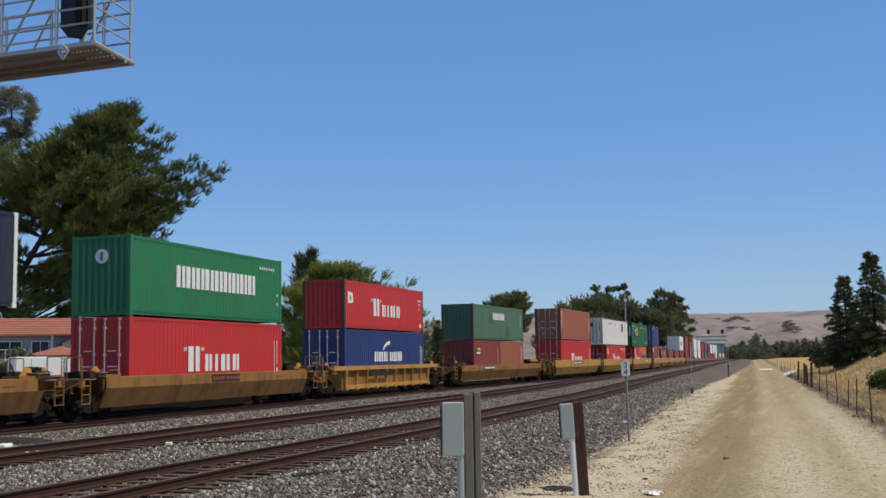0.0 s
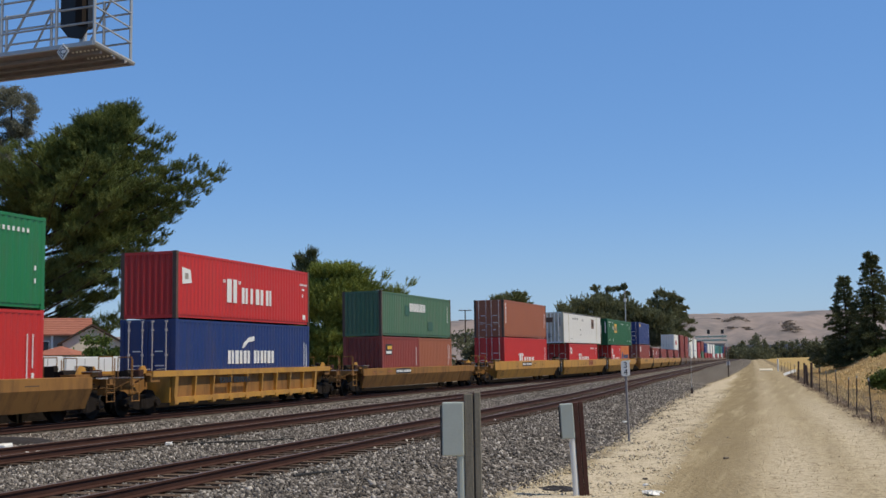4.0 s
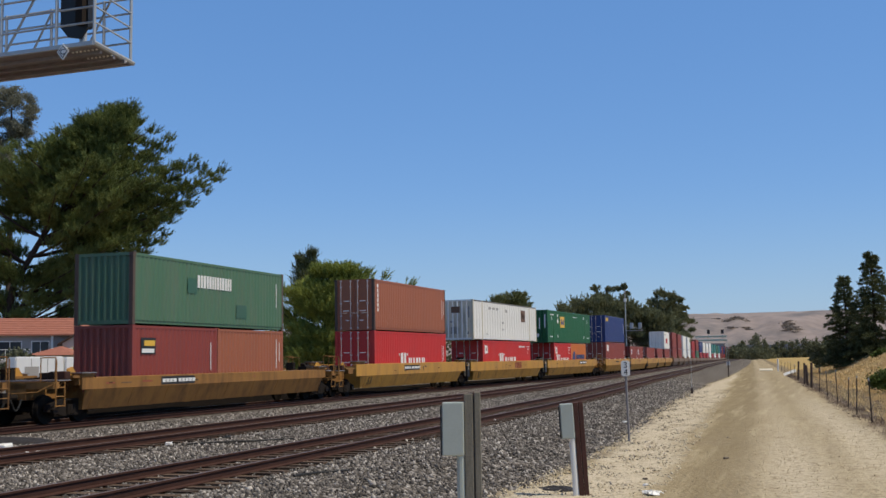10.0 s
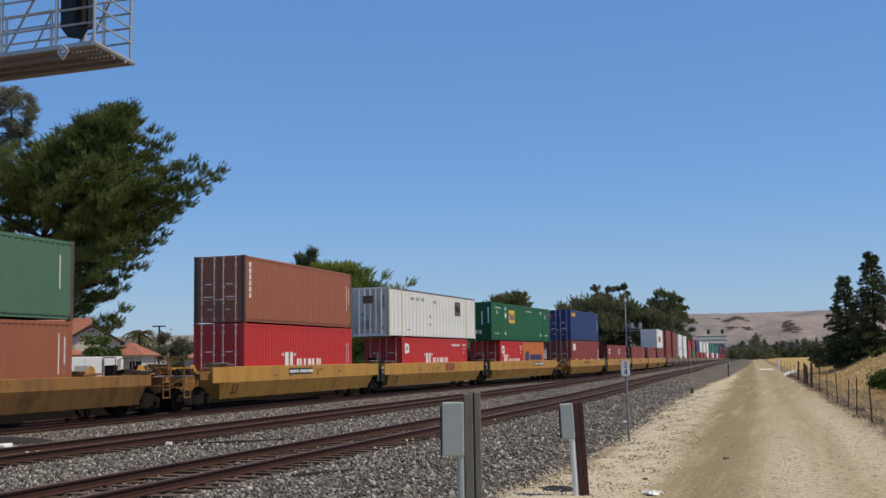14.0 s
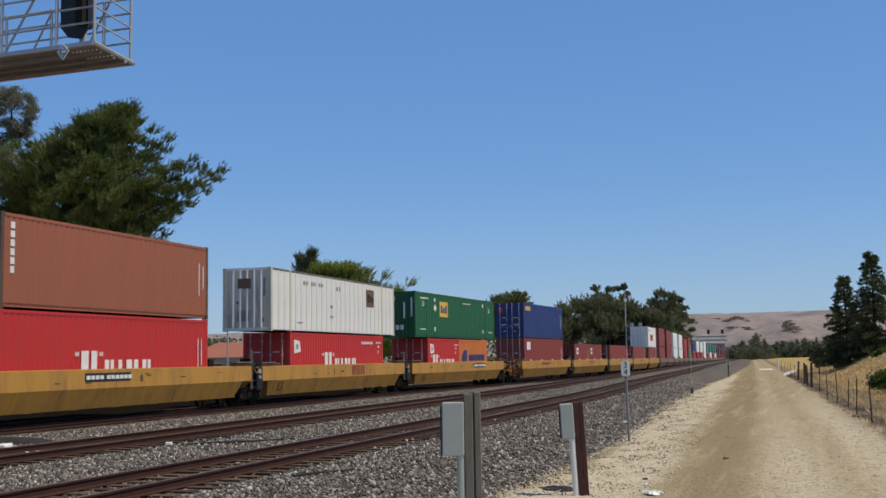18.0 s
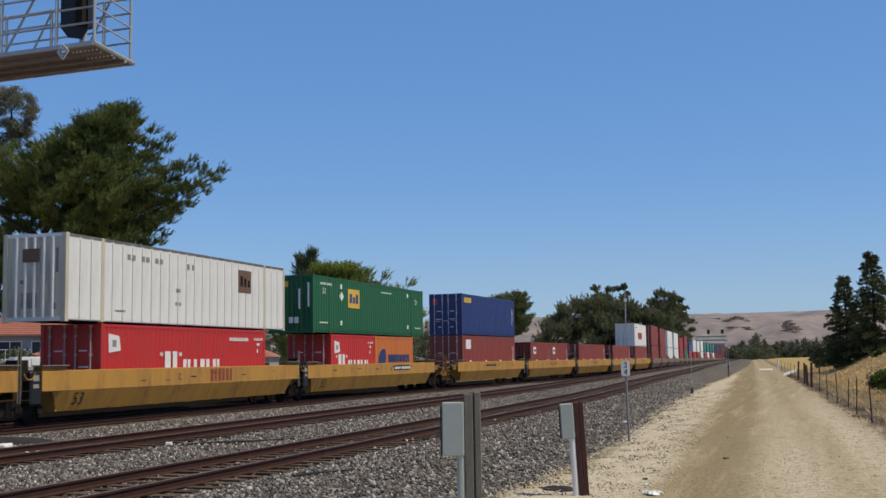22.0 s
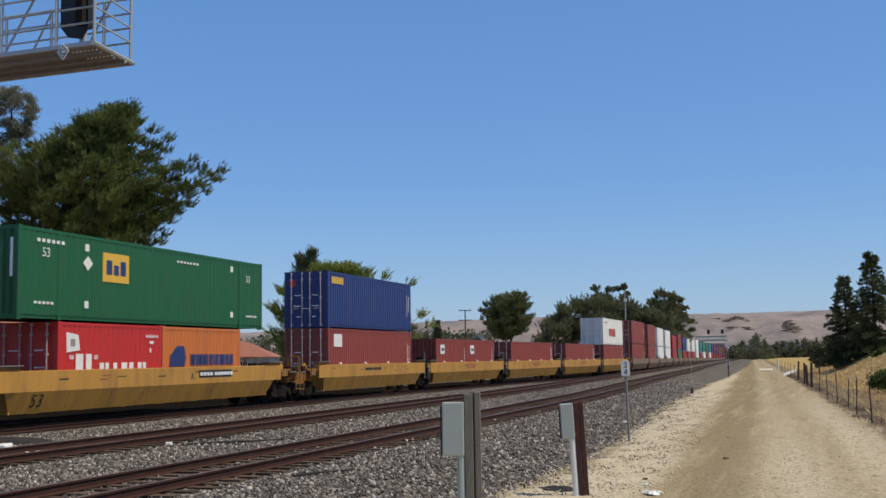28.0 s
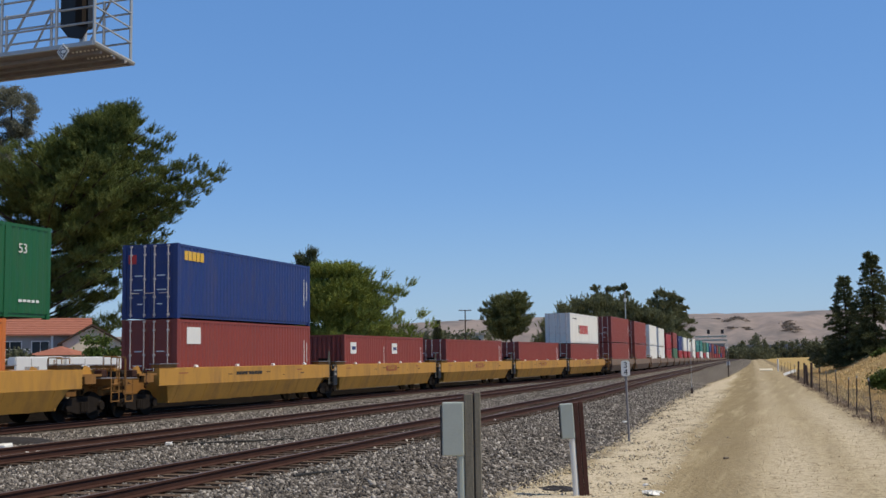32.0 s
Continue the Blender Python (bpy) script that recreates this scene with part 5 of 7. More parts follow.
def pine(label, x, y, knots, trunk_r, boughs, seed, mat, dense=1.0, stout=1.0, needle=0.28, length=0.85, sweep_up=0.42):
    """A pine whose boughs sweep out from a bent trunk to tips given as (across, height, sideways copies); each carries flat pads of upright plumes."""
    rng = random.Random(seed)
    t = thing("pine_tree", label, "tree")
    t.matrix_basis = pose(x, y, 0, 0, 0, 18.0)
    bm = bmesh.new()
    for k, (p, q) in enumerate(zip(knots, knots[1:])):
        n = len(knots) - 1
        bar(bm, p, q, trunk_r * (1 - 0.85 * k / n), 9, trunk_r * (1 - 0.85 * (k + 1) / n))
    part("trunk", bm, BARK, t)
    pads = []
    low, high = knots[0][2], knots[-1][2]
    for tx_, tz_, turns in boughs:
        for j in range(abs(turns)):
            turn = ((0.0, 0.6, -0.55, -1.05, 1.1, -1.5, 1.5) if turns > 0 else (0.0, 0.28, -0.25, 0.5))[j] + (rng.uniform(-0.15, 0.15) if j else 0.0)
            base = trunk_at(knots, min(max(tz_ * 0.95, low + 2.0), high))
            reach0 = abs(tx_ - base[0])
            base = trunk_at(knots, min(max(tz_ - sweep_up * reach0 - 0.6, low + 1.5), high - 0.3))
            reach = (tx_ - base[0]) if j == 0 else (tx_ - base[0]) * rng.uniform(0.72, 0.98)
            if j and abs(reach) < 3.0 * stout:
                reach = math.copysign(3.0 * stout, reach)
            rise = (tz_ - base[2]) * (1.0 if j == 0 else rng.uniform(0.72, 0.98))
            ex, ey = reach * math.cos(turn), abs(reach) * math.sin(turn)
            steps = max(4, int(math.hypot(reach, rise) / 0.85))
            path = []
            for k in range(steps + 1):
                f = k / steps
                path.append(Vector((base[0] + ex * f, base[1] + ey * f, base[2] + rise * f ** 1.35)))
            bm = bmesh.new()
            for k in range(steps):
                bar(bm, path[k], path[k + 1], trunk_r * 0.30 * (1 - 0.85 * k / steps), 5, trunk_r * 0.30 * (1 - 0.85 * (k + 1) / steps))
            part("bough", bm, BARK, t)
            out = Vector((ex, ey, 0)).normalized()
            for k in range(steps, int(steps * (0.62 if tz_ < 12.5 and tx_ > 1.0 and trunk_r > 0.4 else 0.30)) - 1, -2 if steps > 6 else -1):
                f = k / steps
                w = stout * (0.55 + 1.15 * math.sin(math.pi * min(0.25 + 0.72 * f, 0.97))) * rng.uniform(0.8, 1.2)
                side = Vector((-out.y, out.x, 0)) * rng.uniform(-0.7, 0.7) * w
                lift = -0.45 * length if k == steps else rng.uniform(-0.35, 0.25)
                c = path[k] + side + Vector((0, 0, lift)) - out * (0.35 * w if k == steps else 0.0)
                pads.append((c, (w, w, 0.30 * w + 0.10), (out.x * 0.45, out.y * 0.45, 0.85), int(dense * 44 * w * w) + 5, length))
    ob = new("crown", plume_cloud("crown", mat, pads, seed + 50, needle))
    ob.parent = t
    return t


big_knots = [(-6.9, 0, -0.4), (-6.2, 0, 4.0), (-5.0, 0, 9.5), (-2.6, 0.3, 14.0), (0.6, 0.2, 18.5), (3.2, 0, 23.5)]
big_boughs = [(-10.5, 21.6, 5), (-8.5, 22.0, 5), (-6.2, 22.2, 5), (-3.9, 22.6, 5), (-2.1, 23.2, 5), (-0.4, 23.7, 5), (1.0, 24.4, 3), (2.2, 25.1, 3), (3.2, 26.0, 3), (4.5, 25.8, 3), (5.8, 26.0, 3), (6.3, 24.5, 3), (7.4, 23.8, 3), (8.9, 23.0, 3), (8.6, 22.0, 3), (11.1, 21.0, 3), (11.9, 20.4, 2), (13.75, 20.0, 1), (13.3, 19.3, 3), (12.3, 18.1, 3), (9.8, 20.4, 4), (10.2, 18.6, 3), (7.4, 20.2, 5), (6.6, 17.6, 4), (11.0, 16.9, 2), (9.1, 15.5, -2), (8.7, 14.1, -3), (7.0, 12.6, -3), (5.0, 10.4, -3), (4.4, 8.8, -2), (5.2, 7.4, -3), (3.9, 5.9, -3), (2.6, 8.6, -2), (3.4, 13.2, -3), (-9.5, 18.6, 3), (-7.6, 19.4, 4), (-10.5, 15.8, 4), (-9.0, 12.8, 4), (-1.4, 8.4, 1), (-1.2, 6.4, -2), (-2.2, 10.4, 1), (-9.6, 10.0, 3)]
pine("large dark green pine with a ragged spreading crown", -62.9, 84, big_knots, 0.48, big_boughs, 1, PINE, 1.45, 0.74, 0.30, 0.80)
mid_knots = [(-1.6, 0, -0.4), (-1.4, 0, 4.0), (-0.8, 0, 8.0), (-0.2, 0, 10.4)]
mid_boughs = [(-4.4, 8.8, 4), (-2.6, 9.6, 3), (-0.9, 10.7, 4), (0.9, 10.8, 4), (2.8, 10.3, 3), (4.4, 10.0, 3), (6.6, 9.4, 2), (5.8, 8.4, 3), (5.5, 6.8, -3), (7.6, 6.5, 2), (8.4, 5.6, 1), (6.0, 4.7, -3), (-5.2, 9.0, 3), (-6.0, 7.4, -3), (-6.1, 5.2, -3), (-4.8, 3.6, -3), (3.2, 8.8, 5), (1.6, 9.2, 5), (4.2, 5.6, -4), (-2.4, 8.8, 5), (-3.4, 5.6, -4), (5.0, 3.6, -3), (3.4, 7.4, 2), (1.5, 5.0, -4), (-1.5, 4.0, -4), (2.2, 9.6, 5), (4.2, 8.8, 3), (0.2, 9.2, 5), (5.2, 6.2, 3)]
pine("broad yellowish-green pine behind the tracks", -39.9, 92, mid_knots, 0.32, mid_boughs, 2, PINE_LIGHT, 1.30, 0.72, 0.30, 0.80, 0.55)
round_knots = [(0.4, 0, -0.4), (0.2, 0, 4.0), (-0.3, 0, 8.0), (0.0, 0, 11.5)]
round_boughs = [(-5.2, 9.4, 4), (-5.0, 11.0, 4), (-4.4, 12.2, 4), (-3.2, 13.1, 4), (-0.9, 13.7, 3), (1.0, 13.9, 3), (2.8, 13.5, 4), (3.6, 11.9, 4), (3.9, 9.9, 4), (3.1, 8.6, 4), (-3.9, 8.2, 4), (-1.5, 8.0, 3), (-1.8, 11.2, 4), (1.6, 11.4, 4)]
pine("rounded dark pine on a bare trunk", -49.3, 190, round_knots, 0.32, round_boughs, 3, PINE_GREY, 0.52, 0.82, 0.46, 0.6, 0.5)
hedge = [(-10.1, 12.6, 1.7), (-6.7, 13.4, 2.0), (-3.4, 14.0, 2.1), (0.0, 13.6, 2.3), (3.4, 12.9, 2.1), (6.7, 12.2, 2.0), (9.8, 11.5, 1.7), (-6.0, 8.4, 2.1), (0.7, 8.9, 2.4), (7.4, 8.4, 2.1), (-12.1, 9.8, 1.2), (-2.0, 10.3, 2.4)]
at_view(tree("eucalyptus_tree", "wide dark green tree mass behind the train", -44.5, 262, 0, 9.0, 0.4, spread_crown([(a, b, c * 1.35) for a, b, c in hedge] + [(-15 + 3 * k, 5.5 + 2.5 * (k % 2), 2.9) for k in range(11)] + [(-13.5 + 3 * k, 9.6 + 0.6 * math.sin(k * 1.7), 2.5) for k in range(10)], 560, 4), EUCALYPT, 0.62, 14, True, 0.7))
tall = [(-4.3, 20.0, 1.0), (-3.3, 17.6, 1.5), (-0.7, 19.5, 1.0), (-1.0, 17.3, 1.6), (1.6, 19.9, 1.0), (3.7, 20.2, 1.0), (3.0, 17.2, 1.3), (4.3, 18.4, 0.7), (0.0, 14.3, 1.8)]
at_view(tree("eucalyptus_tree", "tall dark trees with separate tufted tops", -47.8, 290, 0, 16.0, 0.4, spread_crown(tall + [(-3, 12, 2.4), (2.5, 12, 2.4), (0, 9, 2.6), (-1.5, 15, 2.2), (2.5, 15, 2.0)], 1200, 5), EUCALYPT, 0.55, 15, True, 1.0))
euc = [(-2.2, 20.1, 1.8), (-4.7, 17.7, 1.7), (0.3, 18.8, 1.8), (2.8, 18.4, 1.3), (4.2, 15.9, 1.3), (-3.8, 14.4, 2.3), (0.3, 14.3, 2.3), (3.7, 13.4, 1.5), (6.3, 12.1, 1.2), (-3.0, 10.2, 2.3), (2.0, 9.3, 2.0), (-1.3, 6.9, 2.2), (6.3, 9.6, 0.8)]
at_view(tree("eucalyptus_tree", "tall eucalyptus with drooping uneven clumps", -37.22, 330, 0, 14.0, 0.45, spread_crown(euc + [(-4.5, 11.5, 2.4), (3.5, 7, 2.2), (-4, 6, 2.4), (0.5, 11.5, 2.6), (-1.5, 16.6, 2.2), (1.5, 15.5, 2.0)], 1150, 6), EUCALYPT, 0.58, 16, True, 0.45))


def conifer(x, y, z, height, radius, seed, label, dense=1.0, droop=0.22):
    """A conifer in whorls of drooping branches."""
    rng = random.Random(seed)
    t = thing("conifer", label, "tree")
    t.matrix_basis = pose(x, y, z)
    bm = bmesh.new()
    bar(bm, (0, 0, -0.4), (0.1, 0, height * 0.5), 0.20, 8, 0.13)
    bar(bm, (0.1, 0, height * 0.5), (0, 0, height * 0.98), 0.13, 6, 0.02)
    part("trunk", bm, BARK, t)
    bm, pads = bmesh.new(), []
    zz = height * 0.07
    while zz < height * 0.985:
        f = zz / height
        turn0 = rng.uniform(0, math.tau)
        n = 7 if f < 0.75 else 5
        for k in range(n):
            if rng.random() < 0.22:
                continue
            r = (radius * (1 - f) ** 0.92 * rng.uniform(0.4, 1.2) * (0.75 + 0.25 * min(f / 0.15, 1.0))) + 0.12
            a = turn0 + k * math.tau / n + rng.uniform(-0.25, 0.25)
            o = Vector((math.cos(a), math.sin(a), 0))
            tip = o * r + Vector((0, 0, zz - droop * r))
            bar(bm, (0, 0, zz), tip, 0.02, 4, 0.006)
            steps = max(2, int(r / 0.42))
            for j in range(steps):
                q = (j + 1) / steps
                c = o * r * q + Vector((0, 0, zz - droop * r * q ** 1.3))
                w = 0.16 + 0.20 * r * (1.2 - q)
                pads.append((c, (w, w, 0.10), (o.x * 0.8, o.y * 0.8, 0.15), int(dense * (6 + 18 * w)), 0.30))
        zz += 0.30 + 0.16 * (1 - f)
    part("branchwork", bm, BARK, t)
    ob = new("crown", plume_cloud("crown", CONIFER, pads, seed + 70, 0.25, 15, 0.13))
    ob.parent = t
    return t


conifer(6.25, 110, 1.0, 11.0, 2.9, 21, "tall dark conifer beside the dirt road")
conifer(3.9, 113, 1.0, 8.8, 2.6, 22, "dark pointed conifer beside the dirt road")
conifer(8.9, 112, 1.2, 6.0, 2.2, 23, "dark conifer at the roadside bank")
pine("dark spiky young pine behind the broad one", -44.2, 94.2, [(0, 0, -0.4), (0, 0, 6.0), (0.1, 0, 12.0)], 0.2, [(-0.9, 11.3, 3), (-0.6, 12.1, 2), (-0.1, 12.0, 3), (0.3, 12.7, 3), (0.8, 12.0, 2), (1.1, 11.1, 3), (-1.2, 10.3, 4), (1.2, 10.0, 4), (-1.0, 9.0, 4), (1.2, 8.8, 4)], 24, CONIFER, 1.5, 0.26, 0.24, 0.75, 1.3)


# ---- hills ----
def hill_point(deg, d):
    """A point of the hills, by its bearing and how far up the slope it lies."""
    a, R = radians(deg), 2700 + 1300 * d
    crest = 120 + 2.5 * noise.noise((deg * 0.5, 1.0, 0)) + 2.5 * noise.noise((deg * 2.3, 5.0, 0)) - 40 * smooth(-12, -35, deg)
    prof = math.sin(min(d / 0.62, 1.0) * math.pi / 2) ** 1.3
    fold = 20 * noise.noise((deg * 0.9, d * 4, 2.0)) * math.sin(math.pi * min(d / 0.62, 1))
    return (R * math.sin(a), R * math.cos(a), crest * prof * R / 3200 + fold - 3)


def build_hills():
    # dry grass greyed in its base colour for distance haze
    m = material("hazed_dry_hill_grass", (0.275, 0.225, 0.208), 0.95, 0, 0.25, 0.006, 0, 0.03, (0.07, 0.08, 0.09), 0.9, 0.007)
    az = np.linspace(-70, 25, 190)
    ds = np.linspace(0, 1, 24)
    verts = [hill_point(deg, d) for d in ds for deg in az]
    nx = len(az)
    faces = [(j * nx + i, j * nx + i + 1, (j + 1) * nx + i + 1, (j + 1) * nx + i) for j in range(len(ds) - 1) for i in range(nx - 1)]
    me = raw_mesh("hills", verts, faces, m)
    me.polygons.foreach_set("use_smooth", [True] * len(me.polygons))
    tagged(new("hills", me), "dry brown hills, haze mixed into their colour, with dark tree patches", "hills", kind="structure")


build_hills()


def hill_groves():
    """Groves in the folds of the hills, paled for haze."""
    rng = random.Random(31)
    cl = []
    for deg, rise, wide, n in GROVES:
        d = 0.02
        while d < 0.6:
            x, y, z = hill_point(deg, d)
            if (z - 2.36) / math.hypot(x, y) > rise:
                break
            d += 0.01
        for k in range(n):
            g = hill_point(deg + rng.gauss(0, wide), d + rng.gauss(0, 0.012))
            cl.append(((g[0], g[1], g[2] + 1), (12, 9, 1.6), 110))
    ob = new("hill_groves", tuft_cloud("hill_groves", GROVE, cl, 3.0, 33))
    tagged(ob, "groves in the folds of the hills, haze in their colour", "trees", kind="stuff")


GROVES = [(-3.26, 0.0308, 0.30, 15), (-0.65, 0.0214, 0.15, 11), (-0.75, 0.025, 0.10, 5), (-3.0, 0.0233, 0.3, 5)]
hill_groves()


# ---- the signal bridge overhead ----
def build_gantry():
    g = thing("signal_bridge", "grey steel signal bridge with a railed walkway", "signal bridge")
    z, x1, y0, y1 = 8.28, -12.25, 16.95, 18.40
    g.matrix_basis = pose(x1, y0, z, 0, 0, -2.0)
    wdt = y1 - y0
    bm = bmesh.new()
    prism(bm, [(-16, 0.03), (-0.02, 0.03), (-0.24, wdt - 0.03), (-16, wdt - 0.03)], "z", -0.02, 0.03)
    part("deck", bm, GALV_D, g, "dull brown-grey deck plate seen from below")
    for yy in (0.0, wdt):
        bm = bmesh.new()
        box(bm, -16, 0.0 if yy == 0.0 else -0.22, yy - 0.03, yy + 0.03, -0.03, 0.05)
        part("edge_beam", bm, GALV, g)
    bm = bmesh.new()
    bar(bm, (0.0, -0.02, 0.02), (-0.22, wdt + 0.06, 0.02), 0.05, 8)
    part("end_beam", bm, GALV, g)
    k = 0
    xs = [0.0, -0.86, -2.15, -3.3, -4.7, -6.1, -8.0, -10.0, -12.0, -14.0]
    for yy in (0.02, wdt - 0.02):
        for xx in xs:
            bm = bmesh.new()
            if xx == 0.0 and yy > 1:
                xx = -0.22
            bar(bm, (xx, yy, 0.05), (xx, yy, 1.35), 0.031, 6)
            part("rail_post", bm, GALV, g)
        for zz in (0.42, 0.72, 1.02, 1.32):
            bm = bmesh.new()
            bar(bm, (-15.5, yy, zz), (0.0 if yy < 1 else -0.22, yy, zz), 0.022, 5)
            part("guard_rail", bm, GALV, g)
    for zz in (0.42, 0.72, 1.02, 1.32):
        bm = bmesh.new()
        bar(bm, (0.0, 0, zz), (-0.22, wdt, zz), 0.019, 5)
        part("guard_rail", bm, GALV, g)
    for a in range(6):
        bm = bmesh.new()
        bar(bm, (-2.1 - a * 1.4, 0.06, 0.06), (-1.25 - a * 1.4, 0.06, 1.3), 0.026, 5)
        part("brace", bm, GALV, g)
        bm = bmesh.new()
        bar(bm, (-1.45 - a * 1.4, wdt - 0.06, 0.06), (-0.70 - a * 1.4, wdt - 0.06, 1.3), 0.024, 5)
        part("brace", bm, GALV, g)


build_gantry()


# ---- beside the line ----
STONE0 = material("dusty_rock", (0.16, 0.13, 0.10), 0.9, 0, 0.3, 8)

def cabinet_post(x, y, top, timber, rust, pipe_low, label, lean=0.0):
    t = thing("cabinet_post", label, "utility post", "cabinets on posts by the track")
    t.matrix_basis = pose(x, y, ground_z(x, y), 0, lean, 14.0)
    cap = top if timber else top + 0.09
    wide, tall = (0.27, 0.75) if timber else (0.225, 0.695)
    bm = bmesh.new()
    box(bm, -wide, 0.0, -0.07, 0.10, cap - tall, cap - 0.10)
    bmesh.ops.bevel(bm, geom=list(bm.edges), offset=0.012, segments=1, affect="EDGES")
    cab = part("cabinet", bm, BOXGREY, t, "light grey metal cabinet")
    bm = bmesh.new()
    box(bm, 0.015 - wide, -0.015, -0.082, -0.0705, cap - tall + 0.015, cap - 0.115)
    part("cabinet_door", bm, BOXGREY, cab)
    bm = bmesh.new()
    box(bm, -wide - 0.022, -wide - 0.001, -0.05, 0.09, cap - tall + 0.01, cap - 0.14)
    part("back_plate", bm, BLACK, cab)
    bm = bmesh.new()
    bar(bm, (-0.045, 0.0, -0.1), (-0.045, 0.0, cap - tall), 0.055, 12)
    part("conduit", bm, BOXGREY if not pipe_low else PVC, t, "pale plastic conduit")
    if timber:
        for x0, x1, dz in ((0.005, 0.11, 0.0), (0.13, 0.205, 0.02)):
            bm = bmesh.new()
            box(bm, x0, x1, -0.05, 0.06, -0.2, top + dz)
            bmesh.ops.bevel(bm, geom=list(bm.edges), offset=0.008, segments=1, affect="EDGES")
            part("timber", bm, WOODPOST, t, "weathered grey timber")
        bm = bmesh.new()
        box(bm, 0.112, 0.128, -0.03, 0.05, -0.2, top - 0.02)
        part("spacer", bm, BLACK, t)
    else:
        for x0, x1, dz in ((0.01, 0.09, 0.0), (0.094, 0.175, 0.01)):
            bm = bmesh.new()
            box(bm, x0, x1, -0.05, 0.04, -0.2, top + dz)
            bmesh.ops.bevel(bm, geom=list(bm.edges), offset=0.008, segments=1, affect="EDGES")
            part("upright", bm, RUSTPOST, t, "rust-brown upright")


cabinet_post(-4.02, 13.1, 1.93, True, False, False, "light grey cabinet on a weathered timber post")
cabinet_post(-3.77, 18.9, 1.58, False, True, True, "light grey cabinet on a rust-brown leaning post", -2.6)


def mile_sign():
    t = thing("mile_sign", "small white number sign on a thin grey post", "sign")
    t.matrix_basis = pose(-4.76, 31.2, ground_z(-4.76, 31.2), 0, -1.2, 10.0)
    bm = bmesh.new()
    bar(bm, (0, 0, -0.2), (0, 0, 2.2), 0.034, 6)
    part("post", bm, GALV_D, t)
    bm = bmesh.new()
    box(bm, -0.12, 0.12, -0.045, -0.03, 1.80, 2.24)
    bmesh.ops.bevel(bm, geom=[e for e in bm.edges if abs(e.verts[0].co.y - e.verts[1].co.y) > 0.01], offset=0.03, segments=2, affect="EDGES")
    plate_ob = part("sign_plate", bm, MARK_W, t)
    words(plate_ob, "3", (0.0, -0.052, 2.035), 0.24, MARK_K, (90, 0, 0), "digit")
    words(plate_ob, "4", (0.0, -0.052, 1.835), 0.24, MARK_K, (90, 0, 0), "digit")


mile_sign()


def marker(x, y, h, r, mat, name, label, cap=None, base=None):
    t = thing(name, label, "post")
    t.matrix_basis = pose(x, y, ground_z(x, y))
    bm = bmesh.new()
    bar(bm, (0, 0, -0.2), (0, 0, h), r, 8)
    part("post", bm, mat, t)
    if cap:
        bm = bmesh.new()
        box(bm, -cap, cap, -0.03, 0.03, h - 0.45, h)
        part("marker_plate", bm, MARK_W, t)
    if base:
        bm = bmesh.new()
        box(bm, -0.07, 0.07, -0.07, 0.07, -0.1, 0.32)
        part("footing", bm, FENCEPOST, t)


marker(-7.8, 122, 1.65, 0.07, FENCEPOST, "marker_post", "short post with a white marker plate", 0.16)
marker(-6.7, 69.8, 3.0, 0.016, GALV, "thin_pole", "thin grey pole on a dark footing", None, True)
marker(-3.4, 153, 1.6, 0.10, PVC, "marker_post", "leaning white roadside post")


def loose(name, label, x, y, sx, sy, sz, mat, rz=0.0, category="debris", lift=0.0, rx=0.0):
    bm = bmesh.new()
    box(bm, -sx / 2, sx / 2, -sy / 2, sy / 2, 0, sz)
    for v in bm.verts:
        v.co += Vector((random.uniform(-1, 1) * sx, random.uniform(-1, 1) * sy, random.uniform(-0.5, 0.5) * sz)) * 0.14
    bmesh.ops.bevel(bm, geom=list(bm.edges), offset=min(sx, sy, sz) * 0.12, segments=1, affect="EDGES")
    ob = tagged(new(name, mesh_of(name, bm, mat)), label, category)
    ob.matrix_basis = pose(x, y, ground_z(x, y) + lift, rx, 0, rz)
    return ob


def torn_scrap(x, y, rx, ry, label, seed):
    """A torn sheet, crumpled into ridges, with a ragged outline."""
    rng = random.Random(seed)
    n, rings = 22, 4
    verts, faces = [(0, 0, 0.05)], []
    edge = [rng.uniform(0.45, 1.15) for _ in range(n)]
    for r in range(1, rings + 1):
        for k in range(n):
            a, f = k * math.tau / n, r / rings
            verts.append((rx * f * edge[k] * math.cos(a), ry * f * edge[k] * math.sin(a), rng.uniform(0.008, 0.075)))
    faces += [(0, 1 + k, 1 + (k + 1) % n) for k in range(n)]
    for r in range(rings - 1):
        for k in range(n):
            p, q = 1 + r * n + k, 1 + r * n + (k + 1) % n
            faces += [(p, p + n, q + n), (p, q + n, q)]
    ob = tagged(new("paper_scrap", raw_mesh("paper_scrap", verts, faces, MARK_W)), label, "debris")
    ob.modifiers.new("thickness", "SOLIDIFY").thickness = 0.004
    ob.matrix_basis = pose(x, y, ground_z(x, y), 0, 0, 20)


torn_scrap(-2.58, 19.3, 0.23, 0.20, "crumpled torn white scrap on the dirt", 4)
loose("paper_scrap", "small white scrap on the dirt", -2.86, 20.6, 0.12, 0.10, 0.03, MARK_W, 50)
loose("paper_scrap", "small white scrap beside the track", -9.9, 35.4, 0.28, 0.14, 0.07, MARK_W, 50)
loose("paper_scrap", "small white scrap on the ballast", -15.3, 24.5, 0.14, 0.12, 0.10, MARK_W, 10, lift=0.02)
loose("concrete_block", "white chipped block beside the rail", -18.25, 22.0, 0.36, 0.34, 0.24, MARK_W, 8, lift=0.0)
loose("paper_scrap", "white scrap on the ballast slope", -6.1, 39.0, 0.16, 0.12, 0.05, MARK_W, 70)
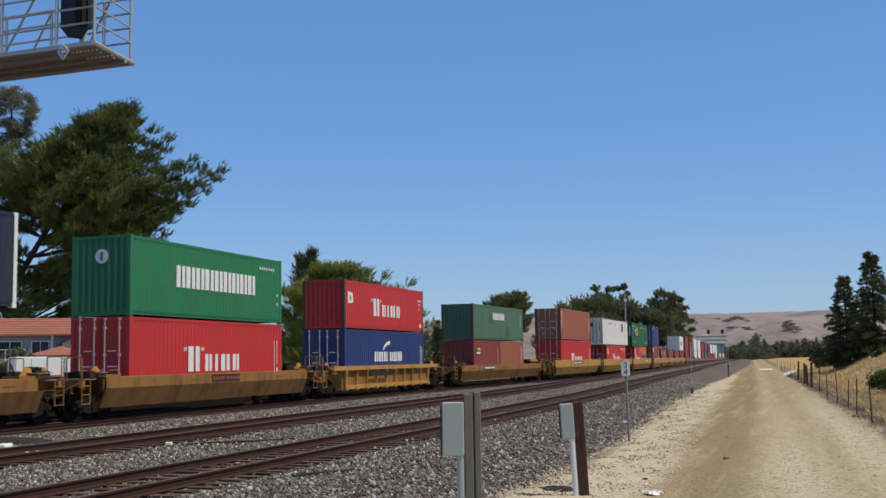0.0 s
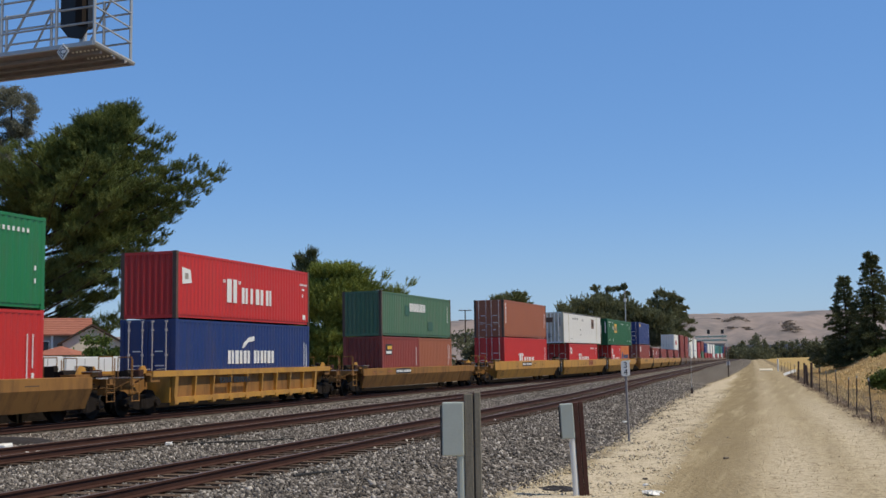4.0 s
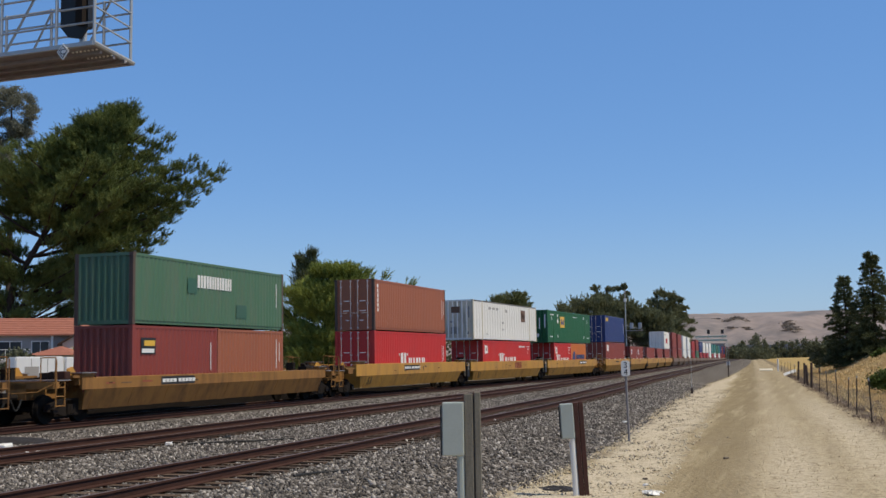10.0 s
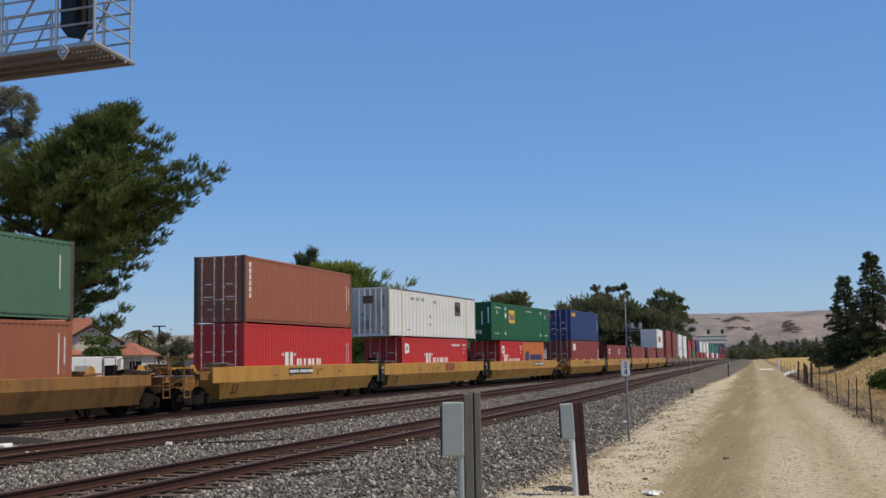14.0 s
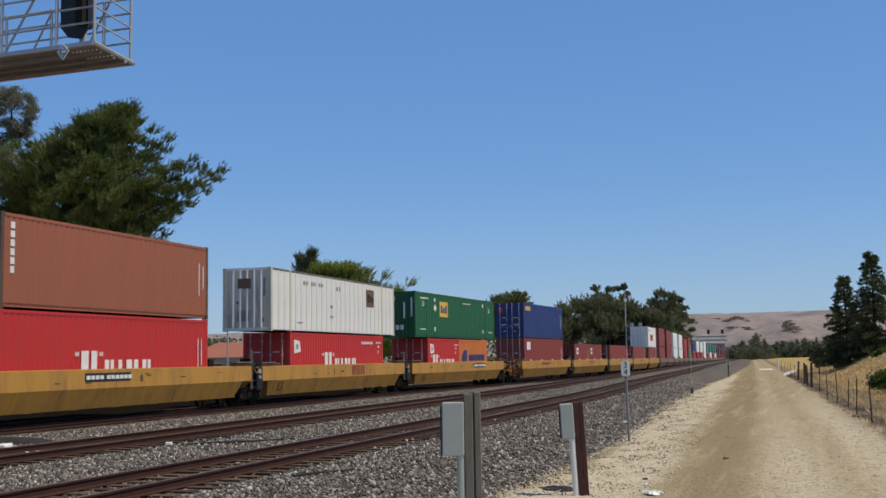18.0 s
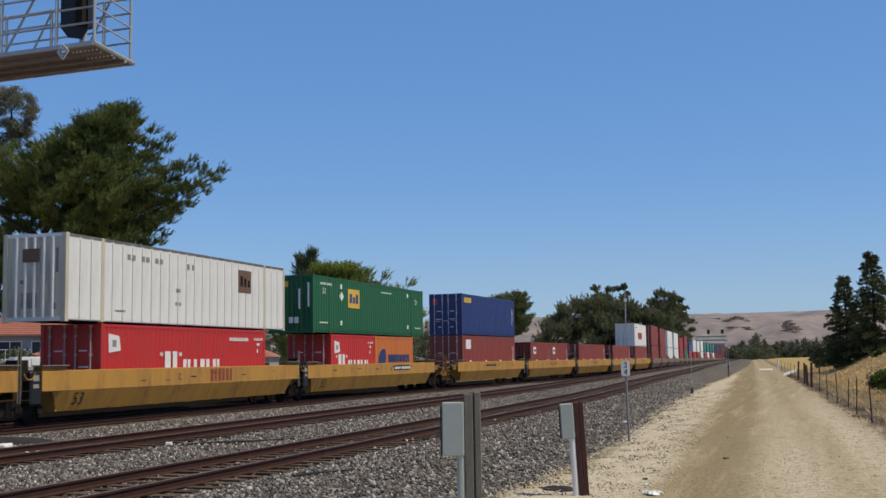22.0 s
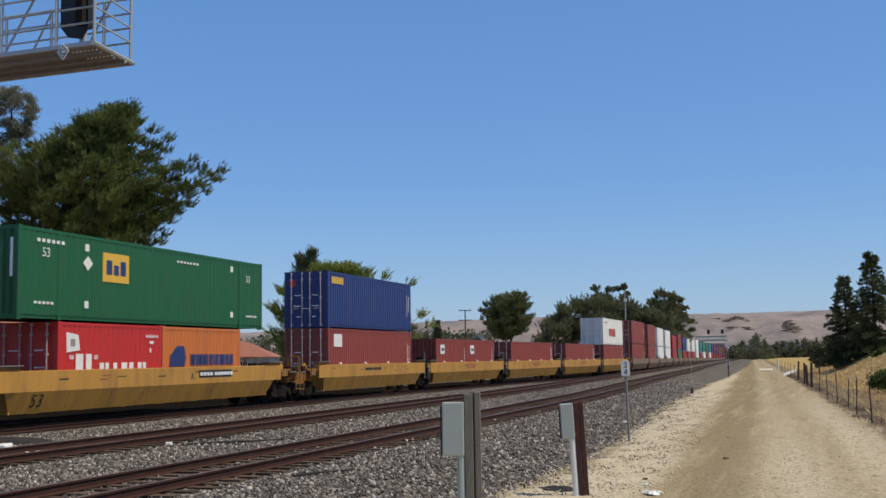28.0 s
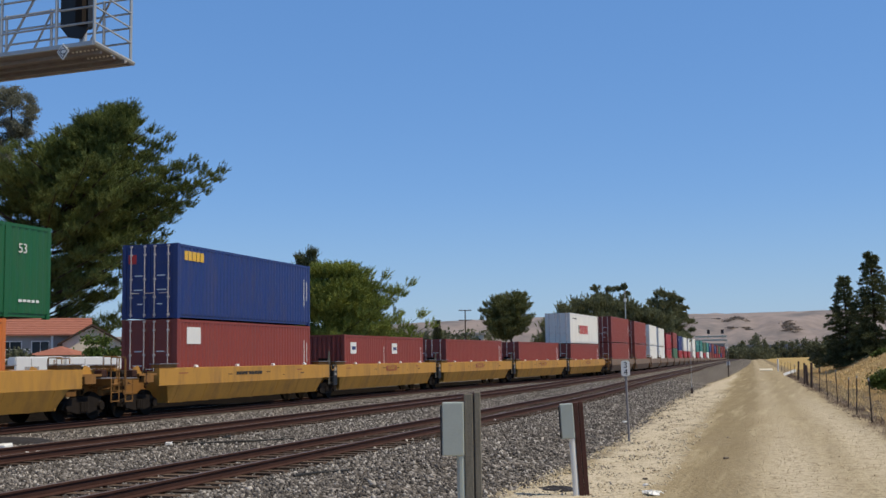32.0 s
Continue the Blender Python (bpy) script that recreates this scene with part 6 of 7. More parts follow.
def leaning_slab(name, label, category, x, y, sx, sy, sz, mat, rx, ry):
    """A plain board or slab, tilted so that its face shows to the camera."""
    bm = bmesh.new()
    box(bm, -sx / 2, sx / 2, 0, sy, 0, sz)
    bmesh.ops.bevel(bm, geom=list(bm.edges), offset=sz * 0.15, segments=1, affect="EDGES")
    low = min(0.0, -math.sin(math.radians(abs(ry))) * sx / 2)
    ob = tagged(new(name, mesh_of(name, bm, mat)), label, category)
    ob.matrix_basis = pose(x, y, ground_z(x, y) - low, rx, ry, 4)


leaning_slab("white_board", "white painted board lying tilted at the roadside", "board", -1.45, 118, 1.28, 0.34, 0.04, MARK_W, 48, -19)
leaning_slab("concrete_slab", "pale slab tilted across the dirt road", "slab", -5.15, 160, 1.75, 0.9, 0.08, STUCCO, 15, 0)
for k, (dx, dy) in enumerate(((0.9, 2.0), (2.1, 6.6))):
    loose("rock", "small dusty rock on the dirt slope", -3.9 + dx, 19.5 + dy, 0.09 + 0.02 * (k % 3), 0.07, 0.045, STONE0, k * 37, "rock")


def cinder_or_shadow_mound(x, y, sx, sy, h, label):
    """A low uneven dark mound, used for a cinder heap and a painted shadow."""
    verts, faces, n, rings = [(0, 0, h)], [], 18, 5
    for r in range(1, rings + 1):
        f = r / rings
        for k in range(n):
            a = k * math.tau / n
            q = f * (1 + 0.18 * noise.noise((math.cos(a) * 2, math.sin(a) * 2, r * 0.3)))
            verts.append((sx * q * math.cos(a), sy * q * math.sin(a), h * (1 - f * f) + 0.03 * noise.noise((a * 3, r * 1.7, 4.0)) - (0.05 if r == rings else 0)))
    faces += [(0, 1 + k, 1 + (k + 1) % n) for k in range(n)]
    for r in range(rings - 1):
        faces += [(1 + r * n + k, 1 + (r + 1) * n + k, 1 + (r + 1) * n + (k + 1) % n, 1 + r * n + (k + 1) % n) for k in range(n)]
    m = material("black_cinders_and_shadow", (0.022, 0.019, 0.020), 0.95, 0, 0.4, 9.0, 0.6, 35)
    ob = tagged(new("cinder_shadow_mound", raw_mesh("cinder_shadow_mound", verts, faces, m)), label, "heap")
    ob.matrix_basis = pose(x, y, ground_z(x, y), 0, 0, 20)


cinder_or_shadow_mound(-20.2, 24.4, 1.5, 0.9, 0.16, "low heap of black cinders between the tracks")
# dark patch laid where the cabinet's cast shadow falls
cinder_or_shadow_mound(-4.33, 19.75, 0.40, 0.42, 0.05, "flat dark patch painted for the shadow of the cabinet post")
for k, (dx, dy) in enumerate(((0.5, 0.2), (0.75, -0.15), (0.35, -0.3), (0.95, 0.1))):
    loose("rubble_chip", "white broken chip beside the rail", -18.25 + dx, 22.0 + dy, 0.14, 0.11, 0.08, MARK_W, k * 50, "rubble")


# ---- fence along the road ----
def fence_x(y):
    return road_mid(y) + 3.95


def build_fence():
    f = thing("wire_fence", "leaning rusty posts with sagging wire", "fence")
    ys = [22.5, 27.6, 32.9, 38.1, 43.7, 47.6, 53.0, 60.0, 67.5, 76.0, 81.0, 85.4, 98.0, 106.0, 115.0, 126.0, 139.0, 153.0]
    tops = []
    for k, y in enumerate(ys):
        wood = 76.0 <= y <= 98.0
        x = fence_x(y)
        z = ground_z(x, y)
        h = 1.28 + 0.12 * math.sin(k * 2.3) + (0.25 if wood else 0)
        lx, ly = 0.08 * math.sin(k * 1.7) + 0.03, 0.08 * math.cos(k * 2.9)
        bm = bmesh.new()
        r = 0.09 if wood else 0.032
        bar(bm, (x, y, z - 0.3), (x + lx, y + ly, z + h), r, 7 if wood else 4, r * 0.85)
        p = part("post", bm, FENCEPOST, f, "dark wooden post" if wood else "")
        if not wood:
            bm = bmesh.new()
            bar(bm, (x + lx, y + ly, z + h), (x + lx * 1.1, y + ly, z + h + 0.10), 0.034, 4)
            part("post_tip", bm, GALV, p, "pale worn tip")
        tops.append((Vector((x, y, z)), Vector((x + lx, y + ly, z + h))))
    for (a0, a1), (b0, b1) in zip(tops, tops[1:]):
        for q in (0.3, 0.6, 0.9):
            p0, p1 = a0.lerp(a1, q), b0.lerp(b1, q)
            m = (p0 + p1) / 2 - Vector((0, 0, 0.04))
            bm = bmesh.new()
            bar(bm, p0, m, 0.004, 3)
            bar(bm, m, p1, 0.004, 3)
            part("wire", bm, WIRE, f)


build_fence()


# ---- poles and signals behind and beyond the tracks ----
def lamp_pole(x, y, h):
    t = thing("street_lamp", "tall thin grey street lamp", "street lamp")
    t.matrix_basis = pose(x, y, -0.2, 0, 0, 18)
    bm = bmesh.new()
    bar(bm, (0, 0, -0.3), (0, 0, h), 0.10, 8, 0.05)
    part("pole", bm, GALV, t)
    bm = bmesh.new()
    bar(bm, (0, 0, h), (0.45, 0, h + 0.12), 0.035, 6)
    part("arm", bm, GALV, t)
    bm = bmesh.new()
    box(bm, 0.35, 0.85, -0.14, 0.14, h + 0.06, h + 0.20)
    part("lamp_head", bm, BLACK, t)


lamp_pole(-50.1, 90, 9.9)


def utility_pole(x, y, h, s=1.0):
    t = thing("utility_pole", "brown wooden utility pole with two crossarms", "utility pole", "utility poles")
    t.matrix_basis = pose(x, y, 0, 0, 0, 18)
    bm = bmesh.new()
    bar(bm, (0, 0, -0.3), (0, 0, h), 0.19, 8, 0.13)
    part("pole", bm, BARK, t)
    for zz in (h - 0.15, h - 2.45):
        bm = bmesh.new()
        box(bm, -1.5 * s, 1.5 * s, -0.22, -0.12, zz - 0.09, zz + 0.09)
        a = part("crossarm", bm, BARK, t)
        for k in (-1.35, -0.8, 0.8, 1.35):
            bm = bmesh.new()
            bar(bm, (k * s, -0.17, zz + 0.09), (k * s, -0.17, zz + 0.28), 0.05, 6)
            part("insulator", bm, GALV, a)


utility_pole(-76.0, 250, 13.9)
utility_pole(-83.2, 250, 11.6, 0.6)
utility_pole(-95.5, 150, 8.3, 0.7)


def signal_mast(x, y, h):
    t = thing("signal_mast", "grey mast with a small signal platform", "signal mast")
    t.matrix_basis = pose(x, y, fall(y))
    bm = bmesh.new()
    bar(bm, (0, 0, -0.3), (0, 0, h), 0.11, 8, 0.06)
    part("mast", bm, GALV, t)
    bm = bmesh.new()
    bar(bm, (0, 0, 6.6), (2.6, 0, 6.6), 0.06, 6)
    bar(bm, (0, 0, 7.4), (2.6, 0, 6.7), 0.04, 6)
    part("bracket_arm", bm, GALV, t)
    for k in (0.9, 2.2):
        bm = bmesh.new()
        box(bm, k - 0.25, k + 0.25, -0.2, 0.2, 6.9, 7.8)
        part("signal_head", bm, GALV, t)
    bm = bmesh.new()
    box(bm, -0.2, 0.2, -0.2, 0.2, h - 1.9, h - 1.4)
    part("lamp", bm, MARK_W, t)


signal_mast(-26.2, 172, 13.0)


TRUSS = material("pale_green_grey_paint", (0.50, 0.55, 0.45), 0.6)


def far_signal_bridge():
    t = thing("signal_bridge", "grey-green truss signal bridge across the far tracks", "signal bridge")
    y, x0, x1 = 420.0, -38.5, -27.0
    t.matrix_basis = pose(0, y, fall(y))
    for xx in (x0, x1):
        bm = bmesh.new()
        for dx in (-0.35, 0.35):
            bar(bm, (xx + dx, 0, 0), (xx + dx, 0, 9.4), 0.045, 6)
        for k in range(6):
            bar(bm, (xx - 0.35, 0, 0.6 + k * 1.4), (xx + 0.35, 0, 2.0 + k * 1.4), 0.05, 4)
        part("tower", bm, GALV, t)
    bm = bmesh.new()
    for zz in (8.9, 10.3):
        box(bm, x0, x1, -0.2, 0.2, zz - 0.32, zz + 0.32)
    for k in range(9):
        a = x0 + (x1 - x0) * k / 9
        bar(bm, (a, 0, 8.9 if k % 2 else 10.3), (a + (x1 - x0) / 9, 0, 10.3 if k % 2 else 8.9), 0.10, 4)
    part("truss", bm, TRUSS, t, "pale green-grey truss")
    for xx in (x0 + 5.0, x0 + 10.0):
        for zz in (11.3,):
            bm = bmesh.new()
            box(bm, xx - 0.5, xx + 0.5, -0.3, 0.3, zz, zz + 1.5)
            part("signal_head", bm, BLACK, t)
        bm = bmesh.new()
        bar(bm, (xx, 0, 9.0), (xx, 0, 11.4), 0.08, 6)
        part("signal_pole", bm, GALV, t)


def overpass():
    """A road bridge beyond the end of the straight."""
    y = 585.0
    x0 = track_x("a", y) + 3.0
    t = thing("overpass", "grey concrete road bridge far down the line", "bridge")
    t.matrix_basis = pose(x0, y, -1.0)
    bm = bmesh.new()
    box(bm, 0, 45, -5, 5, 5.6, 7.0)
    part("deck", bm, CONCRETE, t)
    for yy in (-5.2, 4.9):
        bm = bmesh.new()
        box(bm, 0, 45, yy, yy + 0.3, 7.0, 8.0)
        part("parapet", bm, CONCRETE, t)
    for xx in (1.0, 12.0, 23.0, 34.0, 44.0):
        bm = bmesh.new()
        box(bm, xx - 0.6, xx + 0.6, -4, 4, -0.5, 5.6)
        part("pier", bm, CONCRETE, t)


CONCRETE = material("weathered_concrete", (0.30, 0.285, 0.265), 0.9, 0, 0.15, 0.5, 0.2)
overpass()
far_signal_bridge()


def finish_gantry():
    g = bpy.data.objects["signal_bridge"]
    # the signal hung at the walkway
    bm = bmesh.new()
    prism(bm, [(-1.10, 0.55), (-0.92, 0.34), (-0.62, 0.28), (-0.46, 0.50), (-0.46, 2.3), (-0.62, 2.5), (-0.92, 2.5), (-1.10, 2.3)], "y", 0.42, 0.47)
    head = part("signal_target", bm, BLACK, g, "black signal target")
    bm = bmesh.new()
    box(bm, -0.92, -0.60, 0.47, 0.78, 0.55, 2.3)
    bmesh.ops.bevel(bm, geom=list(bm.edges), offset=0.03, segments=1, affect="EDGES")
    part("signal_housing", bm, BLACK, head)
    bm = bmesh.new()
    box(bm, -0.66, -0.505, 0.30, 0.418, 0.52, 2.2)
    part("side_panel", bm, TRUCK, head, "dull dark side panel")
    bm = bmesh.new()
    bar(bm, (-0.72, 0.6, 0.03), (-0.72, 0.6, 0.6), 0.06, 8)
    bar(bm, (-0.60, 0.5, 0.03), (-0.60, 0.5, 0.5), 0.05, 8)
    part("signal_mount", bm, GALV, g)
    # the diamond sign on the edge beam
    bm = bmesh.new()
    prism(bm, [(-0.775, -0.10), (-0.64, -0.26), (-0.505, -0.10), (-0.64, 0.06)], "y", -0.06, -0.045)
    d = part("diamond_sign", bm, MARK_W, g, "white diamond with a black letter")
    bm = bmesh.new()
    prism(bm, [(-0.745, -0.10), (-0.64, -0.225), (-0.535, -0.10), (-0.64, 0.025)], "y", -0.064, -0.061)
    part("sign_border", bm, BLACK, d)
    bm = bmesh.new()
    prism(bm, [(-0.723, -0.10), (-0.64, -0.20), (-0.557, -0.10), (-0.64, 0.0)], "y", -0.068, -0.065)
    part("sign_field", bm, MARK_W, d)
    words(d, "C", (-0.64, -0.070, -0.155), 0.15, BLACK, (90, 0, 0), "letter")
    # stringers under the deck and bolt heads
    for yy in (0.35, 0.75, 1.1):
        bm = bmesh.new()
        box(bm, -15.5, -0.1, yy - 0.03, yy + 0.03, -0.09, -0.022)
        part("stringer", bm, GALV_D, g)
    bm = bmesh.new()
    for k in range(7):
        for j in range(3):
            bar(bm, (-0.12 - 0.09 * k, 0.25 + j * 0.45, -0.05), (-0.12 - 0.09 * k, 0.25 + j * 0.45, -0.024), 0.022, 6)
    tagged(part("bolt_heads", bm, MARK_W, g, "pale bolt heads"), kind="stuff")
    # its tower, past the farther track
    for yy in (0.1, 1.3):
        bm = bmesh.new()
        box(bm, -16.4, -16.1, yy - 0.1, yy + 0.1, -8.1, 2.2)
        part("tower_leg", bm, GALV, g)
    bm = bmesh.new()
    for k in range(6):
        bar(bm, (-16.25, 0.1, -7.6 + k * 1.5), (-16.25, 1.3, -6.1 + k * 1.5), 0.04, 5)
    part("tower_brace", bm, GALV, g)


finish_gantry()


# ---- houses and yards behind the tracks ----
def tiled_roof(bm, x0, x1, ya, za, yb, zb, rows):
    """A roof slope of overlapping tile courses from the eave (ya, za) to the ridge (yb, zb)."""
    out = []
    for k in range(rows):
        f0, f1 = k / rows, (k + 1) / rows
        out += [(ya + (yb - ya) * f0, za + (zb - za) * f0 + 0.05), (ya + (yb - ya) * f1, za + (zb - za) * f1 + 0.01)]
    prism(bm, out + [(yb, zb - 0.08), (ya, za - 0.08)], "x", x0, x1)


def window_part(parent, x, z, w, h, y):
    bm = bmesh.new()
    box(bm, x, x + w, y - 0.03, y - 0.012, z, z + h)
    p = part("window", bm, WINDOW, parent, "dark window pane")
    bm = bmesh.new()
    for a, b, c, d in ((x - 0.07, x, z - 0.07, z + h + 0.07), (x + w, x + w + 0.07, z - 0.07, z + h + 0.07), (x, x + w, z + h, z + h + 0.07), (x, x + w, z - 0.07, z), (x + w / 2 - 0.025, x + w / 2 + 0.025, z, z + h)):
        box(bm, a, b, y - 0.06, y - 0.005, c, d)
    part("window_frame", bm, MARK_W, p)


def big_house():
    t = thing("house", "two-storey grey house with cream gable and red tile roof", "house")
    t.matrix_basis = pose(-53.4, 70.7, -0.2, 0, 0, 38)
    bm = bmesh.new()
    box(bm, -11.0, 2.0, 2.6, 9.5, 0, 5.1)
    w = part("wall", bm, STUCCO_G, t, "grey stucco wall")
    for x, z, a, b in ((-2.2, 3.1, 1.2, 1.3), (-4.6, 3.1, 1.6, 1.3), (-7.6, 3.1, 1.6, 1.3), (-4.6, 0.9, 1.6, 1.4)):
        window_part(w, x, z, a, b, 2.6)
    bm = bmesh.new()
    box(bm, -0.85, -0.65, 2.45, 2.58, 0, 5.0)
    part("downpipe", bm, MARK_W, w)
    bm = bmesh.new()
    prism(bm, [(0.0, 0), (4.2, 0), (4.2, 4.25), (2.1, 5.45), (0.0, 4.25)], "y", 0.0, 2.6)
    part("gable_wall", bm, STUCCO, t, "cream stucco gable")
    bm = bmesh.new()
    tiled_roof(bm, -11.5, 2.3, 2.1, 4.95, 6.0, 6.35, 9)
    part("roof_slope", bm, ROOF, t, "faded red tile roof")
    bm = bmesh.new()
    tiled_roof(bm, -11.5, 2.3, 10.0, 4.95, 6.0, 6.35, 9)
    part("roof_slope", bm, ROOF, t)
    for s in (-1, 1):
        bm = bmesh.new()
        prism(bm, [(2.1 + s * 2.45, 4.08), (2.1 + s * 2.45, 4.22), (2.1, 5.68), (2.1, 5.52)], "y", -0.35, 5.0)
        part("gable_roof", bm, BARK, t, "grey-brown gable roof edge")
    bm = bmesh.new()
    box(bm, -9.0, -2.2, 2.0, 2.55, 2.75, 2.95)
    part("balcony", bm, STUCCO_G, t)
    bm = bmesh.new()
    for k in range(9):
        bar(bm, (-8.9 + k * 0.8, 2.05, 2.95), (-8.9 + k * 0.8, 2.05, 3.8), 0.03, 4)
    bar(bm, (-9.0, 2.05, 3.8), (-2.3, 2.05, 3.8), 0.035, 4)
    part("balcony_rail", bm, MARK_W, t)


big_house()


def hip_roof_house(x, y, w, d, eave, ridge, rz, label, wall=None):
    t = thing("house", label, "house", "low houses behind the tracks")
    t.matrix_basis = pose(x, y, -0.2, 0, 0, rz)
    bm = bmesh.new()
    box(bm, -w / 2 + 0.4, w / 2 - 0.4, 0.4, d - 0.4, 0, eave)
    wl_ = part("wall", bm, wall or STUCCO, t)
    for k in (-0.28, 0.12):
        window_part(wl_, k * w, eave - 1.75, 1.2, 1.1, 0.4)
    bm = bmesh.new()
    rows = 7
    for k in range(rows):
        f0, f1 = k / rows, (k + 1) / rows
        z0, z1 = eave + (ridge - eave) * f0, eave + (ridge - eave) * f1
        i0, i1 = f0 * min(w, d) * 0.495, f1 * min(w, d) * 0.495
        v = [bm.verts.new(p) for p in ((-w / 2 + i0, i0, z0), (w / 2 - i0, i0, z0), (w / 2 - i0, d - i0, z0), (-w / 2 + i0, d - i0, z0), (-w / 2 + i1, i1, z1), (w / 2 - i1, i1, z1), (w / 2 - i1, d - i1, z1), (-w / 2 + i1, d - i1, z1))]
        for a in v[:4]:
            a.co.z -= 0.06
        for f in ((0, 1, 5, 4), (1, 2, 6, 5), (2, 3, 7, 6), (3, 0, 4, 7), (3, 2, 1, 0)):
            bm.faces.new([v[i] for i in f])
    part("roof", bm, ROOF, t, "terracotta tile roof")


hip_roof_house(-51.6, 67.0, 3.4, 4.0, 3.35, 3.95, 17, "low porch with an orange-red tile roof")
hip_roof_house(-64.6, 95.0, 4.4, 6.0, 3.5, 4.75, 17, "low house with an orange-red hip roof")
hip_roof_house(-72.5, 130.0, 12.0, 8.0, 3.3, 5.3, 17, "long low house with a faded red tile roof", STUCCO_G)
hip_roof_house(-92.0, 128.0, 11.0, 8.0, 3.2, 5.0, 17, "low house with a faded red tile roof", STUCCO)


def trailer():
    t = thing("travel_trailer", "white boxy travel trailer parked by the houses", "trailer")
    t.matrix_basis = pose(-46.4, 62.4, -0.2, 0, 0, 52)
    for x0, x1, h in ((-3.6, -0.5, 3.15), (-0.42, 3.5, 3.10)):
        bm = bmesh.new()
        box(bm, x0, x1, 0, 2.2, 0.6, h)
        bmesh.ops.bevel(bm, geom=list(bm.edges), offset=0.08, segments=2, affect="EDGES")
        b = part("body", bm, CARWHITE, t)
        bm = bmesh.new()
        box(bm, x0 + 0.6, x0 + 1.5, -0.015, 0.0, 1.7, 2.5)
        part("window", bm, STUCCO_G, b, "grey shaded window")
        bm = bmesh.new()
        for k in (0.33, 0.66):
            xx = x0 + (x1 - x0) * k
            box(bm, xx - 0.02, xx + 0.02, -0.012, 0.0, 0.7, h - 0.15)
        part("seam", bm, STUCCO_G, b)
        for k in (0.25, 0.75):
            bm = bmesh.new()
            xx = x0 + (x1 - x0) * k
            bar(bm, (xx, -0.02, 0.36), (xx, 0.25, 0.36), 0.36, 14)
            part("wheel", bm, TYRE, t)


trailer()


def parked_car(x, y, rz, mat, label):
    t = thing("car", label, "car", "parked cars behind the tracks")
    t.matrix_basis = pose(x, y, ground_z(x, y), 0, 0, rz)
    bm = bmesh.new()
    prism(bm, [(-2.2, 0.35), (2.2, 0.35), (2.2, 0.75), (1.9, 0.95), (1.1, 1.0), (0.5, 1.45), (-1.2, 1.48), (-1.9, 1.0), (-2.2, 0.95)], "y", -0.85, 0.85)
    b = part("body", bm, mat, t)
    bm = bmesh.new()
    for s in (-1, 1):
        prism(bm, [(0.9, 1.02), (0.42, 1.40), (-1.1, 1.42), (-1.65, 1.02)], "y", min(s * 0.852, s * 0.86), max(s * 0.852, s * 0.86))
    part("windows", bm, WINDOW, b)
    for xx in (-1.4, 1.4):
        for s in (-1, 1):
            bm = bmesh.new()
            bar(bm, (xx, s * 0.70, 0.33), (xx, s * 0.88, 0.33), 0.33, 14)
            part("wheel", bm, TYRE, t)


parked_car(-66.5, 108.0, 20, CARWHITE, "white parked car behind the train")
parked_car(-62.0, 109.5, 14, GALV, "silver parked car behind the train")
parked_car(-71.0, 107.0, 17, BOXGREY, "pale grey parked car behind the train")


def far_building(x, y, w, d, h, label, wall):
    t = thing("building", label, "building")
    t.matrix_basis = pose(x, y, -0.5, 0, 0, 15)
    bm = bmesh.new()
    box(bm, -w / 2, w / 2, 0, d, 0, h)
    wl_ = part("wall", bm, wall, t)
    bm = bmesh.new()
    box(bm, -w / 2 - 0.3, w / 2 + 0.3, -0.3, d + 0.3, h, h + 0.5)
    part("roof", bm, STUCCO_G, t)
    n = max(2, int(w / 3))
    for k in range(n):
        window_part(wl_, -w / 2 + (k + 0.3) * w / n, h - 2.2, w / n * 0.4, 1.3, 0.0)


far_building(-79.5, 268, 5.5, 8, 8.9, "beige block with dark openings behind the train", STUCCO)
far_building(-45.0, 560, 16, 10, 8.0, "grey building far beyond the tracks", STUCCO_G)
far_building(12.0, 128, 12, 8, 4.2, "low grey shed on the roadside bank", STUCCO_G)


# ---- more greenery ----
def leafy(name, label, x, y, z, h, w, seed, mat=None, leaf=0.2, count=220, n=16):
    rng = random.Random(seed)
    cl = []
    for k in range(n):
        a, q = rng.uniform(0, math.tau), rng.random() ** 0.5
        zz = h * rng.uniform(0.3, 0.9)
        wr = w * (1.0 - abs(zz / h - 0.55) * 0.8)
        s = w * rng.uniform(0.22, 0.4)
        cl.append(((q * wr * math.cos(a) * 0.8, q * wr * math.sin(a) * 0.8, zz), (s, s, s * 0.8), count))
    return tree(name, label, x, y, z, h * 0.7, 0.05 + h * 0.012, cl, mat or BUSH, leaf, seed)


leafy("small_tree", "small light-green tree by the trailer", -46.3, 65.6, 0, 4.6, 1.5, 31)
leafy("bush", "dark bush by the house", -51.8, 63.5, 0, 3.6, 1.3, 32, FARWOOD)
leafy("tree", "bushy green tree behind the parked cars", -73.5, 118, 0, 6.6, 2.0, 33, FARWOOD, 0.25)
leafy("tree", "round green tree behind the houses", -84, 144, 0, 6.4, 1.8, 34, BUSH, 0.28)
leafy("tree", "dark tree behind the houses", -91, 150, 0, 6.0, 2.4, 35, FARWOOD, 0.28)
leafy("tree", "dark tree beyond the red roofs", -70, 150, 0, 6.2, 2.2, 36, FARWOOD, 0.28)
leafy("tree", "dark bushy tree behind the train", -75, 185, 0, 7.5, 3.0, 37, FARWOOD, 0.35)
leafy("bush", "dark bush at the foot of the round pine", -58, 196, 0, 5.4, 2.5, 38, FARWOOD, 0.35)
leafy("bush", "low green bush on the dry bank", 4.0, 61, 0.45, 0.95, 1.1, 39, BUSH, 0.12, 260)
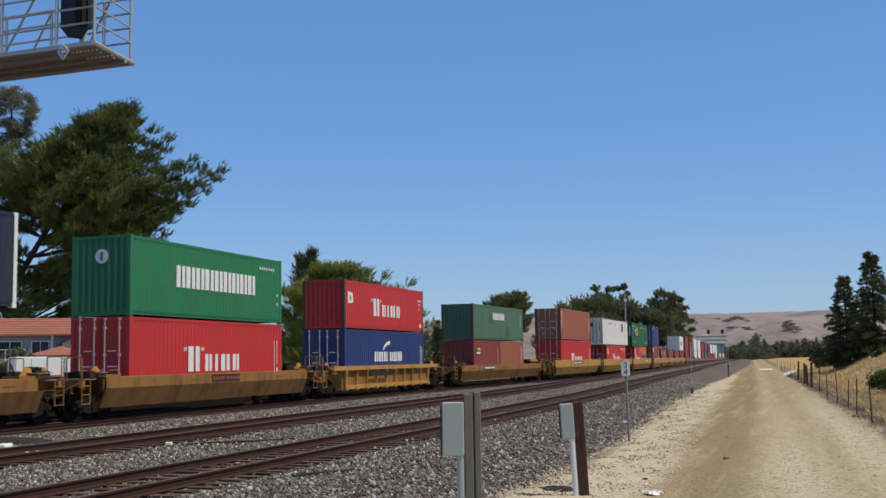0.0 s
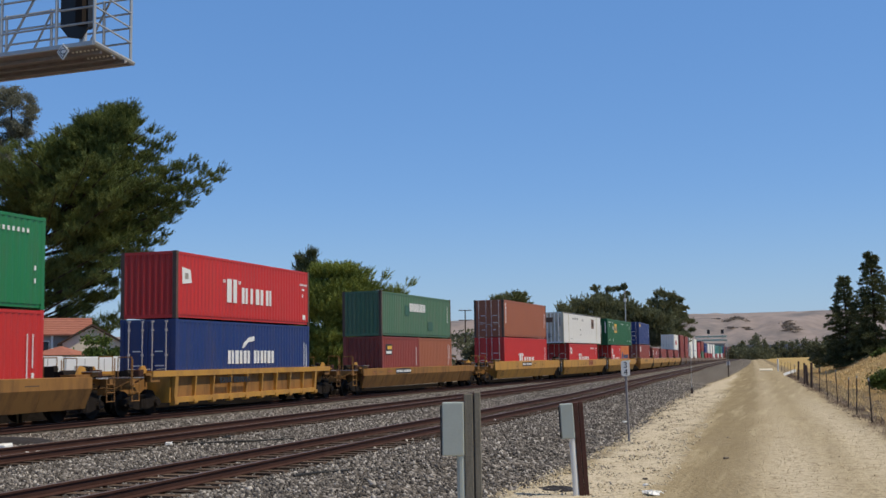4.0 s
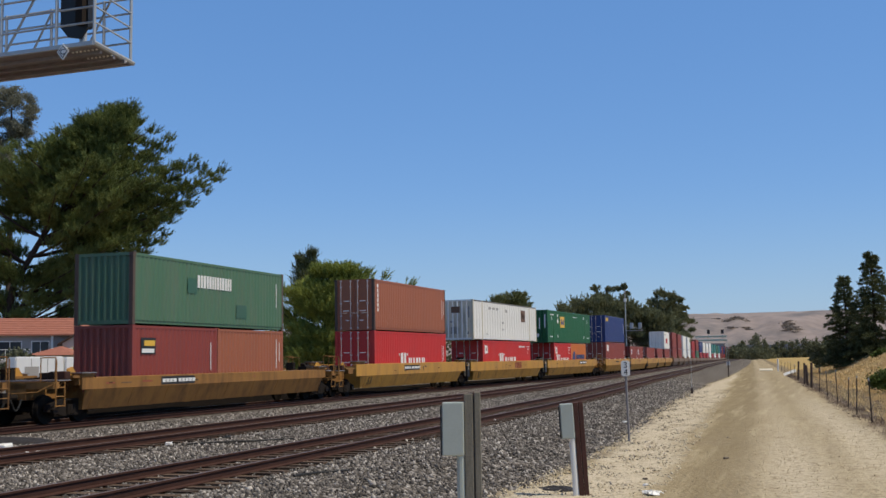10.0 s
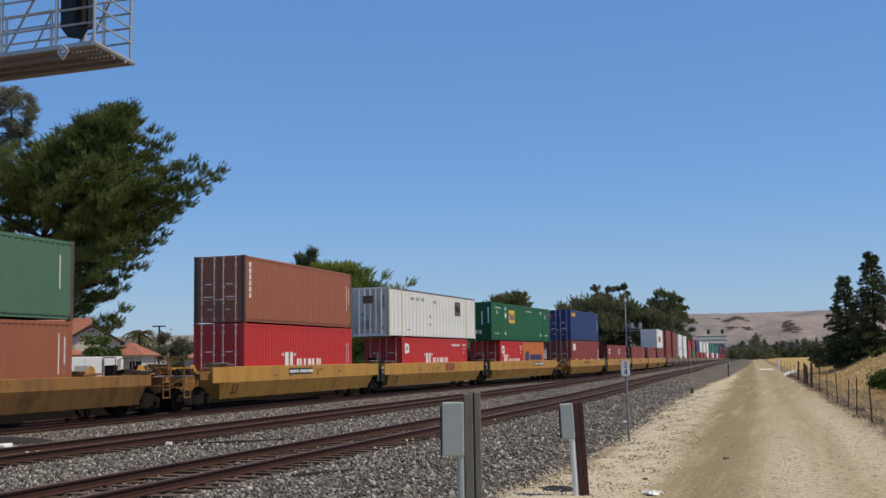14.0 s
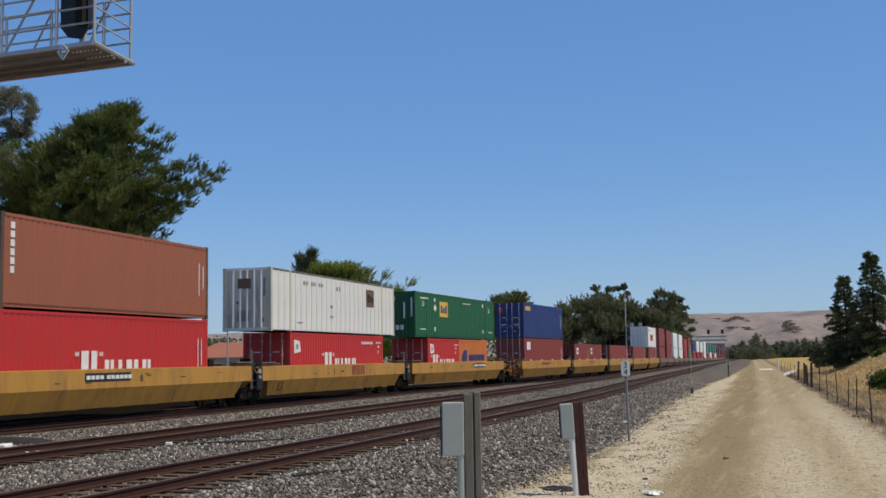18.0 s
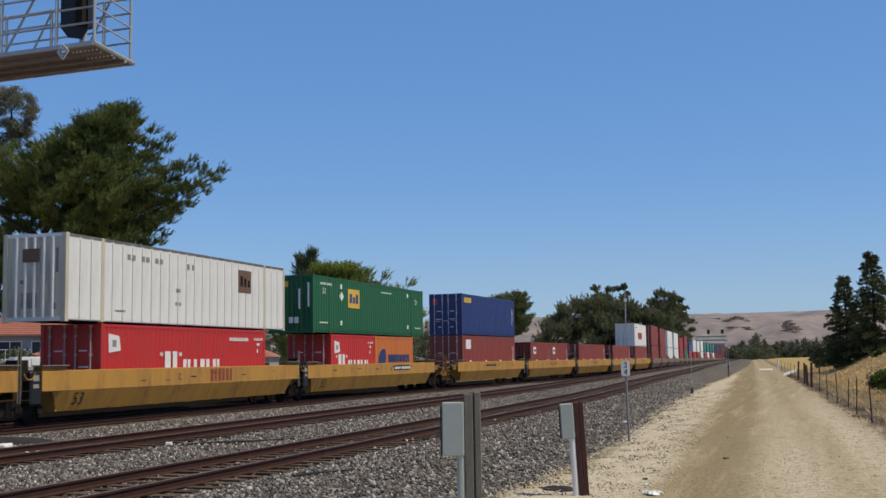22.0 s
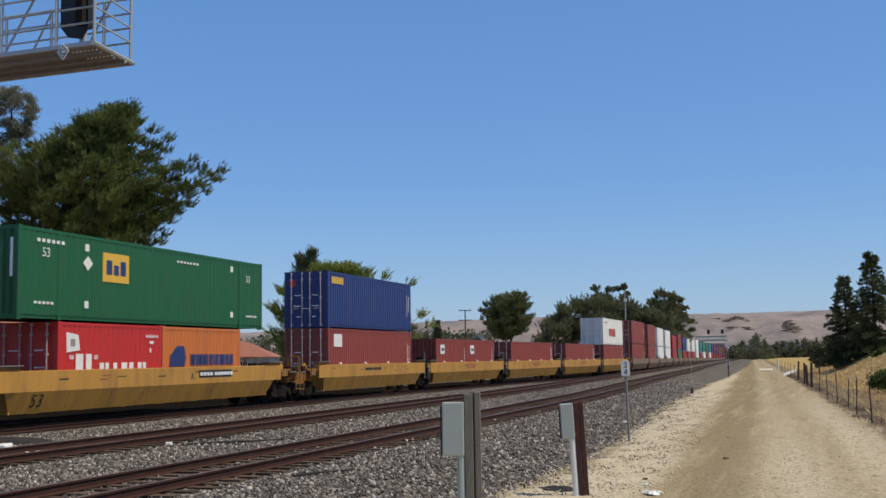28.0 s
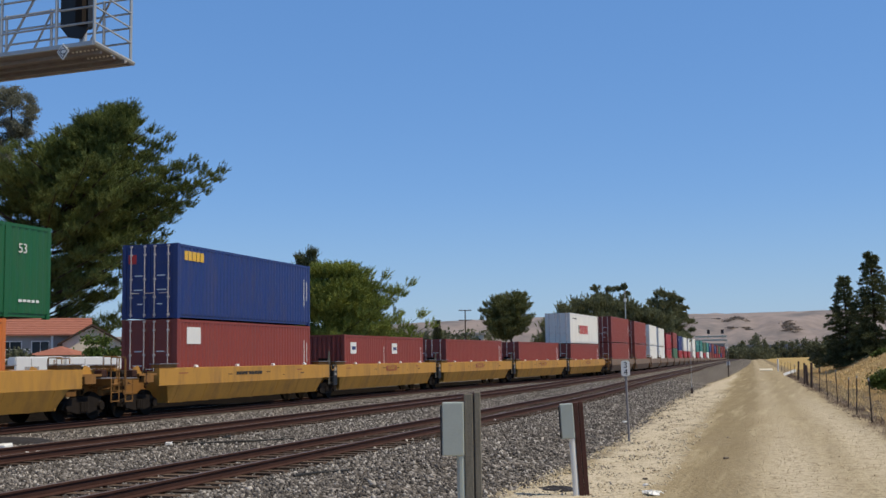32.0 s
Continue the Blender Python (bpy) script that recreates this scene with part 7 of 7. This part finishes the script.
leafy("bush", "dark green bush below the conifers", 2.7, 117, 0.9, 2.3, 1.0, 40, FARWOOD, 0.16, 260)
leafy("bush", "olive bush beside the conifers", 1.3, 119, 0.6, 2.9, 1.0, 45, FARWOOD, 0.18, 260)
leafy("bush", "yellow-green bush among the conifers", 6.3, 104, 1.0, 1.8, 0.7, 41, BUSH, 0.16, 200)
at_view(tree("eucalyptus_tree", "grey-leaved eucalyptus behind the big pine", -87.0, 105, 0, 32.5, 0.4, spread_crown([(-1.0, 34.0, 1.4), (0.8, 32.9, 1.5), (2.3, 31.4, 1.2), (0.3, 34.3, 1.0), (1.2, 29.6, 1.5), (-0.9, 31.0, 1.2), (1.7, 33.7, 0.8), (0.5, 29.3, 1.3), (2.2, 32.4, 0.7), (-2.4, 33.0, 1.4), (1.6, 30.6, 0.8), (-1.8, 28.6, 1.6), (-0.2, 26.5, 1.8)], 900, 42), GREYGUM, 0.17, 42))
def palm(x, y, trunk_top, reach, seed, label):
    """A palm: a ringed trunk and arching fronds of narrow leaflets."""
    rng = random.Random(seed)
    t = thing("palm_tree", label, "tree")
    t.matrix_basis = pose(x, y, ground_z(x, y))
    bm = bmesh.new()
    for k in range(12):
        z0 = trunk_top * k / 12
        bar(bm, (0, 0, z0), (0, 0, z0 + trunk_top / 12), 0.20, 8, 0.17)
    part("trunk", bm, BARK, t)
    mesh = None
    for k in range(28):
        if k % 4 == 0:
            bm = bmesh.new()
            rise, sag = rng.uniform(0.3, 1.7), rng.uniform(0.8, 1.5)
            spine = [Vector((reach * f, 0, reach * (rise * f - sag * f * f))) for f in (0, 0.2, 0.4, 0.6, 0.8, 1.0)]
            for p, q in zip(spine, spine[1:]):
                bar(bm, p, q, 0.02, 4)
                for j in range(4):
                    m = p.lerp(q, j / 4)
                    for s_ in (-1, 1):
                        w = 0.42 * math.sin(math.pi * min(0.15 + 0.8 * m.x / reach, 1.0)) + 0.08
                        v = [bm.verts.new(c) for c in (m, m + Vector((0.06, s_ * 0.04, 0.03)), m + Vector((0.25, s_ * w, -0.35 * w)))]
                        bm.faces.new(v)
            mesh = mesh_of("frond", bm, PINE_GREY)
        ob = new("frond", mesh)
        ob.parent = t
        ob.matrix_basis = pose(0, 0, trunk_top, 0, 0, k * 137.5)


palm(-66.0, 100, 5.2, 1.9, 43, "feathery palm beside the house")
conifer(-68.0, 205, 0, 10.2, 1.5, 44, "small dark conifer behind the train")


def far_woods():
    rng = random.Random(9)
    cl = []
    # single crowns below the hills, by bearing, of uneven height
    for k in range(150):
        deg = rng.uniform(-4.7, 3.4)
        R = 600 + rng.uniform(-70, 60)
        tall = float(np.interp(deg, [-4.8, -3.8, -3.4, -2.7, -2.2, -1.6, -1.0, -0.3, 0.4, 1.6, 3.4], [4.0, 4.5, 7.0, 11.0, 13.0, 11.5, 9.0, 9.5, 11.0, 12.5, 13.0])) * rng.uniform(0.45, 1.05)
        x, y = R * math.sin(radians(deg)), R * math.cos(radians(deg))
        slim = rng.random() < 0.35
        for j in range(5):
            f = (j + 0.5) / 5
            w = (1.0 if slim else 2.1) * (1.15 - 0.8 * abs(f - 0.35)) * rng.uniform(0.8, 1.2)
            cl.append(((x + rng.uniform(-0.7, 0.7), y, tall * f * 0.92), (w, w, tall * 0.13), 80))
    for k in range(170):
        x, y = -74 - 95 * rng.random(), 250 + 50 * rng.random()
        cl.append(((x, y, rng.uniform(1.0, 8.4)), (2.8, 2.2, 1.5), 90))
    for k in range(120):
        x = -60 + 46 * rng.random()
        y = 480 + 60 * rng.random()
        cl.append(((x, y, rng.uniform(0.6, 4.6)), (3.0, 2.5, 1.4), 80))
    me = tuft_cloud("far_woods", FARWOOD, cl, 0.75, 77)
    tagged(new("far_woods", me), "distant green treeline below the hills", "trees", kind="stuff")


far_woods()


# ---- loose ballast and dry grass ----
def stone_material():
    m = bpy.data.materials.new("ballast_stone")
    m.use_nodes = True
    n, l = m.node_tree.nodes, m.node_tree.links
    b = n["Principled BSDF"]
    b.inputs["Roughness"].default_value = 0.85
    b.inputs["Specular IOR Level"].default_value = 0.0
    g = n.new("ShaderNodeNewGeometry")
    r = n.new("ShaderNodeValToRGB")
    e = r.color_ramp.elements
    e[0].position, e[0].color = 0.0, (0.060, 0.055, 0.052, 1)
    e[1].position, e[1].color = 1.0, (0.56, 0.52, 0.48, 1)
    for p, c in ((0.35, (0.115, 0.104, 0.096, 1)), (0.7, (0.197, 0.178, 0.164, 1)), (0.92, (0.36, 0.332, 0.305, 1))):
        k = e.new(p)
        k.color = c
    l.new(g.outputs["Random Per Island"], r.inputs[0])
    l.new(r.outputs[0], b.inputs["Base Color"])
    return m


def scatter_stones(name, label, count, place, r0, r1, mat, seed):
    """Small angular stones that lie on the ground."""
    rng = np.random.default_rng(seed)
    pts = np.array([place(rng) for _ in range(count)])
    octa = np.array([(1, 0, 0), (0, 1, 0), (-1, 0, 0), (0, -1, 0), (0, 0, 1), (0, 0, -1)], float)
    tri = np.array([(0, 1, 4), (1, 2, 4), (2, 3, 4), (3, 0, 4), (1, 0, 5), (2, 1, 5), (3, 2, 5), (0, 3, 5)])
    s = rng.uniform(r0, r1, size=(count, 1, 1)) * rng.uniform(0.55, 1.25, size=(count, 1, 3))
    v = octa[None] * s * rng.uniform(0.75, 1.25, size=(count, 6, 1))
    v += rng.normal(size=(count, 6, 3)) * 0.18 * s
    a = rng.uniform(0, math.tau, count)
    t = rng.uniform(-0.7, 0.7, count)
    ca, sa, ct, st = np.cos(a), np.sin(a), np.cos(t), np.sin(t)
    y2 = v[:, :, 1] * ct[:, None] - v[:, :, 2] * st[:, None]
    z2 = v[:, :, 1] * st[:, None] + v[:, :, 2] * ct[:, None]
    x3 = v[:, :, 0] * ca[:, None] - y2 * sa[:, None]
    y3 = v[:, :, 0] * sa[:, None] + y2 * ca[:, None]
    v = np.stack([x3, y3, z2], 2) + pts[:, None, :]
    f = tri[None] + (np.arange(count) * 6)[:, None, None]
    me = bpy.data.meshes.new(name)
    me.vertices.add(count * 6)
    me.vertices.foreach_set("co", v.astype(np.float32).ravel())
    me.loops.add(count * 24)
    me.loops.foreach_set("vertex_index", f.astype(np.int32).ravel())
    me.polygons.add(count * 8)
    me.polygons.foreach_set("loop_start", np.arange(0, count * 24, 3, dtype=np.int32))
    me.polygons.foreach_set("loop_total", np.full(count * 8, 3, dtype=np.int32))
    me.update(calc_edges=True)
    me.materials.append(mat)
    return tagged(new(name, me), label, "gravel", kind="stuff")


STONE = stone_material()


def on_ballast(rng):
    while True:
        y = 11.5 + 78 * rng.random() ** 1.85
        x = -5.0 - 16.5 * rng.random()
        # only what lies in sight of the road side
        if x < -0.80 * y - 0.6 or x > ballast_edge(y) + 0.3 * rng.normal():
            continue
        if any(abs(abs(x - track_x(k, y)) - 0.7535) < 0.085 for k in "abc"):
            continue
        tie = any(abs(x - track_x(k, y)) < 1.35 for k in "abc")
        if tie and rng.random() < 0.7:
            continue
        return (x, y, ground_z(x, y) + 0.008)


scatter_stones("ballast_stones", "loose grey angular ballast stones", 66000, on_ballast, 0.022, 0.052, STONE, 5)


def on_slope(rng):
    y = 17 + 60 * rng.random() ** 1.8
    e = ballast_edge(y)
    x = e + abs(rng.normal()) * 0.9 - 0.2
    return (x, y, ground_z(x, y) + 0.004)


scatter_stones("scattered_stones", "scattered small stones on the dirt", 1800, on_slope, 0.010, 0.034, STONE, 6)


def on_rubble(rng):
    y = 15 + 62 * rng.random() ** 1.7
    e = ballast_edge(y)
    x = e - 0.1 + max(road_mid(y) - 1.1 - e, 0.6) * rng.random() ** 1.3
    return (x, y, ground_z(x, y) + 0.003)


RUBBLE = material("pale_dusty_rubble", (0.50, 0.43, 0.315), 0.95, 0, 0.35, 12)
scatter_stones("dusty_rubble", "pale dusty rubble below the ballast", 6000, on_rubble, 0.008, 0.042, RUBBLE, 25)


PEBBLE = material("pale_pebble", (0.42, 0.345, 0.225), 0.9, 0, 0.45, 30)


def on_road(rng):
    while True:
        y = 15 + 40 * rng.random() ** 2
        x = ballast_edge(y) + 9.0 * rng.random() ** 1.5
        if x - road_mid(y) < 4.4:
            return (x, y, ground_z(x, y) + 0.002)


scatter_stones("road_pebbles", "pale pebbles and clods on the dirt", 9000, on_road, 0.005, 0.016, PEBBLE, 15)


def dry_grass():
    """Short golden blades in dense tufts, thinner where the soil shows."""
    rng = np.random.default_rng(8)
    n = 26000
    y = 24 + 125 * rng.random(n) ** 1.35
    r = 4.5 + 10.5 * rng.random(n) ** 1.3
    vs = []
    for yy, rr in zip(y, r):
        bare = noise.noise((rr * 0.55, yy * 0.22, 4.0))
        if bare < -0.22 and rng.random() < 0.75:
            continue
        x0 = road_mid(yy) + rr
        z0 = ground_z(x0, yy)
        tall = rng.uniform(0.14, 0.34) * (0.8 + 0.9 * max(bare, 0.0))
        for k in range(4):
            x, y1 = x0 + rng.normal() * 0.10, yy + rng.normal() * 0.14
            a = rng.uniform(0, math.tau)
            w = 0.007 + 0.00028 * yy
            dx, dy = rng.normal(0, 0.07, 2)
            vs += [(x - w * math.cos(a), y1 - w * math.sin(a), z0 - 0.03), (x + w * math.cos(a), y1 + w * math.sin(a), z0 - 0.03), (x + dx, y1 + dy, z0 + tall * rng.uniform(0.6, 1.1))]
    faces = [(k, k + 1, k + 2) for k in range(0, len(vs), 3)]
    m = leaf_material("dry_grass_blades", (0.60, 0.43, 0.21), (0.82, 0.64, 0.35))
    tagged(new("dry_grass", raw_mesh("dry_grass", vs, faces, m)), "dry golden grass on the bank", "grass", kind="stuff")


dry_grass()


def dry_weeds():
    """Thin grey-brown stalks along the foot of the fence."""
    rng = np.random.default_rng(31)
    vs = []
    for _ in range(5200):
        yy = 21 + 110 * rng.random() ** 1.4
        rr = 3.7 + 2.1 * rng.random()
        x0 = road_mid(yy) + rr
        z0 = ground_z(x0, yy)
        thick = noise.noise((rr * 0.8, yy * 0.35, 17.0))
        if thick < -0.1 and rng.random() < 0.7:
            continue
        tall = rng.uniform(0.10, 0.30) * (0.8 + max(thick, 0.0)) * (0.5 + 0.5 * smooth(3.7, 4.5, rr))
        for k in range(5):
            x, y1 = x0 + rng.normal() * 0.09, yy + rng.normal() * 0.12
            a = rng.uniform(0, math.tau)
            w = 0.005 + 0.00022 * yy
            dx, dy = rng.normal(0, 0.10, 2)
            vs += [(x - w * math.cos(a), y1 - w * math.sin(a), z0 - 0.03), (x + w * math.cos(a), y1 + w * math.sin(a), z0 - 0.03), (x + dx, y1 + dy, z0 + tall * rng.uniform(0.5, 1.1))]
    faces = [(k, k + 1, k + 2) for k in range(0, len(vs), 3)]
    m = leaf_material("dead_weed_stalks", (0.17, 0.125, 0.095), (0.36, 0.28, 0.21))
    tagged(new("dry_weeds", raw_mesh("dry_weeds", vs, faces, m)), "dead grey-brown weeds under the wire fence", "weeds", kind="stuff")


dry_weeds()


# ---- the train runs ----
_tk = [1, 3, 5, 7, 9, 11, 13, 15, 17, 19, 21, 23, 25, 27, 29, 31]
_vk = [4.24, 4.19, 4.21, 4.205, 4.12, 3.91, 3.845, 3.855, 3.79, 3.77, 3.655, 3.615, 3.67, 3.69, 3.655, 3.64]
_tg = np.arange(0, 32.05, 0.1)
_v = np.interp(_tg, _tk, _vk)
_s = np.concatenate([[0], np.cumsum((_v[1:] + _v[:-1]) * 0.05)])


def gone(t):
    """How far the train has run after t seconds."""
    return float(np.interp(t, _tg, _s))


def on_rail(u, z, t):
    y = u - gone(t)
    c, rail = TRACKS["a"]
    return pose(c + bend(y), y, rail + fall(y) + z, 0, 0, -math.degrees(slope(y)))


def motions():
    for ob, u, z in MOVING:
        step = 1.0 if u < 260 else 4.0
        walk(ob, [(step * k, on_rail(u, z, step * k)) for k in range(int(32 / step) + 1)])
    for ob, u in WHEELSETS:
        place = ob.location.copy()
        rows, t = [], 0.0
        while t < 32.0 + 1e-6:
            rows.append((t, Matrix.Translation(place) @ Matrix.Rotation(gone(t) / 0.455, 4, "X")))
            t += 4 / 30
        if rows[-1][0] < 32.0:
            rows.append((32.0, Matrix.Translation(place) @ Matrix.Rotation(gone(32.0) / 0.455, 4, "X")))
        walk(ob, rows)


motions()
